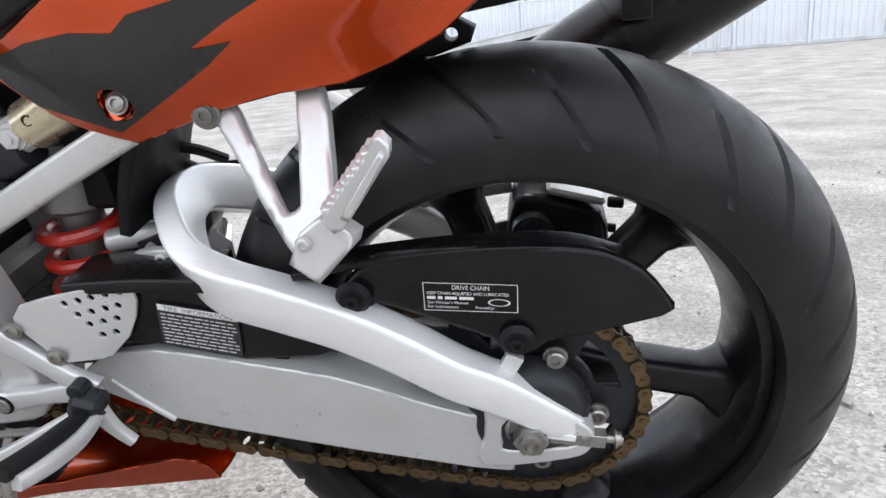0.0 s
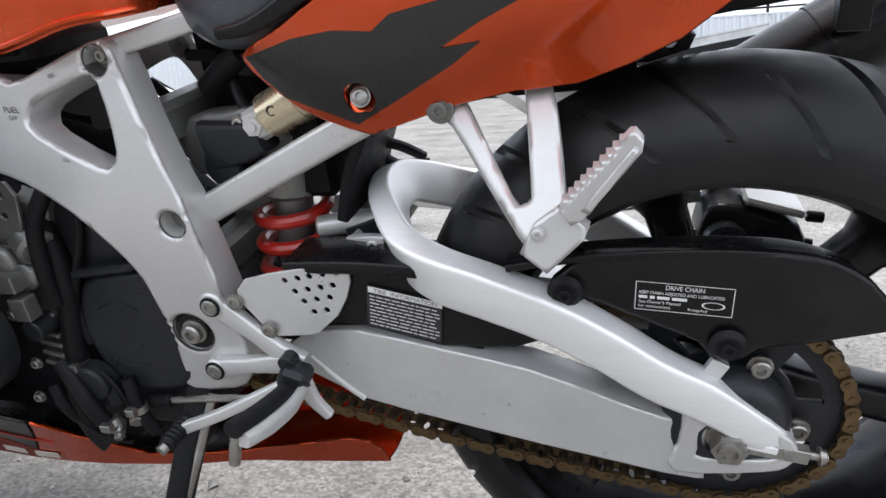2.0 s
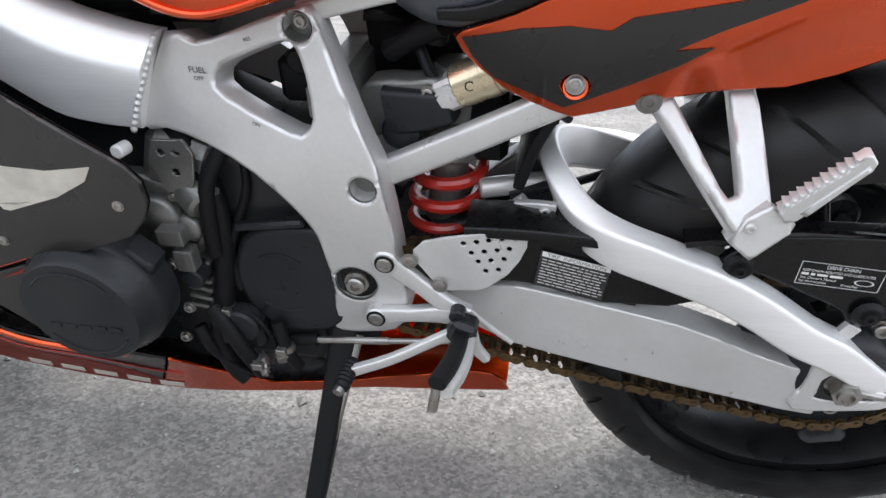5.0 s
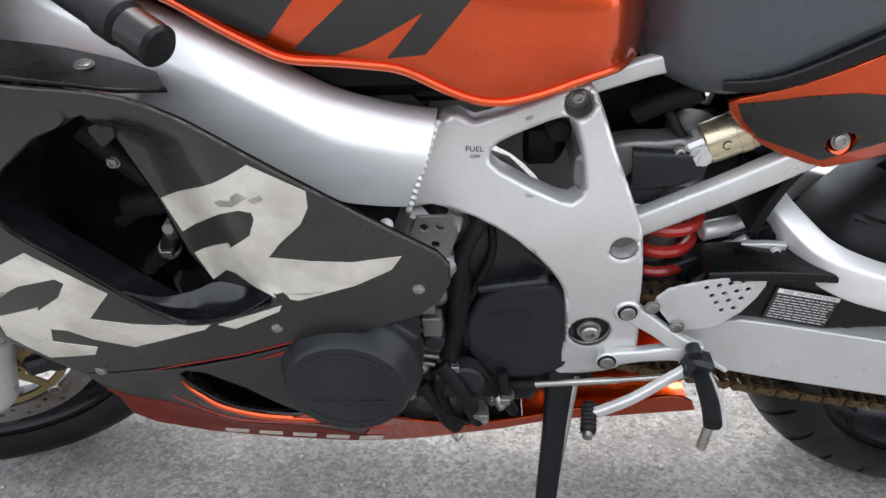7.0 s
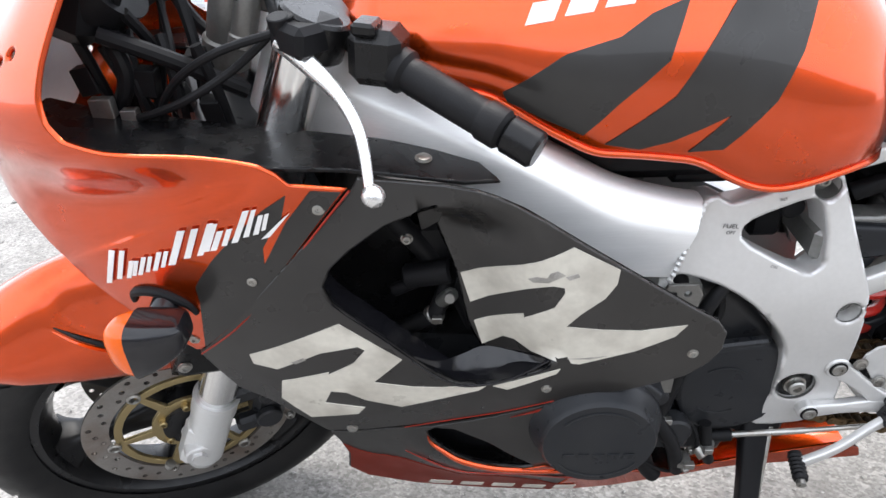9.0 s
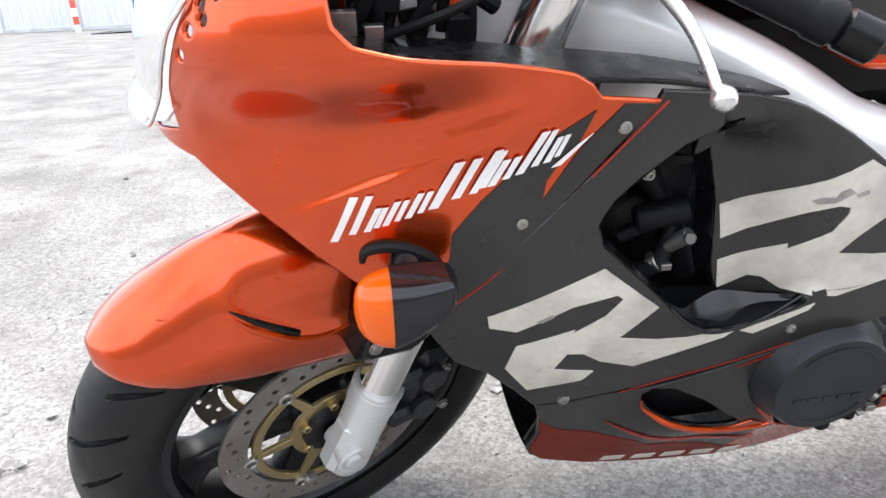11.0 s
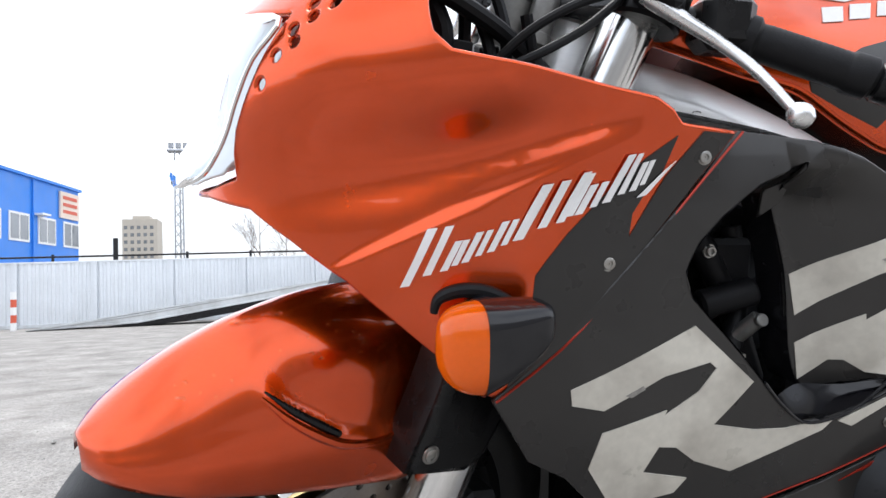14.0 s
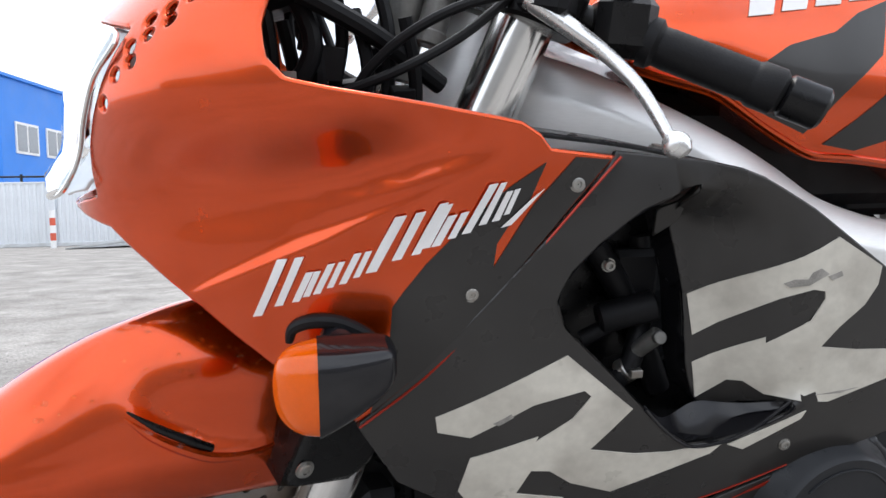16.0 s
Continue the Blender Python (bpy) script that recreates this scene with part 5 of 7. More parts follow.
    fender = steered("mudguard", Geo().rings(rings), ORANGE, bike, "glossy orange front mudguard with a slot and water drops", 50)
    for side in (-1, 1):
        pts = [s_fender(u, v) for u, v in ((-1.499, 0.557), (-1.478, 0.538), (-1.455, 0.521), (-1.438, 0.509))]
        cut = Geo().tube([(x, y + 0.0005, z) for x, y, z in pts], [0.001, 0.0036, 0.0042, 0.0034], 8, 5)
        steered("slot", cut if side < 0 else cut.mirrored(), PLASTIC, fender)
        lip = Geo()
        pts = [s_fender(u, v) for u, v in ((-1.502, 0.553), (-1.483, 0.533), (-1.460, 0.515), (-1.435, 0.500), (-1.40, 0.492), (-1.36, 0.496))]
        lip.tube([(x, y + 0.001, z) for x, y, z in pts], [0.0015, 0.0040, 0.005, 0.005, 0.0035, 0.002], 8, 5)
        steered("slot_lip", lip if side < 0 else lip.mirrored(), ORANGE, fender)
    rng = random.Random(9)
    for _ in range(34):
        u, h = rng.uniform(-1.58, -1.36), rng.uniform(0.72, 0.985)
        lo = table(u, FEN_X, FEN_B, 0.004)
        hi = 0.294 + math.sqrt(max(0.322**2 - (u + 1.405) ** 2, 0.0))
        x, y, z = s_fender(u, lo + (hi - lo) * h)
        r = rng.uniform(0.0012, 0.003)
        steered("water_drop", Geo().lathe([(0.0002, r * 0.5), (r * 0.6, r * 0.4), (r, 0.0), (r * 0.8, -r * 0.3)], (x, y, z), unit((0, y * 3, z - 0.294)), 10), GLASS, fender)


def build_cockpit():
    steered("top_yoke", Geo().plate([(-1.175, -0.115), (-1.13, -0.118), (-1.10, -0.06), (-1.085, 0.0), (-1.10, 0.06), (-1.13, 0.118), (-1.175, 0.115), (-1.17, 0.0)], lambda u, v: (u, v, 0.895 - 0.35 * (u + 1.14)), 0.025, edge=0.006, grid=0.05, out=(0, 0, 1), smooth=3), ENGINE, bike, "dark top yoke")
    steered("lower_yoke", Geo().plate([(-1.27, -0.135), (-1.19, -0.135), (-1.17, 0.0), (-1.19, 0.135), (-1.27, 0.135), (-1.275, 0.0)], lambda u, v: (u, v, 0.745 - 0.3 * (u + 1.22)), 0.03, edge=0.006, grid=0.05, out=(0, 0, 1), smooth=3), ENGINE, bike)
    for side in (-1, 1):
        a, e = np.array((-1.133, side * 0.105, 0.885)), np.array((-1.018, side * 0.268, 0.837))
        d = unit(e - a)
        bar = Geo().tube([a, a + d * 0.1, e - d * 0.005], 0.011, 14, 2).cyl(along_fork(0.868, side * 0.105), along_fork(0.905, side * 0.105), 0.034, 24, bevel=0.003)
        handle = steered("handlebar", bar, PLASTIC, bike, "black clip-on handlebar")
        grip = Geo()
        prof = []
        s0, s1 = 0.075, np.linalg.norm(e - a) - 0.012
        for k in range(30):
            prof.append((0.0168 + (0.0004 if k % 2 else 0.0), s0 + 0.02 + (s1 - s0 - 0.045) * k / 29))
        grip.lathe([(0.011, s0), (0.021, s0 + 0.001), (0.021, s0 + 0.010), (0.0165, s0 + 0.014)] + prof + [(0.019, s1 - 0.022), (0.019, s1 - 0.004), (0.015, s1)], a, d, 24)
        steered("grip", grip, RUBBER, handle, "ribbed black rubber grip")
        steered("bar_end", Geo().cyl(e - d * 0.012, e + d * 0.022, 0.0175, 24, bevel=0.003), PLASTIC, handle)
        sw = Geo().box(a + d * 0.055 + np.array((0, 0, 0.004)), (0.05, 0.05, 0.052), pose(0, 0, 0, 0, 10, side * -55), 0.010).box(a + d * 0.055 + np.array((-0.01, 0, 0.032)), (0.03, 0.022, 0.012), pose(0, 0, 0, 0, 10, side * -55), 0.003)
        steered("switch_box", sw, PLASTIC, handle)
        p0, ball = np.array((-1.172, side * 0.122, 0.893)), np.array((-1.150, side * 0.262, 0.809))
        dl = unit(ball - p0)
        perch = Geo().box(p0 + np.array((0.012, 0, 0.0)), (0.06, 0.042, 0.03), pose(0, 0, 0, 0, 10, side * -30), 0.006).cyl(p0 + np.array((-0.01, 0, 0.0)), p0 + np.array((-0.012, 0, 0.022)), 0.010, 16, bevel=0.001)
        perch.bolt(p0 + np.array((-0.006, 0, 0.016)), (0, 0, 1), 0.008, 0.006)
        steered("lever_perch", perch, MATTE, handle)
        lever = Geo().bar([p0 + np.array((-0.012, 0, 0)), p0 + dl * 0.035 + np.array((0.002, 0, 0.0)), p0 + dl * 0.07 + np.array((0.013, 0, 0.001)), p0 + dl * 0.11 + np.array((0.013, 0, 0.002)), ball - dl * 0.008], (0.022, 0.017, 0.013, 0.011, 0.009), (0.015, 0.012, 0.010, 0.009, 0.008), side=(1, 0, 0), smooth=6, r=0.4)
        lever.lathe([(0.0005, -0.0105), (0.006, -0.009), (0.0098, -0.004), (0.0105, 0.0), (0.0098, 0.004), (0.006, 0.009), (0.0005, 0.0105)], ball, dl, 20)
        steered("lever", lever, POLISH, handle, "polished ball-end lever")
    ign = Geo().cyl((-1.178, 0.03, 0.86), (-1.150, 0.03, 0.925), 0.024, 24, bevel=0.004).cyl((-1.152, 0.03, 0.920), (-1.148, 0.03, 0.930), 0.015, 20)
    lock = steered("ignition_lock", ign, CAST, bike, "grey ignition lock with its key")
    steered("key", Geo().box((-1.146, 0.03, 0.940), (0.004, 0.010, 0.022)).box((-1.142, 0.03, 0.962), (0.010, 0.024, 0.024), bevel=0.006), PLASTIC, lock)
    horn = Geo().cyl((-1.226, -0.014, 0.818), (-1.200, -0.020, 0.905), 0.0235, 28, 0.022, bevel=0.003).cyl((-1.230, -0.013, 0.806), (-1.221, -0.015, 0.836), 0.0265, 28, bevel=0.003).cyl((-1.207, -0.018, 0.884), (-1.200, -0.020, 0.910), 0.026, 28, bevel=0.003)
    part("cap_sleeve", Geo().cyl((-1.196, -0.048, 0.838), (-1.180, -0.044, 0.890), 0.0135, 22, bevel=0.002).cyl((-1.197, -0.048, 0.834), (-1.193, -0.047, 0.848), 0.0155, 22, bevel=0.002), CAST, bike)
    part("reservoir", horn, CAST, bike, "grey plastic reservoir by the yoke")
    dash = Geo().box((-1.330, 0.0, 0.905), (0.075, 0.24, 0.095), pose(0, 0, 0, 0, 25, 0), 0.02).cyl((-1.325, -0.075, 0.90), (-1.300, -0.075, 0.915), 0.045, 28).cyl((-1.325, 0.045, 0.91), (-1.296, 0.045, 0.925), 0.055, 28)
    part("dashboard", dash, MATTE, bike, "black instrument dashboard")
    for path in ([(-1.32, -0.09, 0.88), (-1.30, -0.10, 0.83), (-1.33, -0.09, 0.78), (-1.38, -0.06, 0.74)], [(-1.31, -0.11, 0.87), (-1.25, -0.10, 0.84), (-1.19, -0.08, 0.80)], [(-1.32, 0.09, 0.88), (-1.29, 0.09, 0.82), (-1.22, 0.06, 0.78)]):
        part("fairing_stay", Geo().tube(path, 0.0085, 10), MATTE, bike)
    cables = [
        [(-1.165, -0.128, 0.905), (-1.215, -0.118, 0.930), (-1.270, -0.105, 0.915), (-1.302, -0.095, 0.870), (-1.30, -0.085, 0.80), (-1.26, -0.07, 0.74)],
        [(-1.12, -0.135, 0.878), (-1.19, -0.14, 0.86), (-1.245, -0.125, 0.825), (-1.27, -0.11, 0.78), (-1.25, -0.09, 0.70)],
        [(-1.13, -0.12, 0.882), (-1.18, -0.13, 0.842), (-1.235, -0.135, 0.812), (-1.29, -0.12, 0.79)],
        [(-1.30, 0.02, 0.88), (-1.28, -0.03, 0.82), (-1.285, -0.05, 0.76), (-1.27, -0.04, 0.70)],
        [(-1.32, -0.03, 0.87), (-1.315, -0.06, 0.80), (-1.30, -0.075, 0.745), (-1.28, -0.07, 0.69)],
        [(-1.15, 0.06, 0.91), (-1.22, 0.05, 0.93), (-1.29, 0.04, 0.90), (-1.31, 0.03, 0.83)],
    ]
    for k, path in enumerate(cables):
        part("cable", Geo().tube(path, 0.0042 if k else 0.0048, 9, 7), RUBBER, bike)
    rng = random.Random(6)
    for k in range(7):
        x, z = -1.345 + 0.02 * k, 0.83 + rng.uniform(-0.03, 0.02)
        loom = Geo().tube([(x, -0.10 + 0.02 * (k % 3), z + 0.05), (x + 0.01, -0.095 + 0.02 * (k % 2), z), (x + rng.uniform(-0.02, 0.02), -0.08, z - 0.06)], 0.006, 8)
        loom.box((x, -0.09 + 0.02 * (k % 3), z - 0.02), (0.02, 0.018, 0.028), pose(0, 0, 0, rng.uniform(-20, 20), rng.uniform(-20, 20), 0))
        part("wiring_loom", loom, MATTE, bike)
    part("connector", Geo().box((-1.325, -0.115, 0.800), (0.022, 0.012, 0.02)).box((-1.30, -0.115, 0.792), (0.016, 0.012, 0.012)), STEEL, bike)
    # dark shelf inside the fairing, with its flange
    shelf = Geo().plate([(-1.40, 0.140), (-1.345, 0.180), (-1.29, 0.196), (-1.22, 0.199), (-1.16, 0.196), (-1.08, 0.184), (-1.03, 0.182), (-0.97, 0.176), (-0.935, 0.160), (-0.955, 0.130), (-1.00, 0.118), (-1.05, 0.112), (-1.10, 0.110), (-1.20, 0.108), (-1.33, 0.10), (-1.40, 0.08)], lambda u, v: (u, -v, 0.772 - 0.115 * (u + 1.16) - 0.10 * smooth_pos(u + 1.05, 0.03)), 0.004, edge=0.002, grid=0.03, out=(0, 0, 1))
    both("inner_panel", shelf, PLASTIC, bike, "black inner fairing panel with water drops")
    rng = random.Random(12)
    for _ in range(9):
        x, y = rng.uniform(-1.30, -1.09), rng.uniform(-0.196, -0.135)
        r = rng.uniform(0.002, 0.0045)
        part("water_drop", Geo().lathe([(0.0002, r * 0.45), (r * 0.7, r * 0.32), (r, 0.0)], (x, y, 0.7725 - 0.115 * (x + 1.16)), (0, 0, 1), 10), GLASS, bike)
    both("screw", Geo().bolt((-1.010, -0.145, 0.7515), (0.1, -0.1, 1), 0.007, 0.003), STEEL, bike)


def build_fairings():
    side_out = [(-1.070, 0.755), (-1.040, 0.752), (-0.989, 0.747), (-0.959, 0.741), (-0.939, 0.734), (-0.890, 0.707), (-0.820, 0.659), (-0.734, 0.601), (-0.708, 0.584), (-0.697, 0.568), (-0.697, 0.545), (-0.707, 0.524), (-0.729, 0.501), (-0.788, 0.476), (-0.845, 0.460), (-0.872, 0.452), (-0.94, 0.424), (-1.02, 0.400), (-1.10, 0.384), (-1.148, 0.380), (-1.160, 0.396), (-1.176, 0.418), (-1.208, 0.452), (-1.242, 0.470), (-1.276, 0.527), (-1.215, 0.592), (-1.120, 0.697), (-1.078, 0.742)]
    intake = [(-1.116, 0.637), (-1.105, 0.660), (-1.083, 0.682), (-1.047, 0.708), (-0.997, 0.727), (-1.002, 0.692), (-0.981, 0.625), (-0.969, 0.553), (-0.957, 0.520), (-0.945, 0.507), (-0.925, 0.508), (-0.900, 0.516), (-0.880, 0.524), (-0.883, 0.517), (-0.916, 0.502), (-0.948, 0.492), (-0.980, 0.491), (-1.007, 0.510), (-1.062, 0.568), (-1.108, 0.614)]
    g = Geo().plate(side_out, s_side, 0.004, [intake], edge=0.0025, grid=0.022)
    side = both("side_fairing", g, GREY, bike, "dark grey side fairing with large worn white letters", 60)
    duct = Geo()
    q = curve(intake, 3, True)
    c = q.mean(0)
    rings = []
    for depth, k in ((0.0005, 1.0), (-0.006, 1.0), (-0.022, 0.99), (-0.040, 1.0)):
        rings.append([tuple(np.array(s_side(*p)) + np.array((0.0, -depth, 0.0))) for p in (c + (q - c) * k)])
    duct.rings(rings, caps=False)
    both("intake_duct", duct, GLOSSBLACK, bike, "black plastic air duct inside the fairing opening", 60)
    outer = curve([np.array(s_side(*p)) + np.array((0, -0.0005, 0)) for p in ((-1.030, 0.534), (-1.007, 0.510), (-0.980, 0.491), (-0.948, 0.492), (-0.916, 0.502), (-0.880, 0.524))], 6)
    inner = curve([(-1.029, -0.196, 0.536), (-1.004, -0.182, 0.514), (-0.978, -0.160, 0.503)] + [s_side(*p) for p in ((-0.950, 0.511), (-0.915, 0.511), (-0.880, 0.525))], 6)
    lip = Geo()
    rows = []
    for f in np.linspace(0, 1, 7):
        rows.append([tuple(a + (c - a) * f + np.array((0, 0.0, -0.007 * math.sin(math.pi * f)))) for a, c in zip(outer, inner)])
    lip.rings(rows, closed=False).rings([[(x, y + 0.002, z - 0.003) for x, y, z in r] for r in rows[::-1]], closed=False)
    both("duct_lip", lip, GLOSSBLACK, bike, "glossy black shelf at the foot of the air opening", 60)
    part("duct_rim", Geo().tube([tuple(p) for p in outer], 0.0016, 8, 2), GLOSSBLACK, bike)
    both("duct_flap", Geo().plate([(-1.018, 0.702), (-0.990, 0.712), (-0.996, 0.690), (-1.015, 0.676)], lambda u, v: (u, -0.166 + 0.3 * (0.70 - v), v), 0.003, edge=0.001, grid=0.02), GREY, bike)
    clutter = Geo().tube([(-1.06, -0.11, 0.675), (-1.02, -0.105, 0.62), (-0.985, -0.10, 0.56), (-0.96, -0.10, 0.50)], 0.013, 12).cyl((-1.04, -0.115, 0.585), (-0.985, -0.125, 0.60), 0.015, 16, bevel=0.003).cyl((-1.055, -0.115, 0.565), (-1.02, -0.12, 0.585), 0.008, 12).box((-1.0, -0.10, 0.625), (0.05, 0.02, 0.05), bevel=0.006)
    both("coolant_hose", clutter, MATTE, bike)
    fit = Geo().cyl((-1.002, -0.118, 0.548), (-0.986, -0.138, 0.576), 0.0085, 18, bevel=0.002).cyl((-0.989, -0.136, 0.572), (-0.989, -0.146, 0.575), 0.0065, 16, bevel=0.001)
    part("hose_fitting", fit, CAST, bike, "grey cast hose fitting inside the air opening")
    part("hose_clip", Geo().cyl((-1.012, -0.118, 0.528), (-1.006, -0.124, 0.536), 0.0125, 18, bevel=0.001).box((-1.005, -0.134, 0.535), (0.012, 0.008, 0.008)), STEEL, bike)
    part("coolant_hose", Geo().tube([(-1.055, -0.10, 0.490), (-1.03, -0.115, 0.515), (-1.006, -0.122, 0.538), (-0.985, -0.10, 0.60), (-0.99, -0.09, 0.66)], 0.0105, 14, 5), RUBBER, bike)
    part("bolt", Geo().bolt((-1.035, -0.118, 0.64), r=0.0055, h=0.006), STEEL, bike)
    part("radiator", Geo().box((-1.19, 0, 0.56), (0.03, 0.26, 0.30), pose(0, 0, 0, 0, -20, 0), 0.006), ENGINE, bike)
    both("duct_back", Geo().plate([(-1.15, 0.48), (-0.90, 0.46), (-0.90, 0.70), (-1.0, 0.75), (-1.12, 0.72)], flat(-0.085), 0.004, edge=0.001, grid=0.05), PLASTIC, bike)
    for u, v in ((-0.728, 0.540), (-0.881, 0.482)):
        both("screw", Geo().bolt(np.array(s_side(u, v)), r=0.0048, h=0.003), STEEL, bike)
    up = [(-0.976, 0.622), (-0.92, 0.652), (-0.866, 0.682), (-0.819, 0.655), (-0.82, 0.638), (-0.83, 0.62), (-0.853, 0.599), (-0.867, 0.582), (-0.828, 0.577), (-0.789, 0.575), (-0.741, 0.582), (-0.752, 0.566), (-0.789, 0.546), (-0.848, 0.526), (-0.872, 0.526), (-0.899, 0.528), (-0.917, 0.539), (-0.929, 0.538), (-0.953, 0.516), (-0.962, 0.554), (-0.91, 0.587), (-0.909, 0.581), (-0.88, 0.607), (-0.871, 0.627), (-0.872, 0.634), (-0.883, 0.636), (-0.906, 0.626), (-0.966, 0.582)]
    low = [(-1.212, 0.538), (-1.105, 0.590), (-1.042, 0.536), (-1.077, 0.498), (-1.034, 0.489), (-1.000, 0.487), (-0.946, 0.493), (-0.958, 0.481), (-1.049, 0.447), (-1.090, 0.463), (-1.111, 0.479), (-1.128, 0.481), (-1.139, 0.456), (-1.093, 0.445), (-1.103, 0.430), (-1.162, 0.420), (-1.190, 0.463), (-1.182, 0.498), (-1.125, 0.516), (-1.127, 0.511), (-1.096, 0.531), (-1.081, 0.551), (-1.088, 0.557), (-1.131, 0.547), (-1.183, 0.519), (-1.210, 0.524)]
    for shape in (up, low):
        both("white_letter", Geo().plate(shape, s_side, 0.0015, edge=0.0003, grid=0.022, lift=0.0014), WHITE, bike, "worn off-white letter shape", 60)
    for smear in ([(-0.907, 0.64), (-0.88, 0.655), (-0.872, 0.65), (-0.888, 0.64), (-0.902, 0.637)], [(-0.872, 0.648), (-0.86, 0.652), (-0.858, 0.648), (-0.868, 0.644)], [(-0.862, 0.534), (-0.838, 0.5345), (-0.820, 0.539), (-0.842, 0.5365)], [(-1.165, 0.532), (-1.150, 0.540), (-1.148, 0.537), (-1.160, 0.530)]):
        both("scuff", Geo().plate(smear, s_side, 0.001, edge=0.0002, grid=0.03, lift=0.0022), SCUFF, bike, "", 60)
    both("white_stripe", Geo().plate([(-0.942, 0.489), (-0.905, 0.503), (-0.868, 0.518), (-0.872, 0.510), (-0.925, 0.482)], s_side, 0.0015, edge=0.0003, grid=0.022, lift=0.0014), WHITE, bike, "", 60)
    # lower cowl
    cut = [(-1.020, 0.370), (-1.023, 0.384), (-1.012, 0.394), (-0.988, 0.393), (-0.945, 0.368), (-0.892, 0.325), (-0.886, 0.314), (-0.900, 0.309), (-0.940, 0.318), (-0.982, 0.337), (-1.007, 0.354)]
    seam = [(-1.146, 0.376), (-1.10, 0.380), (-1.02, 0.396), (-0.94, 0.420), (-0.872, 0.447), (-0.848, 0.459)]
    hem = [(-0.362, 0.172), (-0.50, 0.153), (-0.643, 0.140), (-0.75, 0.150), (-0.85, 0.164), (-0.95, 0.177), (-1.05, 0.199), (-1.118, 0.230), (-1.140, 0.262), (-1.133, 0.311), (-1.138, 0.349)]
    arc = [(-0.861, 0.438), (-0.869, 0.410), (-0.875, 0.385), (-0.875, 0.362), (-0.867, 0.340), (-0.850, 0.322)]
    cowl_near = seam + arc + [(-0.828, 0.292), (-0.800, 0.256)] + hem[4:]
    tail_near = [(-0.798, 0.254), (-0.765, 0.217), (-0.727, 0.190), (-0.690, 0.166), (-0.623, 0.162), (-0.566, 0.166), (-0.486, 0.186), (-0.409, 0.206), (-0.385, 0.204), (-0.370, 0.192)] + hem[:4] + [(-0.848, 0.1635)]
    tail_far = [(-0.798, 0.254), (-0.75, 0.215), (-0.65, 0.205), (-0.55, 0.232), (-0.435, 0.252), (-0.390, 0.236), (-0.368, 0.207)] + hem[:4] + [(-0.848, 0.1635)]
    both("lower_cowl", Geo().plate(cowl_near, s_low, 0.004, [cut], edge=0.0015, grid=0.018), GREY, bike, "dark grey lower cowl with an almond-shaped vent and red graphics", 60)
    part("cowl_tail", Geo().plate(tail_near, s_low, 0.004, edge=0.0015, grid=0.022), ORANGE, bike, "orange tail of the lower cowl", 60)
    part("cowl_tail", Geo().plate(tail_far, s_low, 0.004, edge=0.0015, grid=0.022).mirrored(), ORANGE, bike, "orange tail of the lower cowl", 60)
    lower = [(-1.136, 0.342), (-1.117, 0.321), (-1.10, 0.309), (-1.064, 0.298), (-0.997, 0.271), (-0.985, 0.254), (-0.970, 0.247), (-0.935, 0.238), (-0.87, 0.209), (-0.83, 0.180), (-0.848, 0.166), (-0.95, 0.1785), (-1.05, 0.2005), (-1.116, 0.2315), (-1.137, 0.262), (-1.130, 0.311)]
    # red lower front, its shade painted in as a darker tone
    both("red_graphic", Geo().plate(lower, s_low, 0.0015, edge=0.0003, grid=0.022, lift=0.0012), SHADED_RED, bike, "worn red graphic, darkened for the shade on the lower cowl", 60)
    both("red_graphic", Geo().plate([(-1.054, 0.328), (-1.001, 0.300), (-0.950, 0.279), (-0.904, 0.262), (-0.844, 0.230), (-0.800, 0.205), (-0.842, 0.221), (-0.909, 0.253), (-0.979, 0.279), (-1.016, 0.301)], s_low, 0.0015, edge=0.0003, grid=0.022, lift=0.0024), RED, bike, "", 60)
    both("vent_back", Geo().plate([(-1.05, 0.40), (-0.93, 0.42), (-0.86, 0.32), (-0.88, 0.27), (-0.95, 0.27), (-1.03, 0.32)], lambda u, v: (u, s_low(u, v)[1] + 0.035, v), 0.003, edge=0.001, grid=0.03), MATTE, bike)
    lip_at = [np.array(s_low(*p)) + np.array((0, -0.001, 0)) for p in ((-1.022, 0.376), (-1.018, 0.362), (-1.006, 0.350), (-0.982, 0.333), (-0.940, 0.314), (-0.890, 0.302), (-0.850, 0.300), (-0.825, 0.290))]
    both("vent_trim", Geo().tube(lip_at, [0.001, 0.0025, 0.0035, 0.0045, 0.005, 0.0055, 0.005, 0.003], 10, 5), ORANGE, bike, "bright orange lip under the vent")
    both("vent_ledge", Geo().plate([(-0.905, 0.308), (-0.886, 0.316), (-0.872, 0.322), (-0.855, 0.312), (-0.862, 0.300)], s_low, 0.002, edge=0.0006, grid=0.02, lift=0.003), ORANGE, bike)
    both("cowl_trim", Geo().tube([np.array(s_low(*p)) + np.array((0, -0.001, 0)) for p in [(-0.835, 0.465), (-0.850, 0.456)] + arc + [(-0.838, 0.305)]], [0.0015, 0.003, 0.0042, 0.0045, 0.0045, 0.0045, 0.004, 0.004, 0.003], 10, 5), ORANGE, bike)
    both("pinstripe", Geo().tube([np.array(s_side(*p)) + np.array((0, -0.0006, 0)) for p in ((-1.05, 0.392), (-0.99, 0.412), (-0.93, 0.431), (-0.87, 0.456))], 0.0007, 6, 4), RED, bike)
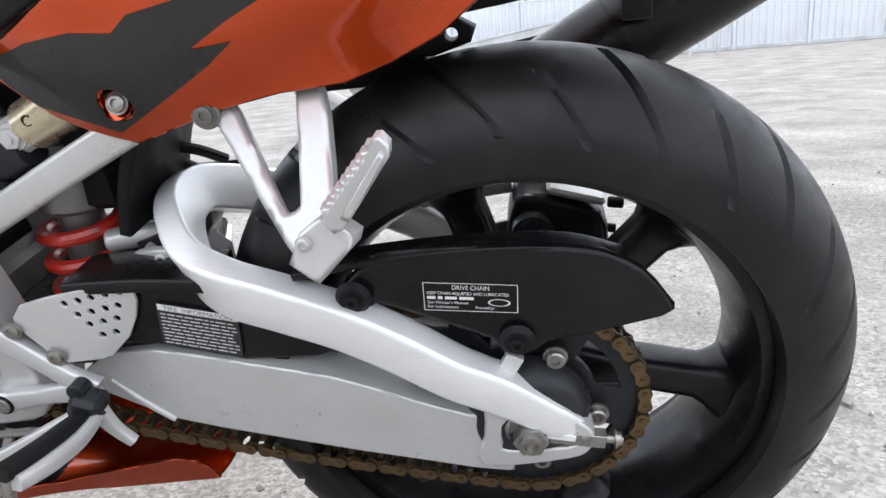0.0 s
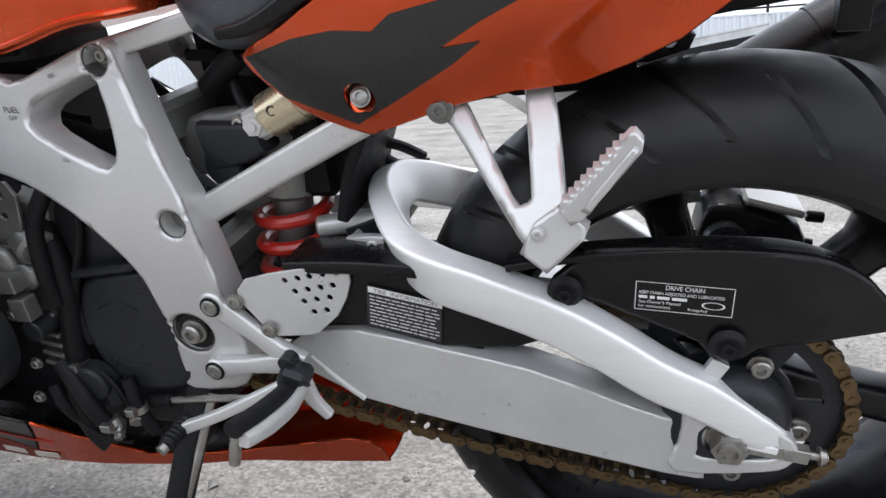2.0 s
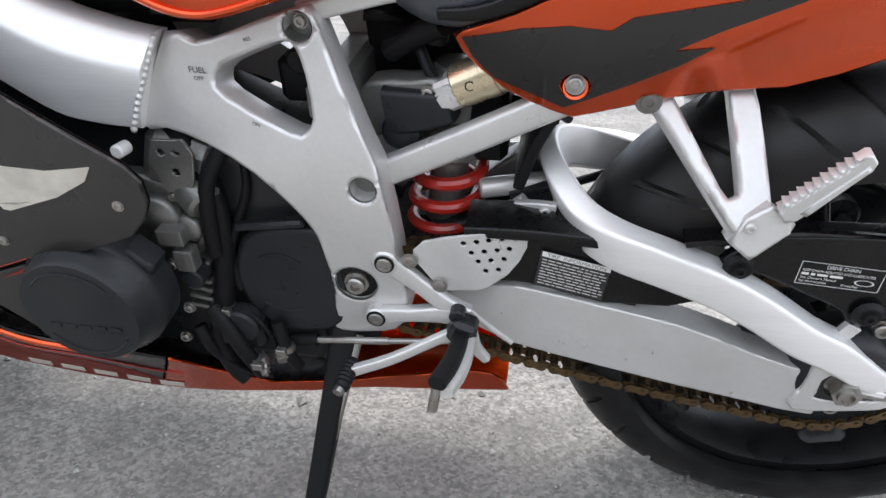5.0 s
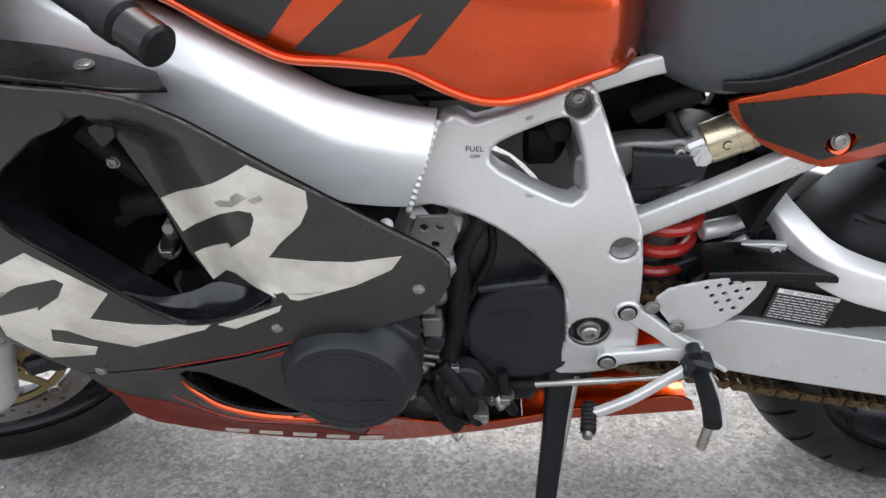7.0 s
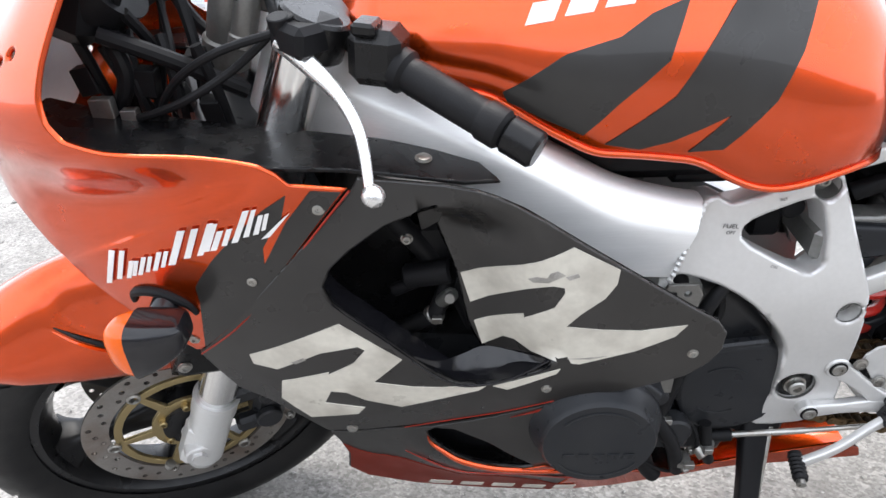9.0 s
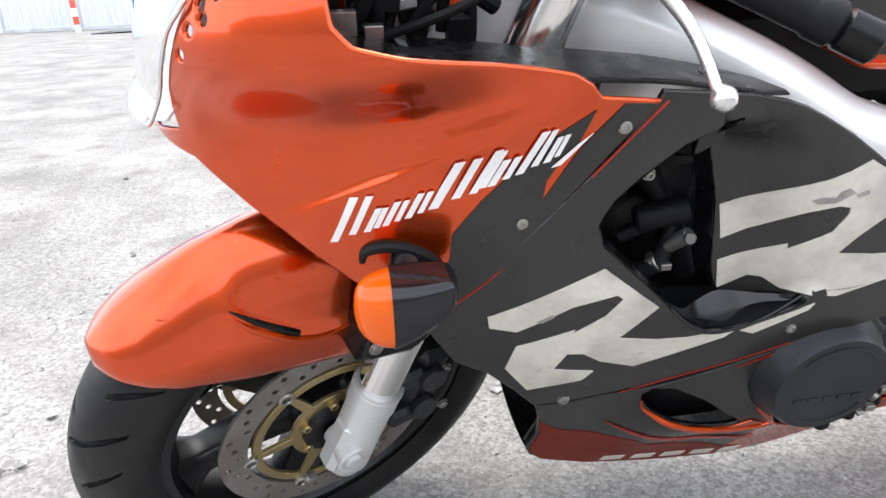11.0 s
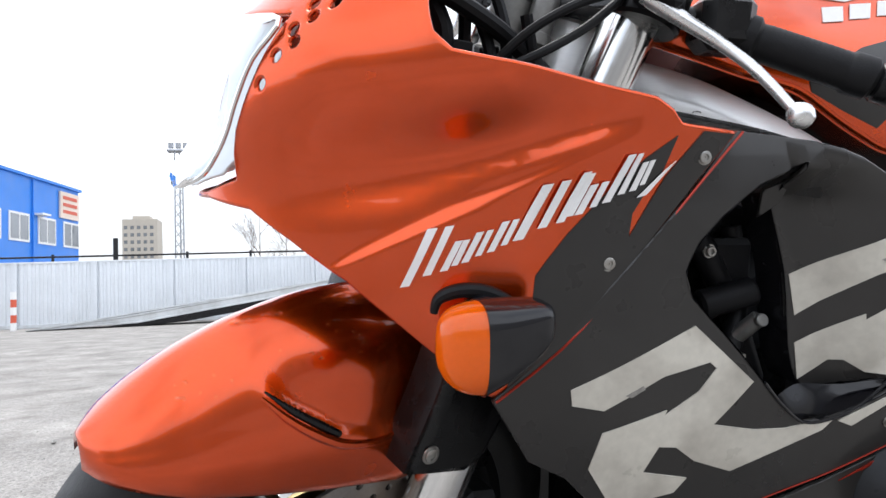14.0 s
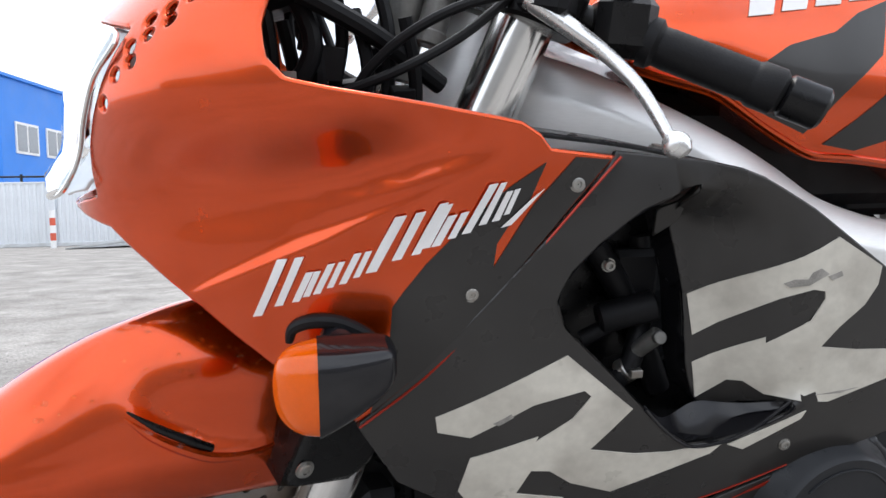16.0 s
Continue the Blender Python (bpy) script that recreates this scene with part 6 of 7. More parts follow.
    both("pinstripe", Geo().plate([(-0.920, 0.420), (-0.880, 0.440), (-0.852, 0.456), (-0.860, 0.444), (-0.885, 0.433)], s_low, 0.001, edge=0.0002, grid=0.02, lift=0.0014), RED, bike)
    for k in range(5):
        u, v, w = -1.030 + 0.046 * k, 0.204 - 0.0075 * k, 0.032
        both("cowl_mark", Geo().plate([(u, v), (u + w, v - 0.005), (u + w + 0.004, v + 0.007), (u + 0.004, v + 0.012)], s_low, 0.001, edge=0.0002, grid=0.05, lift=0.0026), WHITE, bike)
    both("screw", Geo().bolt(np.array(s_side(-1.116, 0.391)), r=0.0058, h=0.004), STEEL, bike)
    both("cowl_liner", Geo().plate(cowl_near, s_low, 0.001, [cut], edge=0.0005, grid=0.03, lift=-0.006), PLASTIC, bike, "", 60)
    both("fairing_liner", Geo().plate(side_out, s_side, 0.001, [intake], edge=0.0005, grid=0.04, lift=-0.006), PLASTIC, bike, "", 60)
    EDGE_X, EDGE_Z = (-1.14, -1.118, -1.05, -0.95, -0.85, -0.75, -0.643, -0.50, -0.362), (0.250, 0.231, 0.200, 0.178, 0.165, 0.151, 0.141, 0.154, 0.173)
    for inner in (0, 1):
        rows = []
        for u in np.linspace(-1.132 + 0.004 * inner, -0.61, 36):
            z = float(np.interp(u, EDGE_X, EDGE_Z)) + 0.004 * inner + 0.0005
            w = -s_low(u, z)[1] - 0.002
            rows.append([(u, w * k, z - 0.030 * (1 - k * k) * min(1.0, (-0.30 - u) / 0.5)) for k in np.linspace(-1, 1, 21)])
        part("belly_pan" if not inner else "belly_liner", Geo().rings(rows if inner else [r[::-1] for r in rows], closed=False), PLASTIC if inner else GREY, bike, "", 60)
    rows = []
    for u in np.linspace(-0.609, -0.366, 14):
        z = float(np.interp(u, EDGE_X, EDGE_Z)) + 0.002
        w = -s_low(u, z)[1] - 0.002
        rows.append([(u, w * k, z - 0.012 * (1 - k * k)) for k in np.linspace(-1, 1, 11)])
    part("belly_trough", Geo().rings(rows, closed=False).rings([[(x, y, z - 0.003) for x, y, z in r[::-1]] for r in rows], closed=False), ORANGE, bike, "", 60)
    # inner wall of the front opening
    both("cowl_inner_wall", Geo().plate([(-1.24, 0.47), (-1.205, 0.455), (-1.15, 0.385), (-1.13, 0.345), (-1.125, 0.31), (-1.138, 0.262), (-1.118, 0.230), (-1.10, 0.235), (-1.09, 0.33), (-1.12, 0.40), (-1.18, 0.47)], lambda u, v: (u, s_low(u, v)[1] + 0.006 + 0.4 * max(0, u + 1.16), v), 0.004, edge=0.001, grid=0.03), GREY, bike)

    # nose
    nose = [(0.092, 0.752), (0.072, 0.7545), (0.040, 0.758), (0.031, 0.769), (0.016, 0.778), (-0.038, 0.789), (-0.102, 0.801), (-0.129, 0.807), (-0.143, 0.820), (-0.152, 0.841), (-0.157, 0.868), (-0.159, 0.895), (-0.162, 0.965), (-0.30, 0.972), (-0.43, 0.972), (-0.43, 0.850), (-0.34, 0.846), (-0.264, 0.838), (-0.280, 0.803), (-0.294, 0.772), (-0.303, 0.749), (-0.305, 0.730), (-0.301, 0.708), (-0.36, 0.697), (-0.43, 0.694), (-0.43, 0.688), (-0.357, 0.690), (-0.283, 0.683), (-0.239, 0.659), (-0.192, 0.629), (-0.152, 0.594), (-0.114, 0.558), (-0.084, 0.529), (-0.040, 0.578), (-0.003, 0.631), (0.046, 0.692)]
    holes = [circle2(u, v, 0.0048, 12) for u, v in ((-0.275, 0.784), (-0.263, 0.805), (-0.248, 0.815), (-0.253, 0.825), (-0.239, 0.834), (-0.245, 0.844), (-0.225, 0.844), (-0.231, 0.852), (-0.217, 0.861), (-0.203, 0.870))]
    crest = [(u, 0.749 + 0.543 * u + o) for u in np.linspace(-0.23, 0.0, 70) for o in (-0.014, -0.009, -0.006, -0.003, -0.001, 0.001, 0.003, 0.006, 0.009, 0.014)]
    both("nose_fairing", Geo().plate(nose, s_up, 0.004, holes, edge=0.0025, grid=0.010, guides=crest), ORANGE, bike, "glossy orange nose fairing with a sharp crease and small holes", 60)
    grey = [(-0.066, 0.595), (-0.063, 0.613), (-0.062, 0.636), (-0.055, 0.649), (-0.042, 0.670), (-0.019, 0.700), (-0.004, 0.717), (0.010, 0.730), (0.036, 0.748), (0.025, 0.716), (0.010, 0.698), (0.002, 0.685), (0.000, 0.666), (0.015, 0.691), (0.030, 0.716), (0.059, 0.752), (0.087, 0.750), (0.044, 0.693), (-0.005, 0.633), (-0.041, 0.581), (-0.075, 0.541)]
    both("grey_graphic", Geo().plate(grey, s_up, 0.0015, edge=0.0003, grid=0.012, lift=0.0012), GREY, bike, "", 60)
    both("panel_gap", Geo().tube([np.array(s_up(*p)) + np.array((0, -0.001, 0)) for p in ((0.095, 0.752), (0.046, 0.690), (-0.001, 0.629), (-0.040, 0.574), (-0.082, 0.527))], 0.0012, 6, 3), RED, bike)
    for u, v in ((0.063, 0.731), (-0.013, 0.645), (-0.083, 0.553)):
        both("screw", Geo().bolt(np.array(s_up(u, v)), r=0.0052, h=0.003), STEEL, bike)
    # slanted maker's mark: plain strokes in its colour
    steps = ((0.026, 0.046, 0.24), (0.012, 0.024, 0.40), (0.015, 0.024, 0.30), (0.015, 0.024, 0.30), (0.027, 0.044, 0.24), (0.010, 0.040, 0.50), (0.017, 0.024, 0.30), (0.017, 0.038, 0.30), (0.014, 0.023, 0.34))
    u = -0.150
    for wide, tall, stem in steps:
        v = 0.6255 + 0.52 * (u + 0.150)
        slant = 0.40 * tall
        g = Geo()
        for du_, dv_, run, rise, w in ((0.10, 0.0, 1.0, 1.0, stem * 1.15), (0.62, 0.06, 0.8, 0.85, stem)):
            a = np.array((u + du_ * wide + dv_ * slant, v + dv_ * tall + 0.5 * du_ * wide))
            e = a + np.array((slant * run, tall * rise))
            h = w * wide / 2
            g.plate([(a[0] - h * (w < 1), a[1]), (a[0] + h * (1 + (w == 1)) * 0.8, a[1] + 0.4 * h), (e[0] + h * (1 + (w == 1)) * 0.8, e[1] + 0.4 * h), (e[0] - h * (w < 1), e[1])], s_up, 0.001, edge=0.0002, grid=0.006, lift=0.0034)
        both("maker_mark", g, BRIGHT, bike)
        u += wide + 0.0012
    both("maker_mark", Geo().plate([(0.004, 0.6985), (0.012, 0.7005), (0.036, 0.7285), (0.026, 0.720)], s_up, 0.001, edge=0.0002, grid=0.006, lift=0.0034), BRIGHT, bike)
    lens = [(-0.43, 0.846), (-0.34, 0.842), (-0.268, 0.833), (-0.284, 0.803), (-0.298, 0.772), (-0.307, 0.749), (-0.309, 0.730), (-0.306, 0.712), (-0.36, 0.701), (-0.43, 0.698)]
    def s_lamp(u, v):
        x, y, z = s_up(u, v)
        return (x - 0.020 * math.exp(-(((v - 0.709) / 0.020) ** 2)), y, z)

    lamp = both("headlamp_lens", Geo().plate(lens, s_lamp, 0.004, edge=0.002, grid=0.012, lift=0.006), GLASS, bike, "clear glass headlamp lens", 60)
    both("headlamp_reflector", Geo().plate([(u if u < -0.4 else u - 0.004, v) for u, v in lens], lambda u, v: tuple(np.array(s_lamp(u, v)) * np.array((1, 0.95, 1)) + np.array((0.010 + 0.012 * math.sin((v - 0.70) / 0.145 * math.pi), 0, 0))), 0.003, edge=0.001, grid=0.02), REFLECT, bike, "", 60)
    both("headlamp_rim", Geo().tube([np.array(s_lamp(*p)) + np.array((-0.003, -0.003, 0)) for p in lens[1:-1]], 0.0022, 8, 4), CHROME, bike)

    # indicators
    for side_sign in (-1,):
        st = [(-1.345, 0.594, 0.003, 0.006), (-1.342, 0.594, 0.012, 0.018), (-1.334, 0.593, 0.021, 0.027), (-1.322, 0.592, 0.028, 0.032), (-1.308, 0.592, 0.031, 0.034), (-1.290, 0.596, 0.031, 0.030), (-1.268, 0.602, 0.028, 0.024), (-1.250, 0.608, 0.023, 0.017), (-1.243, 0.610, 0.014, 0.010)]

        def egg(rows, sq=0.72):
            out = []
            for x, z, a, h in rows:
                out.append([(-1.294 + 0.85 * (x + 1.294), -0.230 + 0.9 * a * math.copysign(abs(math.cos(t)) ** sq, math.cos(t)), z + h * math.copysign(abs(math.sin(t)) ** sq, math.sin(t))) for t in np.linspace(0, 2 * math.pi, 28, endpoint=False)])
            R = np.array(out)
            fine = np.array([curve(R[:, k], 4) for k in range(28)]).transpose(1, 0, 2)
            return Geo().rings([list(map(tuple, r)) for r in fine])

        body = egg(st[4:], 0.55).cyl((-1.290, -0.205, 0.600), (-1.285, -0.165, 0.618), 0.016, 20)
        ind = both("indicator", body, GLOSSBLACK, bike, "black indicator with an amber lens", 50)
        both("indicator_lens", egg(st[:5]), AMBER, bike, "ribbed amber indicator lens", 50)
        arch = [np.array(s_up(*p)) + np.array((0, -0.0015, 0)) for p in ((-0.128, 0.606), (-0.126, 0.616), (-0.119, 0.622), (-0.108, 0.625), (-0.095, 0.624), (-0.083, 0.618), (-0.073, 0.609), (-0.069, 0.598))]
        both("indicator_boot", Geo().tube(arch, (0.003, 0.0055, 0.006, 0.0055, 0.003), 10, 3), RUBBER, bike)


def build_tank_seat_tail():
    rings = []
    for u in np.linspace(-1.10, -0.5125, 70):
        lo, hi = table(u, TANK_X, TANK_B, 0.012), table(u, TANK_X, TANK_T, 0.012)
        halfr = []
        for k in range(26):
            h = math.sin(math.pi / 2 * k / 25) ** 0.85
            halfr.append(s_tank(u, lo + (hi - lo) * h))
        bottom = [(u, y * f, lo + dz) for (x, y, z), f, dz in ((halfr[0], 0.985, -0.004), (halfr[0], 0.93, -0.003))]
        left = bottom[::-1] + halfr
        rings.append(left + [(x, -y, z) for x, y, z in left[::-1]])
    part("fuel_tank", Geo().rings(rings), ORANGE, bike, "glossy orange fuel tank with dark grey flame stripes", 50)
    lip = []
    for u in np.linspace(-1.09, -0.522, 44):
        x, y, z = s_tank(u, table(u, TANK_X, TANK_B, 0.012))
        lip.append((x, y * 1.01, z + 0.001))
    both("tank_seam", Geo().tube(lip, 0.0035, 8, 2), ORANGE, bike)
    for shape in (
        [(-0.932, 0.806), (-0.873, 0.841), (-0.823, 0.854), (-0.795, 0.872), (-0.760, 0.885), (-0.777, 0.834), (-0.821, 0.796), (-0.852, 0.762), (-0.890, 0.778), (-0.927, 0.796)],
        [(-0.830, 0.752), (-0.769, 0.802), (-0.739, 0.848), (-0.714, 0.884), (-0.635, 0.880), (-0.648, 0.834), (-0.670, 0.792), (-0.713, 0.745), (-0.747, 0.742), (-0.712, 0.782), (-0.765, 0.755), (-0.795, 0.746)],
    ):
        both("grey_graphic", Geo().plate(shape, s_tank, 0.0012, edge=0.0003, grid=0.02, lift=0.0014), GREY, bike, "", 60)
    for k in range(5):
        u, v = -0.906 + 0.037 * k, 0.862 + 0.0060 * k
        both("maker_mark", Geo().plate([(u - 0.006, v + 0.003), (u + 0.021, v + 0.006), (u + 0.029, v + 0.023), (u + 0.002, v + 0.020)], s_tank, 0.001, edge=0.0002, grid=0.02, lift=0.0014), BRIGHT, bike)
    for k in range(6):
        both("wing_mark", Geo().plate([(-0.912 + 0.010 * k, 0.893 + 0.0042 * k), (-0.872 + 0.006 * k, 0.8905 + 0.0058 * k), (-0.812 + 0.006 * k, 0.907 + 0.0056 * k), (-0.808 + 0.006 * k, 0.9105 + 0.0056 * k), (-0.868 + 0.006 * k, 0.8965 + 0.0055 * k)], s_tank, 0.001, edge=0.0002, grid=0.02, lift=0.0014), BRIGHT, bike)
    part("airbox", Geo().box((-0.83, 0, 0.735), (0.34, 0.15, 0.12), bevel=0.02).box((-0.70, 0, 0.69), (0.08, 0.12, 0.05), bevel=0.01), MATTE, bike)

    # seat
    SX = (-0.520, -0.512, -0.50, -0.48, -0.45, -0.42, -0.385, -0.30, -0.22, -0.10, 0.02, 0.12)
    SB = (0.730, 0.706, 0.692, 0.679, 0.668, 0.667, 0.680, 0.731, 0.775, 0.83, 0.86, 0.88)
    ST = (0.835, 0.855, 0.858, 0.852, 0.842, 0.836, 0.832, 0.838, 0.86, 0.885, 0.90, 0.91)
    SW = (0.012, 0.026, 0.040, 0.062, 0.080, 0.088, 0.094, 0.097, 0.096, 0.094, 0.09, 0.08)
    rings = []
    for u in np.linspace(-0.520, 0.12, 70):
        lo, hi, w = table(u, SX, SB, 0.005), table(u, SX, ST, 0.005), table(u, SX, SW, 0.005)
        halfr = []
        for k in range(22):
            a = -math.pi / 2 + math.pi * k / 21
            halfr.append((u, -w * abs(math.cos(a)) ** 0.35, (lo + hi) / 2 + (hi - lo) / 2 * math.copysign(abs(math.sin(a)) ** (0.45 if a < 0 else 0.7), math.sin(a))))
        rings.append(halfr + [(x, -y, z) for x, y, z in halfr[-2:0:-1]])
    part("seat", Geo().rings(rings), SEATM, bike, "dark grey vinyl rider seat", 50)
    band = Geo().bar([(-0.435, -0.078, 0.688), (-0.385, -0.092, 0.697), (-0.30, -0.097, 0.738), (-0.22, -0.097, 0.782), (-0.10, -0.093, 0.828)], 0.014, (0.010, 0.016, 0.020, 0.020), smooth=5)
    both("seat_base", band, PLASTIC, bike)

    # tail
    out = [(-0.422, 0.671), (-0.414, 0.655), (-0.400, 0.640), (-0.376, 0.620), (-0.343, 0.604), (-0.307, 0.593), (-0.265, 0.606), (-0.226, 0.618), (-0.174, 0.627), (-0.123, 0.630), (-0.083, 0.643), (-0.045, 0.660), (-0.010, 0.686), (0.015, 0.713), (0.045, 0.752), (0.12, 0.82), (0.22, 0.88), (0.26, 0.92), (0.12, 0.885), (0.0, 0.855), (-0.10, 0.825), (-0.214, 0.778), (-0.303, 0.729), (-0.365, 0.698), (-0.410, 0.678)]
    both("tail_fairing", Geo().plate(out, s_tail, 0.004, [circle2(-0.307, 0.632, 0.0125, 20)], edge=0.003, grid=0.013), ORANGE, bike, "glossy orange tail fairing with a dark grey flame", 60)
    dark = [(-0.412, 0.671), (-0.357, 0.686), (-0.316, 0.691), (-0.282, 0.688), (-0.265, 0.700), (-0.215, 0.709), (-0.171, 0.717), (-0.113, 0.729), (-0.137, 0.714), (-0.194, 0.689), (-0.228, 0.671), (-0.195, 0.674), (-0.220, 0.657), (-0.257, 0.637), (-0.316, 0.606), (-0.341, 0.617), (-0.383, 0.632), (-0.402, 0.652)]
    both("grey_graphic", Geo().plate(dark, s_tail, 0.0012, [circle2(-0.307, 0.632, 0.0145, 20)], edge=0.0003, grid=0.02, lift=0.0013), GREY, bike, "", 60)
    both("grey_graphic", Geo().plate([(-0.061, 0.742), (-0.040, 0.765), (0.060, 0.80), (0.045, 0.772), (0.030, 0.748), (0.014, 0.734), (-0.022, 0.738)], s_tail, 0.0012, edge=0.0003, grid=0.02, lift=0.0013), GREY, bike, "", 60)
    hub_x, y, hub_z = s_tail(-0.307, 0.632)
    both("recess", Geo().lathe([(0.0125, 0.0015), (0.0115, 0.006), (0.0005, 0.007)], (hub_x, y, hub_z), (0.05, 1, -0.6), 24), ORANGE, bike)
    both("screw", Geo().bolt((hub_x, y + 0.003, hub_z), (0.05, -1, 0.4), 0.0075, 0.005), STEEL, bike, "bright screw in the tail fairing")
    part("undertray", Geo().plate([(-0.30, -0.04), (-0.20, -0.05), (-0.05, -0.055), (0.10, -0.055), (0.24, -0.04), (0.24, 0.04), (0.10, 0.055), (-0.05, 0.055), (-0.20, 0.05), (-0.30, 0.04)], lambda u, v: (u, v, 0.645 + 0.28 * (u + 0.3)), 0.006, edge=0.002, grid=0.06, out=(0, 0, 1)), MATTE, bike)
    under = Geo().plate([(-0.12, 0.622), (-0.07, 0.618), (-0.035, 0.628), (-0.03, 0.640), (-0.05, 0.652), (0.05, 0.664), (0.14, 0.690), (0.14, 0.705), (0.03, 0.685), (-0.08, 0.662), (-0.14, 0.645)], flat(0.03), 0.02, [circle2(-0.052, 0.636, 0.006, 14)], edge=0.003, grid=0.05)
    part("rear_hugger", under, MATTE, bike)
    part("rear_hugger", Geo().plate([(-0.24, 0.605), (-0.20, 0.588), (-0.13, 0.590), (-0.08, 0.605), (-0.08, 0.625), (-0.16, 0.622), (-0.23, 0.620)], flat(0.05), 0.02, edge=0.003, grid=0.05), MATTE, bike)
    # silencer on the far side
    s = Geo()
    a, c = np.array((-0.06, 0.185, 0.49)), np.array((0.36, 0.215, 0.72))
    d = unit(c - a)
    L = np.linalg.norm(c - a)
    s.lathe([(0.024, -0.05), (0.028, 0.0), (0.049, 0.05), (0.051, 0.06), (0.051, L - 0.03), (0.048, L - 0.01), (0.030, L), (0.022, L - 0.02)], a, d, 36)
    part("silencer", s, PLASTIC, bike, "matt black exhaust silencer", 50)
    part("silencer_strap", Geo().lathe([(0.0525, 0.20), (0.0525, 0.225)], a, d, 36).box(a + d * 0.21 + np.array((0, -0.055, 0.05)), (0.03, 0.02, 0.05)), PLASTIC, bike)


def build_footrests():
    # passenger hanger: two arms that meet at the hinge block
    def s_hang(u, v):
        return (u, -0.070 - 1.05 * (0.615 - v), v)

    ends = [(-0.251, 0.622), (-0.24, 0.628), (-0.226, 0.621), (-0.216, 0.61), (-0.176, 0.556), (-0.167, 0.551), (-0.162, 0.554), (-0.162, 0.561), (-0.172, 0.621), (-0.178, 0.636), (-0.180, 0.655), (-0.157, 0.655), (-0.152, 0.631), (-0.144, 0.611), (-0.134, 0.558), (-0.134, 0.541), (-0.147, 0.526), (-0.161, 0.527), (-0.172, 0.535), (-0.206, 0.572), (-0.236, 0.605), (-0.249, 0.612)]
    both("passenger_footrest_hanger", Geo().plate(ends, s_hang, 0.016, edge=0.005, grid=0.012, smooth=2), ALU, bike, "forked cast aluminium passenger footrest hanger", 60)
    both("bolt", Geo().cyl((-0.243, -0.062, 0.6115), (-0.243, -0.080, 0.6115), 0.0125, 22, bevel=0.001).bolt((-0.243, -0.080, 0.6115), r=0.0075, h=0.004), CAST, bike)
    block = Geo().plate([(-0.157, 0.541), (-0.138, 0.554), (-0.115, 0.538), (-0.118, 0.529), (-0.147, 0.502), (-0.168, 0.518)], lambda u, v: (u, -0.164 - 0.25 * (0.52 - v), v), 0.030, edge=0.004, grid=0.02)
    block.bolt((-0.153, -0.162, 0.5345), r=0.005, h=0.004)
    both("footrest_knuckle", block, ALU, bike, "", 60)
    teeth = []
    for k in range(10):
        f = k / 10
        for du_, dv_ in ((0.0, 0.0), (-0.0018, 0.0045), (0.0012, 0.0046)):
            teeth.append((-0.132 + 0.045 * f + du_, 0.559 + 0.051 * f + dv_))
    shape = [(-0.136, 0.556)] + teeth + [(-0.086, 0.6145), (-0.082, 0.6145), (-0.077, 0.608), (-0.078, 0.600), (-0.119, 0.546), (-0.128, 0.542)]
    rest = Geo().plate(shape, lambda u, v: (u, -0.166 - 0.10 * (v - 0.54), v), 0.013, edge=0.0022, grid=0.02)
    rest.plate([(-0.120, 0.556), (-0.083, 0.606), (-0.080, 0.603), (-0.114, 0.553)], lambda u, v: (u, -0.1685 - 0.10 * (v - 0.54), v), 0.004, edge=0.0012, grid=0.02)
    both("passenger_footrest", rest, ALU, bike, "folded-up bare metal passenger footrest with teeth", 50)
    # rider's heel plate
    holes = [circle2(u, v, 0.0034, 10) for u, v in ((-0.410, 0.457), (-0.395, 0.460), (-0.381, 0.463), (-0.366, 0.466), (-0.351, 0.469), (-0.401, 0.445), (-0.386, 0.448), (-0.371, 0.451), (-0.357, 0.454), (-0.393, 0.434), (-0.378, 0.437), (-0.363, 0.440), (-0.384, 0.422), (-0.369, 0.425))]
    def s_heel(u, v):
        k = min(max((u + 0.45) / 0.11, 0.0), 1.0)
        return (u - 0.009 * k, -0.110 + 0.009 * k, v - 0.007 * k)

    plate = Geo().plate([(-0.468, 0.443), (-0.456, 0.456), (-0.43, 0.463), (-0.347, 0.480), (-0.337, 0.477), (-0.337, 0.458), (-0.344, 0.440), (-0.358, 0.419), (-0.384, 0.397), (-0.394, 0.394), (-0.433, 0.390), (-0.448, 0.403), (-0.469, 0.433)], s_heel, 0.003, holes, edge=0.001, grid=0.03)
    both("heel_plate", plate, SILVER, bike, "silver heel plate with round holes")
    for u, v in ((-0.472, 0.431), (-0.440, 0.399)):
        both("screw", Geo().bolt((u, -0.112, v), r=0.0075, h=0.004), STEEL, bike)
    brk = Geo().bar([(-0.500, -0.108, 0.426), (-0.462, -0.109, 0.396), (-0.435, -0.111, 0.374), (-0.412, -0.112, 0.358)], 0.014, (0.027, 0.020, 0.022, 0.030), smooth=4)
    brk.bar([(-0.516, -0.110, 0.346), (-0.475, -0.111, 0.353), (-0.440, -0.112, 0.358), (-0.412, -0.112, 0.358)], 0.014, (0.024, 0.018, 0.022, 0.030), smooth=4)
    brk.cyl((-0.500, -0.098, 0.426), (-0.500, -0.116, 0.426), 0.0155, 24, bevel=0.002).cyl((-0.516, -0.100, 0.346), (-0.516, -0.118, 0.346), 0.0135, 24, bevel=0.002)
    both("footrest_bracket", brk, ALU, bike, "forked aluminium footrest bracket")
    for at in ((-0.500, -0.1165, 0.426), (-0.516, -0.1185, 0.346)):
        both("bolt_seat", Geo().lathe([(0.0115, 0.0), (0.0112, 0.0008), (0.0005, 0.0006)], at, (0, -1, 0), 24), MATTE, bike)
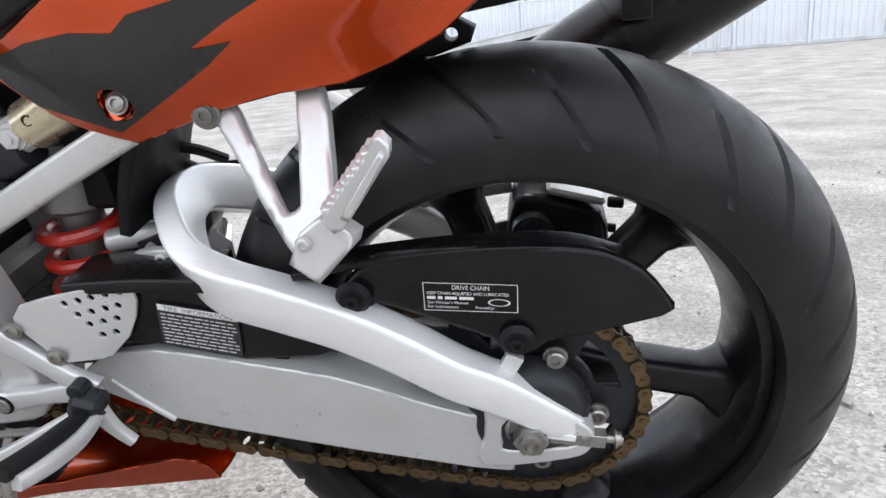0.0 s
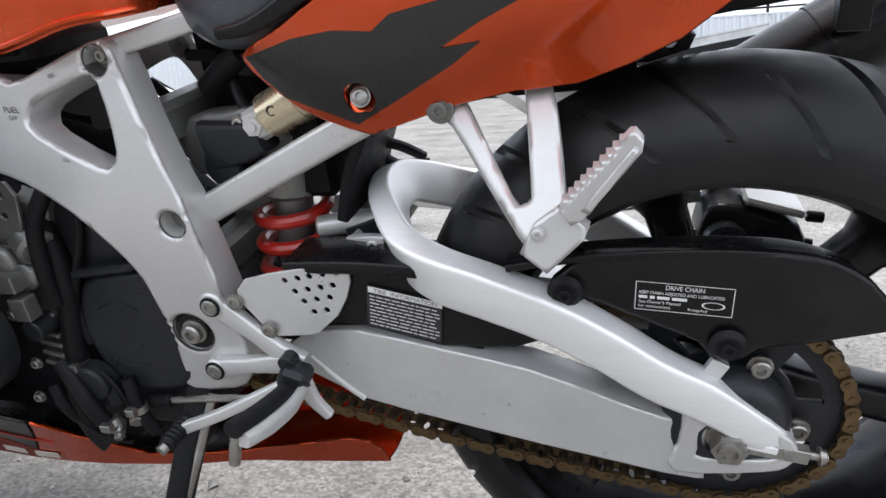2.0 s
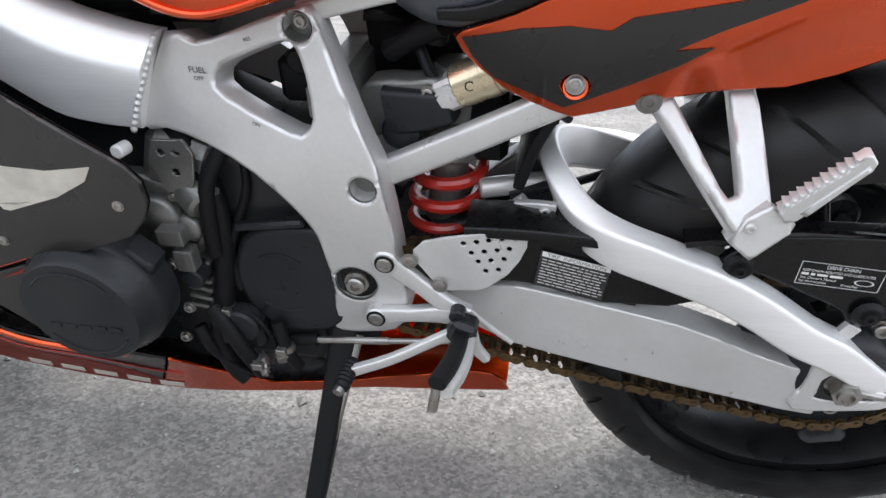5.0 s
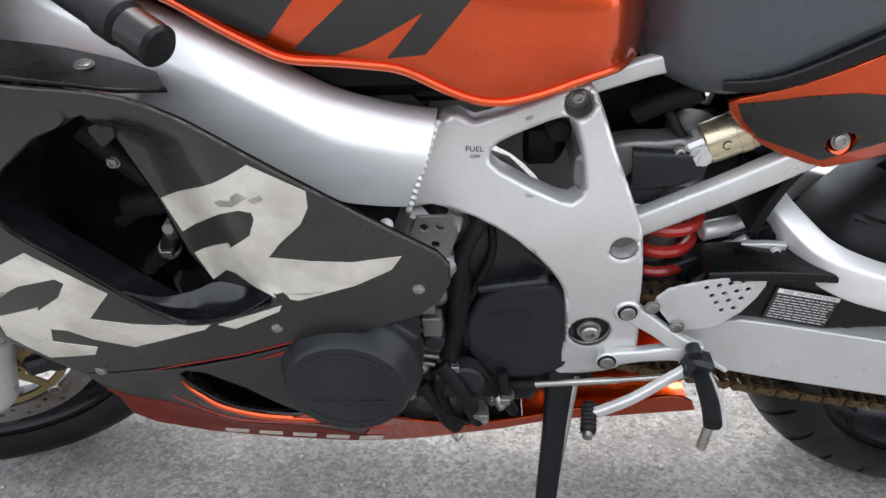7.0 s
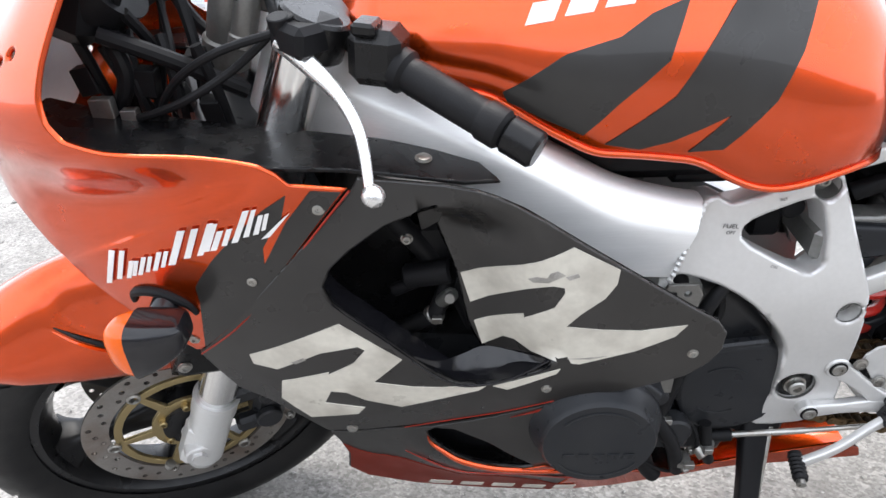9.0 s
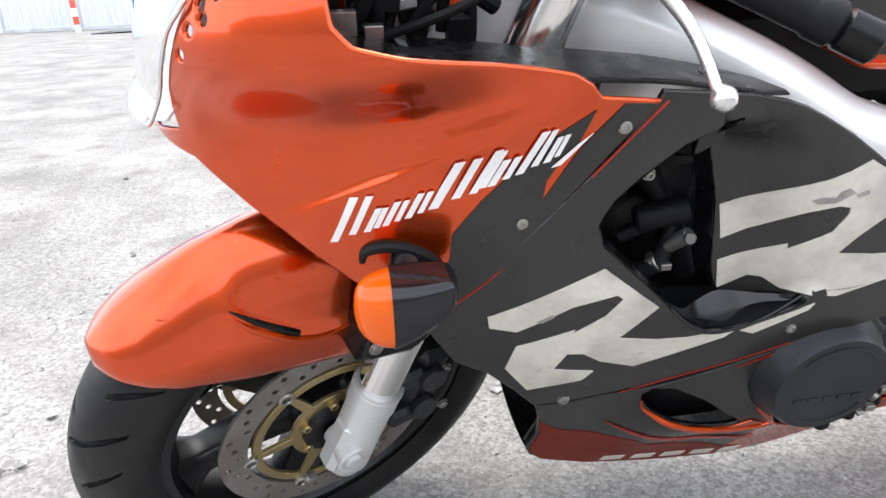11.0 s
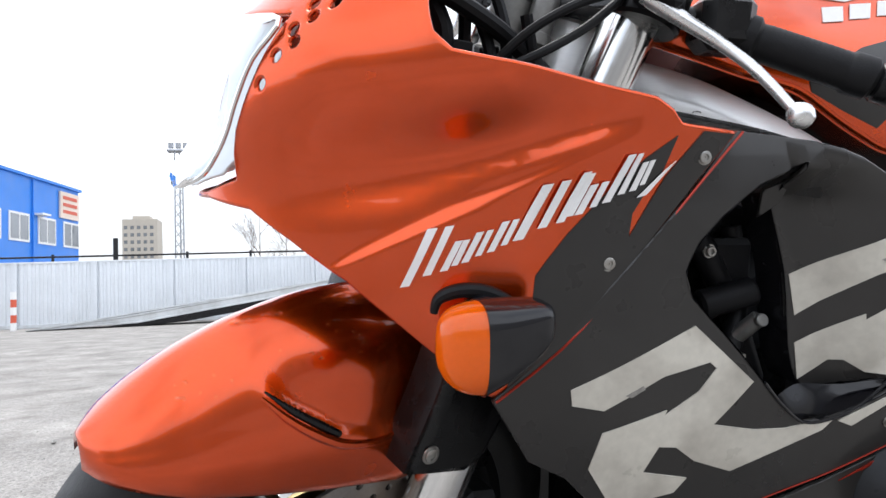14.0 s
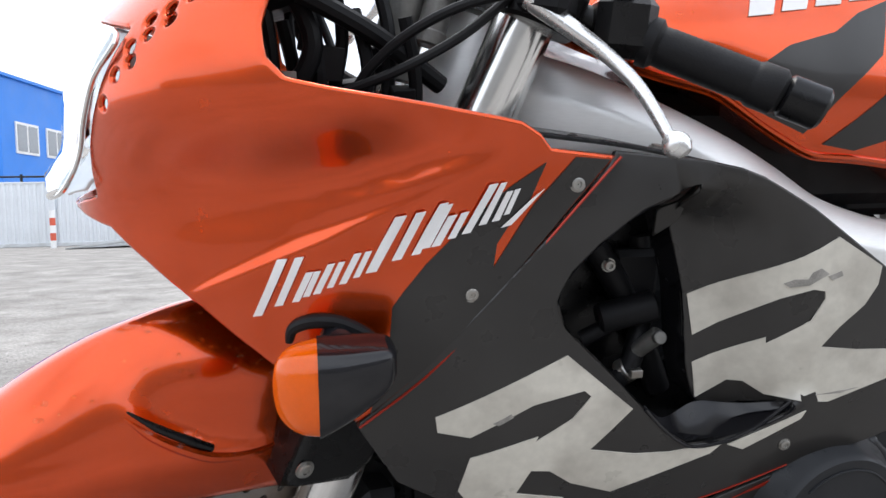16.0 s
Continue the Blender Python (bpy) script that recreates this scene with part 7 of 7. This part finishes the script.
        both("bolt", Geo().lathe([(0.0088, 0.0), (0.0088, 0.0022), (0.0078, 0.003), (0.0045, 0.003), (0.0042, 0.001), (0.0005, 0.001)], at, (0, -1, 0), 22), STEEL, bike)
    hinge = Geo().box((-0.412, -0.130, 0.354), (0.030, 0.028, 0.032), pose(0, 0, 0, 0, 20, 0), 0.005).cyl((-0.428, -0.133, 0.352), (-0.396, -0.133, 0.356), 0.008, 16).cyl((-0.418, -0.118, 0.372), (-0.418, -0.134, 0.372), 0.009, 16, bevel=0.001)
    both("footrest_hinge", hinge, ENGINE, bike)
    peg = Geo().bar([(-0.411, -0.135, 0.352), (-0.413, -0.165, 0.357), (-0.417, -0.20, 0.364), (-0.424, -0.230, 0.371)], (0.016, 0.019, 0.020, 0.019), (0.012, 0.015, 0.016, 0.015), side=(1, 0, 0), smooth=4, r=0.4)
    both("footrest_rubber", peg, RUBBER, bike, "black rubber pad of the footrest")
    core = Geo().bar([(-0.407, -0.133, 0.348), (-0.406, -0.165, 0.347), (-0.410, -0.20, 0.353), (-0.417, -0.229, 0.360)], (0.018, 0.020, 0.020, 0.018), (0.012, 0.016, 0.017, 0.014), side=(1, 0, 0), smooth=4, r=0.3)
    both("rider_footrest", core, ALU, bike, "bare aluminium rider footrest")
    both("footrest_feeler", Geo().cyl((-0.424, -0.224, 0.366), (-0.430, -0.232, 0.332), 0.0055, 14, bevel=0.001), STEEL, bike)
    lever = Geo().bar([(-0.408, -0.126, 0.350), (-0.44, -0.136, 0.340), (-0.49, -0.156, 0.322), (-0.535, -0.165, 0.306)], 0.010, (0.018, 0.012, 0.012, 0.013), smooth=3)
    part("gear_lever", lever, ALU, bike, "aluminium gear lever with a black rubber tip")
    rub = Geo()
    rub.lathe([(0.005, 0.0), (0.0085, 0.001)] + [(0.0085 + (0.0015 if k % 2 else 0), 0.004 + 0.0028 * k) for k in range(12)] + [(0.0085, 0.040), (0.004, 0.042)], (-0.538, -0.150, 0.307), (-0.15, -1, -0.15), 18)
    part("gear_lever_rubber", rub, RUBBER, bike)
    part("gear_lever_bolt", Geo().cyl((-0.5445, -0.190, 0.301), (-0.546, -0.196, 0.300), 0.006, 14), STEEL, bike)
    part("gear_rod", Geo().cyl((-0.405, -0.120, 0.325), (-0.505, -0.112, 0.305), 0.0035, 10).cyl((-0.505, -0.112, 0.305), (-0.62, -0.10, 0.282), 0.0045, 10), STEEL, bike)
    part("rod_boot", Geo().cyl((-0.60, -0.102, 0.286), (-0.64, -0.098, 0.278), 0.009, 14, bevel=0.002), RUBBER, bike)
    part("gear_arm", Geo().bar([(-0.405, -0.13, 0.350), (-0.398, -0.128, 0.325), (-0.385, -0.126, 0.305)], 0.010, (0.020, 0.014, 0.010), smooth=3), ALU, bike)
    # side stand
    stand = Geo().bar([(-0.565, -0.085, 0.295), (-0.575, -0.13, 0.235), (-0.588, -0.19, 0.148), (-0.600, -0.245, 0.068)], (0.040, 0.030, 0.026, 0.022), (0.030, 0.026, 0.022, 0.020), side=(1, 0, 0), smooth=4)
    part("side_stand", stand, MATTE, bike, "black side stand, folded out")
    part("stand_foot", Geo().box((-0.602, -0.262, 0.0605), (0.05, 0.06, 0.010), pose(0, 0, 0, -12, 0, 0), 0.003), MATTE, bike)
    part("stand_bracket", Geo().box((-0.56, -0.07, 0.30), (0.07, 0.05, 0.05), bevel=0.008), MATTE, bike)
    part("stand_spring", Geo().tube([(-0.548, -0.095, 0.295), (-0.562, -0.135, 0.235), (-0.575, -0.170, 0.182)], 0.006, 10, 4), STEEL, bike)
    part("stand_feeler", Geo().tube([(-0.592, -0.205, 0.130), (-0.600, -0.23, 0.10), (-0.606, -0.25, 0.072)], 0.004, 8), MATTE, bike)


def build_engine():
    part("engine_block", Geo().plate([(-1.02, 0.24), (-0.60, 0.225), (-0.57, 0.30), (-0.575, 0.46), (-0.63, 0.52), (-0.72, 0.56), (-0.80, 0.58), (-0.96, 0.60), (-1.05, 0.45)], flat(-0.085), 0.17, edge=0.015, grid=0.06), ENGINE, bike, "dark painted engine block")
    part("cylinder_head", Geo().box((-0.90, 0, 0.60), (0.20, 0.20, 0.10), pose(0, 0, 0, 0, -25, 0), 0.015), ENGINE, bike)
    # alternator cover
    c = (-0.816, 0, 0.401)
    cov = Geo().lathe([(0.060, -0.14), (0.080, -0.145), (0.081, -0.178), (0.078, -0.186), (0.072, -0.193), (0.070, -0.205), (0.066, -0.211), (0.0005, -0.2115)], c, (0, 1, 0), 64)
    cov.plate([(-0.76, 0.468), (-0.736, 0.446), (-0.744, 0.425), (-0.775, 0.40), (-0.79, 0.44)], flat(-0.178), 0.03, edge=0.006, grid=0.03)
    alt = part("alternator_cover", cov, ENGINE, bike, "round dark alternator cover", 40)
    for a0, a1 in ((40, 140), (215, 325)):
        part("moulded_arc", Geo().tube([(c[0] + 0.056 * math.cos(radians(a)), -0.2115, c[2] + 0.056 * math.sin(radians(a))) for a in np.linspace(a0, a1, 12)], 0.0012, 6, 2), ENGINE, alt)
    for k in range(5):
        part("maker_mark", Geo().box((-0.851 + 0.018 * k, -0.212, 0.383), (0.013, 0.0012, 0.0055)), ENGINE, alt)
    # sprocket cover
    cover = Geo().plate([(-0.690, 0.390), (-0.680, 0.420), (-0.660, 0.446), (-0.595, 0.456), (-0.572, 0.445), (-0.556, 0.404), (-0.552, 0.330), (-0.590, 0.300), (-0.640, 0.296), (-0.672, 0.318), (-0.688, 0.350)], flat(-0.102), 0.03, edge=0.009, grid=0.03, smooth=3)
    sp = part("sprocket_cover", cover, ENGINE, bike, "dark plastic front sprocket cover", 60)
    for a0, a1 in ((50, 125), (230, 300)):
        part("moulded_arc", Geo().tube([(-0.632 + 0.042 * math.cos(radians(a)), -0.1025, 0.375 + 0.042 * math.sin(radians(a))) for a in np.linspace(a0, a1, 10)], 0.0012, 6, 2), ENGINE, sp)
    part("cover_rib", Geo().box((-0.632, -0.100, 0.458), (0.085, 0.014, 0.010), pose(0, 0, 0, 0, -8, 0), 0.003), ENGINE, bike)
    hoses = [
        ([(-0.735, -0.080, 0.585), (-0.705, -0.092, 0.53), (-0.692, -0.098, 0.46), (-0.705, -0.103, 0.37), (-0.718, -0.108, 0.315), (-0.728, -0.112, 0.285), (-0.718, -0.115, 0.24), (-0.703, -0.115, 0.218)], 0.0125),
        ([(-0.66, -0.10, 0.56), (-0.685, -0.112, 0.52), (-0.695, -0.115, 0.47), (-0.70, -0.112, 0.42)], 0.009),
        ([(-0.72, -0.12, 0.345), (-0.70, -0.128, 0.315), (-0.688, -0.130, 0.285), (-0.675, -0.122, 0.238)], 0.010),
        ([(-0.645, -0.11, 0.32), (-0.64, -0.115, 0.29), (-0.635, -0.115, 0.265), (-0.628, -0.112, 0.245)], 0.008),
        ([(-0.745, -0.12, 0.31), (-0.735, -0.125, 0.285), (-0.728, -0.12, 0.262)], 0.008),
    ]
    for path, r in hoses:
        part("coolant_hose", Geo().tube(path, r, 14, 5), RUBBER, bike)
    part("hose_clamp", Geo().cyl((-0.712, -0.106, 0.342), (-0.715, -0.106, 0.332), 0.0142, 20).box((-0.703, -0.121, 0.338), (0.012, 0.008, 0.010)), STEEL, bike)
    part("hose_clamp", Geo().cyl((-0.675, -0.128, 0.270), (-0.672, -0.128, 0.262), 0.0120, 20).box((-0.668, -0.141, 0.270), (0.014, 0.008, 0.010)), STEEL, bike)
    part("hose_clamp", Geo().cyl((-0.638, -0.115, 0.285), (-0.637, -0.115, 0.277), 0.0100, 20).box((-0.640, -0.127, 0.284), (0.012, 0.008, 0.010)), STEEL, bike)
    part("water_pump", Geo().cyl((-0.69, -0.10, 0.315), (-0.69, -0.125, 0.315), 0.024, 24, bevel=0.003).box((-0.70, -0.10, 0.30), (0.07, 0.04, 0.05), bevel=0.008), ENGINE, bike, "dark water pump with hoses")
    part("oil_switch", Geo().cyl((-0.725, -0.105, 0.395), (-0.725, -0.135, 0.395), 0.013, 18, bevel=0.002), ENGINE, bike)
    part("switch_block", Geo().box((-0.725, -0.130, 0.425), (0.022, 0.018, 0.028)).box((-0.735, -0.128, 0.455), (0.03, 0.02, 0.02)), CAST, bike)
    for at in ((-0.745, -0.13, 0.415), (-0.742, -0.13, 0.35), (-0.655, -0.108, 0.262), (-0.76, -0.13, 0.30)):
        part("bolt", Geo().bolt(at, r=0.006, h=0.006), STEEL, bike)
    bracket = Geo().plate([(-0.745, 0.540), (-0.735, 0.565), (-0.700, 0.566), (-0.692, 0.550), (-0.700, 0.515), (-0.712, 0.495), (-0.735, 0.505)], flat(-0.116), 0.004, [circle2(-0.728, 0.551, 0.0045, 12), circle2(-0.711, 0.552, 0.0045, 12), circle2(-0.717, 0.528, 0.0045, 12)], edge=0.001, grid=0.05)
    part("engine_hanger", bracket, CAST, bike, "grey steel engine hanger bracket with holes")
    block = Geo().box((-0.725, -0.085, 0.525), (0.08, 0.04, 0.07), pose(0, 0, 0, 0, 20, 0), 0.012).cyl((-0.72, -0.095, 0.50), (-0.695, -0.11, 0.485), 0.022, 18, bevel=0.004)
    part("thermostat_housing", block, CAST, bike, "rough grey cast thermostat housing")
    part("cap", Geo().cyl((-0.768, -0.11, 0.553), (-0.768, -0.130, 0.556), 0.0075, 14, bevel=0.002), BRIGHT, bike)
    case = Geo().plate([(-0.865, 0.40), (-0.855, 0.475), (-0.80, 0.515), (-0.745, 0.505), (-0.712, 0.482), (-0.715, 0.43), (-0.735, 0.40), (-0.80, 0.385)], flat(-0.104), 0.03, edge=0.010, grid=0.03, smooth=2)
    case.cyl((-0.755, -0.10, 0.468), (-0.755, -0.122, 0.468), 0.026, 26, bevel=0.005).cyl((-0.722, -0.10, 0.455), (-0.722, -0.120, 0.455), 0.016, 20, bevel=0.003)
    part("starter_housing", case, CAST, bike, "rough grey cast starter housing", 50)
    for k in range(6):
        part("fin", Geo().box((-0.728 - 0.002 * k, -0.098, 0.405 - 0.014 * k), (0.030, 0.03, 0.006), pose(0, 0, 0, 0, 12, 0), 0.0015), CAST, bike)
    for at in ((-0.745, -0.107, 0.432), (-0.733, -0.107, 0.493)):
        part("bolt", Geo().bolt(at, r=0.0055, h=0.006), STEEL, bike)
    part("breather_hose", Geo().tube([(-0.66, -0.075, 0.545), (-0.655, -0.09, 0.50), (-0.675, -0.096, 0.45), (-0.69, -0.096, 0.41), (-0.688, -0.1, 0.36)], 0.005, 10, 5), RUBBER, bike)
    for path in ([(-0.70, -0.112, 0.335), (-0.672, -0.116, 0.330), (-0.655, -0.116, 0.300), (-0.650, -0.114, 0.262)], [(-0.742, -0.115, 0.30), (-0.725, -0.124, 0.262), (-0.695, -0.124, 0.238), (-0.665, -0.118, 0.228)]):
        part("cable", Geo().tube(path, 0.0028, 8, 5), RUBBER, bike)
    part("drain_fitting", Geo().cyl((-0.672, -0.118, 0.262), (-0.668, -0.130, 0.252), 0.008, 14, bevel=0.001).bolt((-0.667, -0.130, 0.250), (0.3, -1, -0.5), 0.005, 0.006), STEEL, bike)
    part("drain_fitting", Geo().cyl((-0.648, -0.112, 0.272), (-0.640, -0.124, 0.266), 0.009, 14, bevel=0.001), STEEL, bike)
    # rear shock absorber
    top, bot = np.array((-0.432, -0.005, 0.585)), np.array((-0.455, -0.005, 0.385))
    t = unit(top - bot)
    L = np.linalg.norm(top - bot)
    p, q = basis(t)
    helix = [bot + t * (0.025 + 0.098 * s) + 0.038 * (math.cos(2 * math.pi * 3.1 * s) * p + math.sin(2 * math.pi * 3.1 * s) * q) for s in np.linspace(0, 1, 100)]
    shock = part("shock_absorber", Geo().cyl(bot, top, 0.022, 24).cyl(top - t * 0.075, top - t * 0.03, 0.038, 28, bevel=0.006).cyl(top - t * 0.03, top, 0.032, 24, bevel=0.004).cyl(top - t * 0.012, top + t * 0.03, 0.03, 24, bevel=0.005).cyl(bot + t * 0.015, bot + t * 0.027, 0.042, 28, bevel=0.003), CAST, bike, "grimy rear shock absorber with a red spring")
    part("spring", Geo().tube(helix, 0.0078, 10, 1), SPRING, shock, "red coil spring")
    can = Geo().cyl((-0.428, -0.041, 0.602), (-0.330, -0.043, 0.648), 0.023, 32, bevel=0.003).cyl((-0.398, -0.0415, 0.616), (-0.386, -0.042, 0.6215), 0.0238, 32, bevel=0.001)
    part("shock_reservoir", can, BRONZE, bike, "champagne metal shock reservoir")
    block = Geo().box((-0.434, -0.043, 0.5985), (0.026, 0.030, 0.034), pose(0, 0, 0, 0, -25, 0), 0.004).cyl((-0.434, -0.058, 0.599), (-0.434, -0.061, 0.599), 0.0125, 22).cyl((-0.434, -0.061, 0.599), (-0.434, -0.066, 0.599), 0.010, 6).cyl((-0.434, -0.066, 0.599), (-0.434, -0.069, 0.599), 0.005, 12)
    part("reservoir_bracket", block, ALU, bike, "bright metal end block with a hexagon nut")
    part("reservoir_mark", Geo().tube([(-0.411 + 0.0045 * math.cos(a), -0.0640, 0.6135 + 0.0045 * math.sin(a)) for a in np.linspace(0.8, 5.5, 12)], 0.0007, 6, 2), MATTE, bike)
    mount = Geo().bar([(-0.50, -0.040, 0.575), (-0.46, -0.045, 0.580), (-0.43, -0.05, 0.588)], 0.03, (0.055, 0.045, 0.032), smooth=3).cyl((-0.485, -0.055, 0.555), (-0.485, 0.055, 0.555), 0.022, 20, bevel=0.003)
    part("shock_mount", mount, ENGINE, bike)
    upright = Geo().plate([(-0.540, 0.575), (-0.522, 0.604), (-0.478, 0.609), (-0.439, 0.614), (-0.445, 0.588), (-0.472, 0.571), (-0.514, 0.541), (-0.532, 0.548)], lambda u, v: (u, -0.046 - 0.15 * (u + 0.48), v), 0.030, edge=0.006, grid=0.02, smooth=2)
    part("shock_bracket", upright, CAST, bike, "grey cast shock bracket", 50)
    part("bolt", Geo().bolt((-0.455, -0.052, 0.600), r=0.006, h=0.006), STEEL, bike)
    part("connector", Geo().cyl((-0.452, -0.020, 0.640), (-0.447, -0.022, 0.668), 0.013, 18, bevel=0.003).cyl((-0.450, -0.021, 0.655), (-0.446, -0.023, 0.680), 0.009, 14), RUBBER, bike)
    tray = Geo().plate([(-0.54, 0.70), (-0.35, 0.72), (-0.31, 0.66), (-0.36, 0.585), (-0.42, 0.545), (-0.52, 0.53), (-0.535, 0.60)], flat(0.03), 0.012, [[(-0.445, 0.672), (-0.435, 0.690), (-0.405, 0.690), (-0.400, 0.668)], [(-0.43, 0.62), (-0.425, 0.64), (-0.40, 0.635), (-0.405, 0.612)]], edge=0.002, grid=0.05)
    part("battery_tray", tray, MATTE, bike, "black plastic battery tray behind the frame")
    part("inner_mudguard", Geo().bar([(-0.36, 0.0, 0.50), (-0.34, 0.0, 0.56), (-0.30, 0.0, 0.62), (-0.24, 0.0, 0.66)], 0.13, 0.012, smooth=4), MATTE, bike)
    part("linkage", Geo().bar([(-0.46, -0.03, 0.41), (-0.42, -0.03, 0.42), (-0.36, -0.025, 0.445)], 0.02, 0.035, smooth=2).box((-0.345, -0.03, 0.475), (0.05, 0.014, 0.02), pose(0, 0, 0, 0, -15, 0)).cyl((-0.33, -0.02, 0.478), (-0.33, -0.045, 0.478), 0.008, 14), ENGINE, bike)
    part("battery_box", Geo().box((-0.40, 0.02, 0.56), (0.05, 0.10, 0.10), bevel=0.008), MATTE, bike)
    for path in ([(-0.39, 0.02, 0.57), (-0.36, 0.03, 0.555), (-0.33, 0.05, 0.54), (-0.31, 0.07, 0.52)], [(-0.40, 0.03, 0.555), (-0.365, 0.04, 0.54), (-0.34, 0.06, 0.515)], [(-0.50, 0.03, 0.66), (-0.47, -0.02, 0.64), (-0.45, -0.04, 0.61), (-0.42, -0.03, 0.60)], [(-0.53, 0.0, 0.66), (-0.49, 0.01, 0.65), (-0.46, 0.03, 0.61), (-0.47, 0.05, 0.57)], [(-0.64, 0.0, 0.65), (-0.60, 0.02, 0.63), (-0.57, 0.01, 0.60), (-0.58, 0.0, 0.57)]):
        part("cable", Geo().tube(path, 0.006, 9, 5), RUBBER, bike)
    part("fuel_tap", Geo().cyl((-0.585, -0.03, 0.630), (-0.585, -0.058, 0.630), 0.014, 20, bevel=0.003).box((-0.60, -0.02, 0.60), (0.04, 0.03, 0.05), bevel=0.006), MATTE, bike)
    part("linkage_guard", Geo().tube([(-0.50, -0.02, 0.63), (-0.47, -0.03, 0.65), (-0.44, -0.04, 0.665)], 0.012, 12), MATTE, bike)


build_front()
build_cockpit()
build_fairings()
build_tank_seat_tail()
build_footrests()
build_engine()
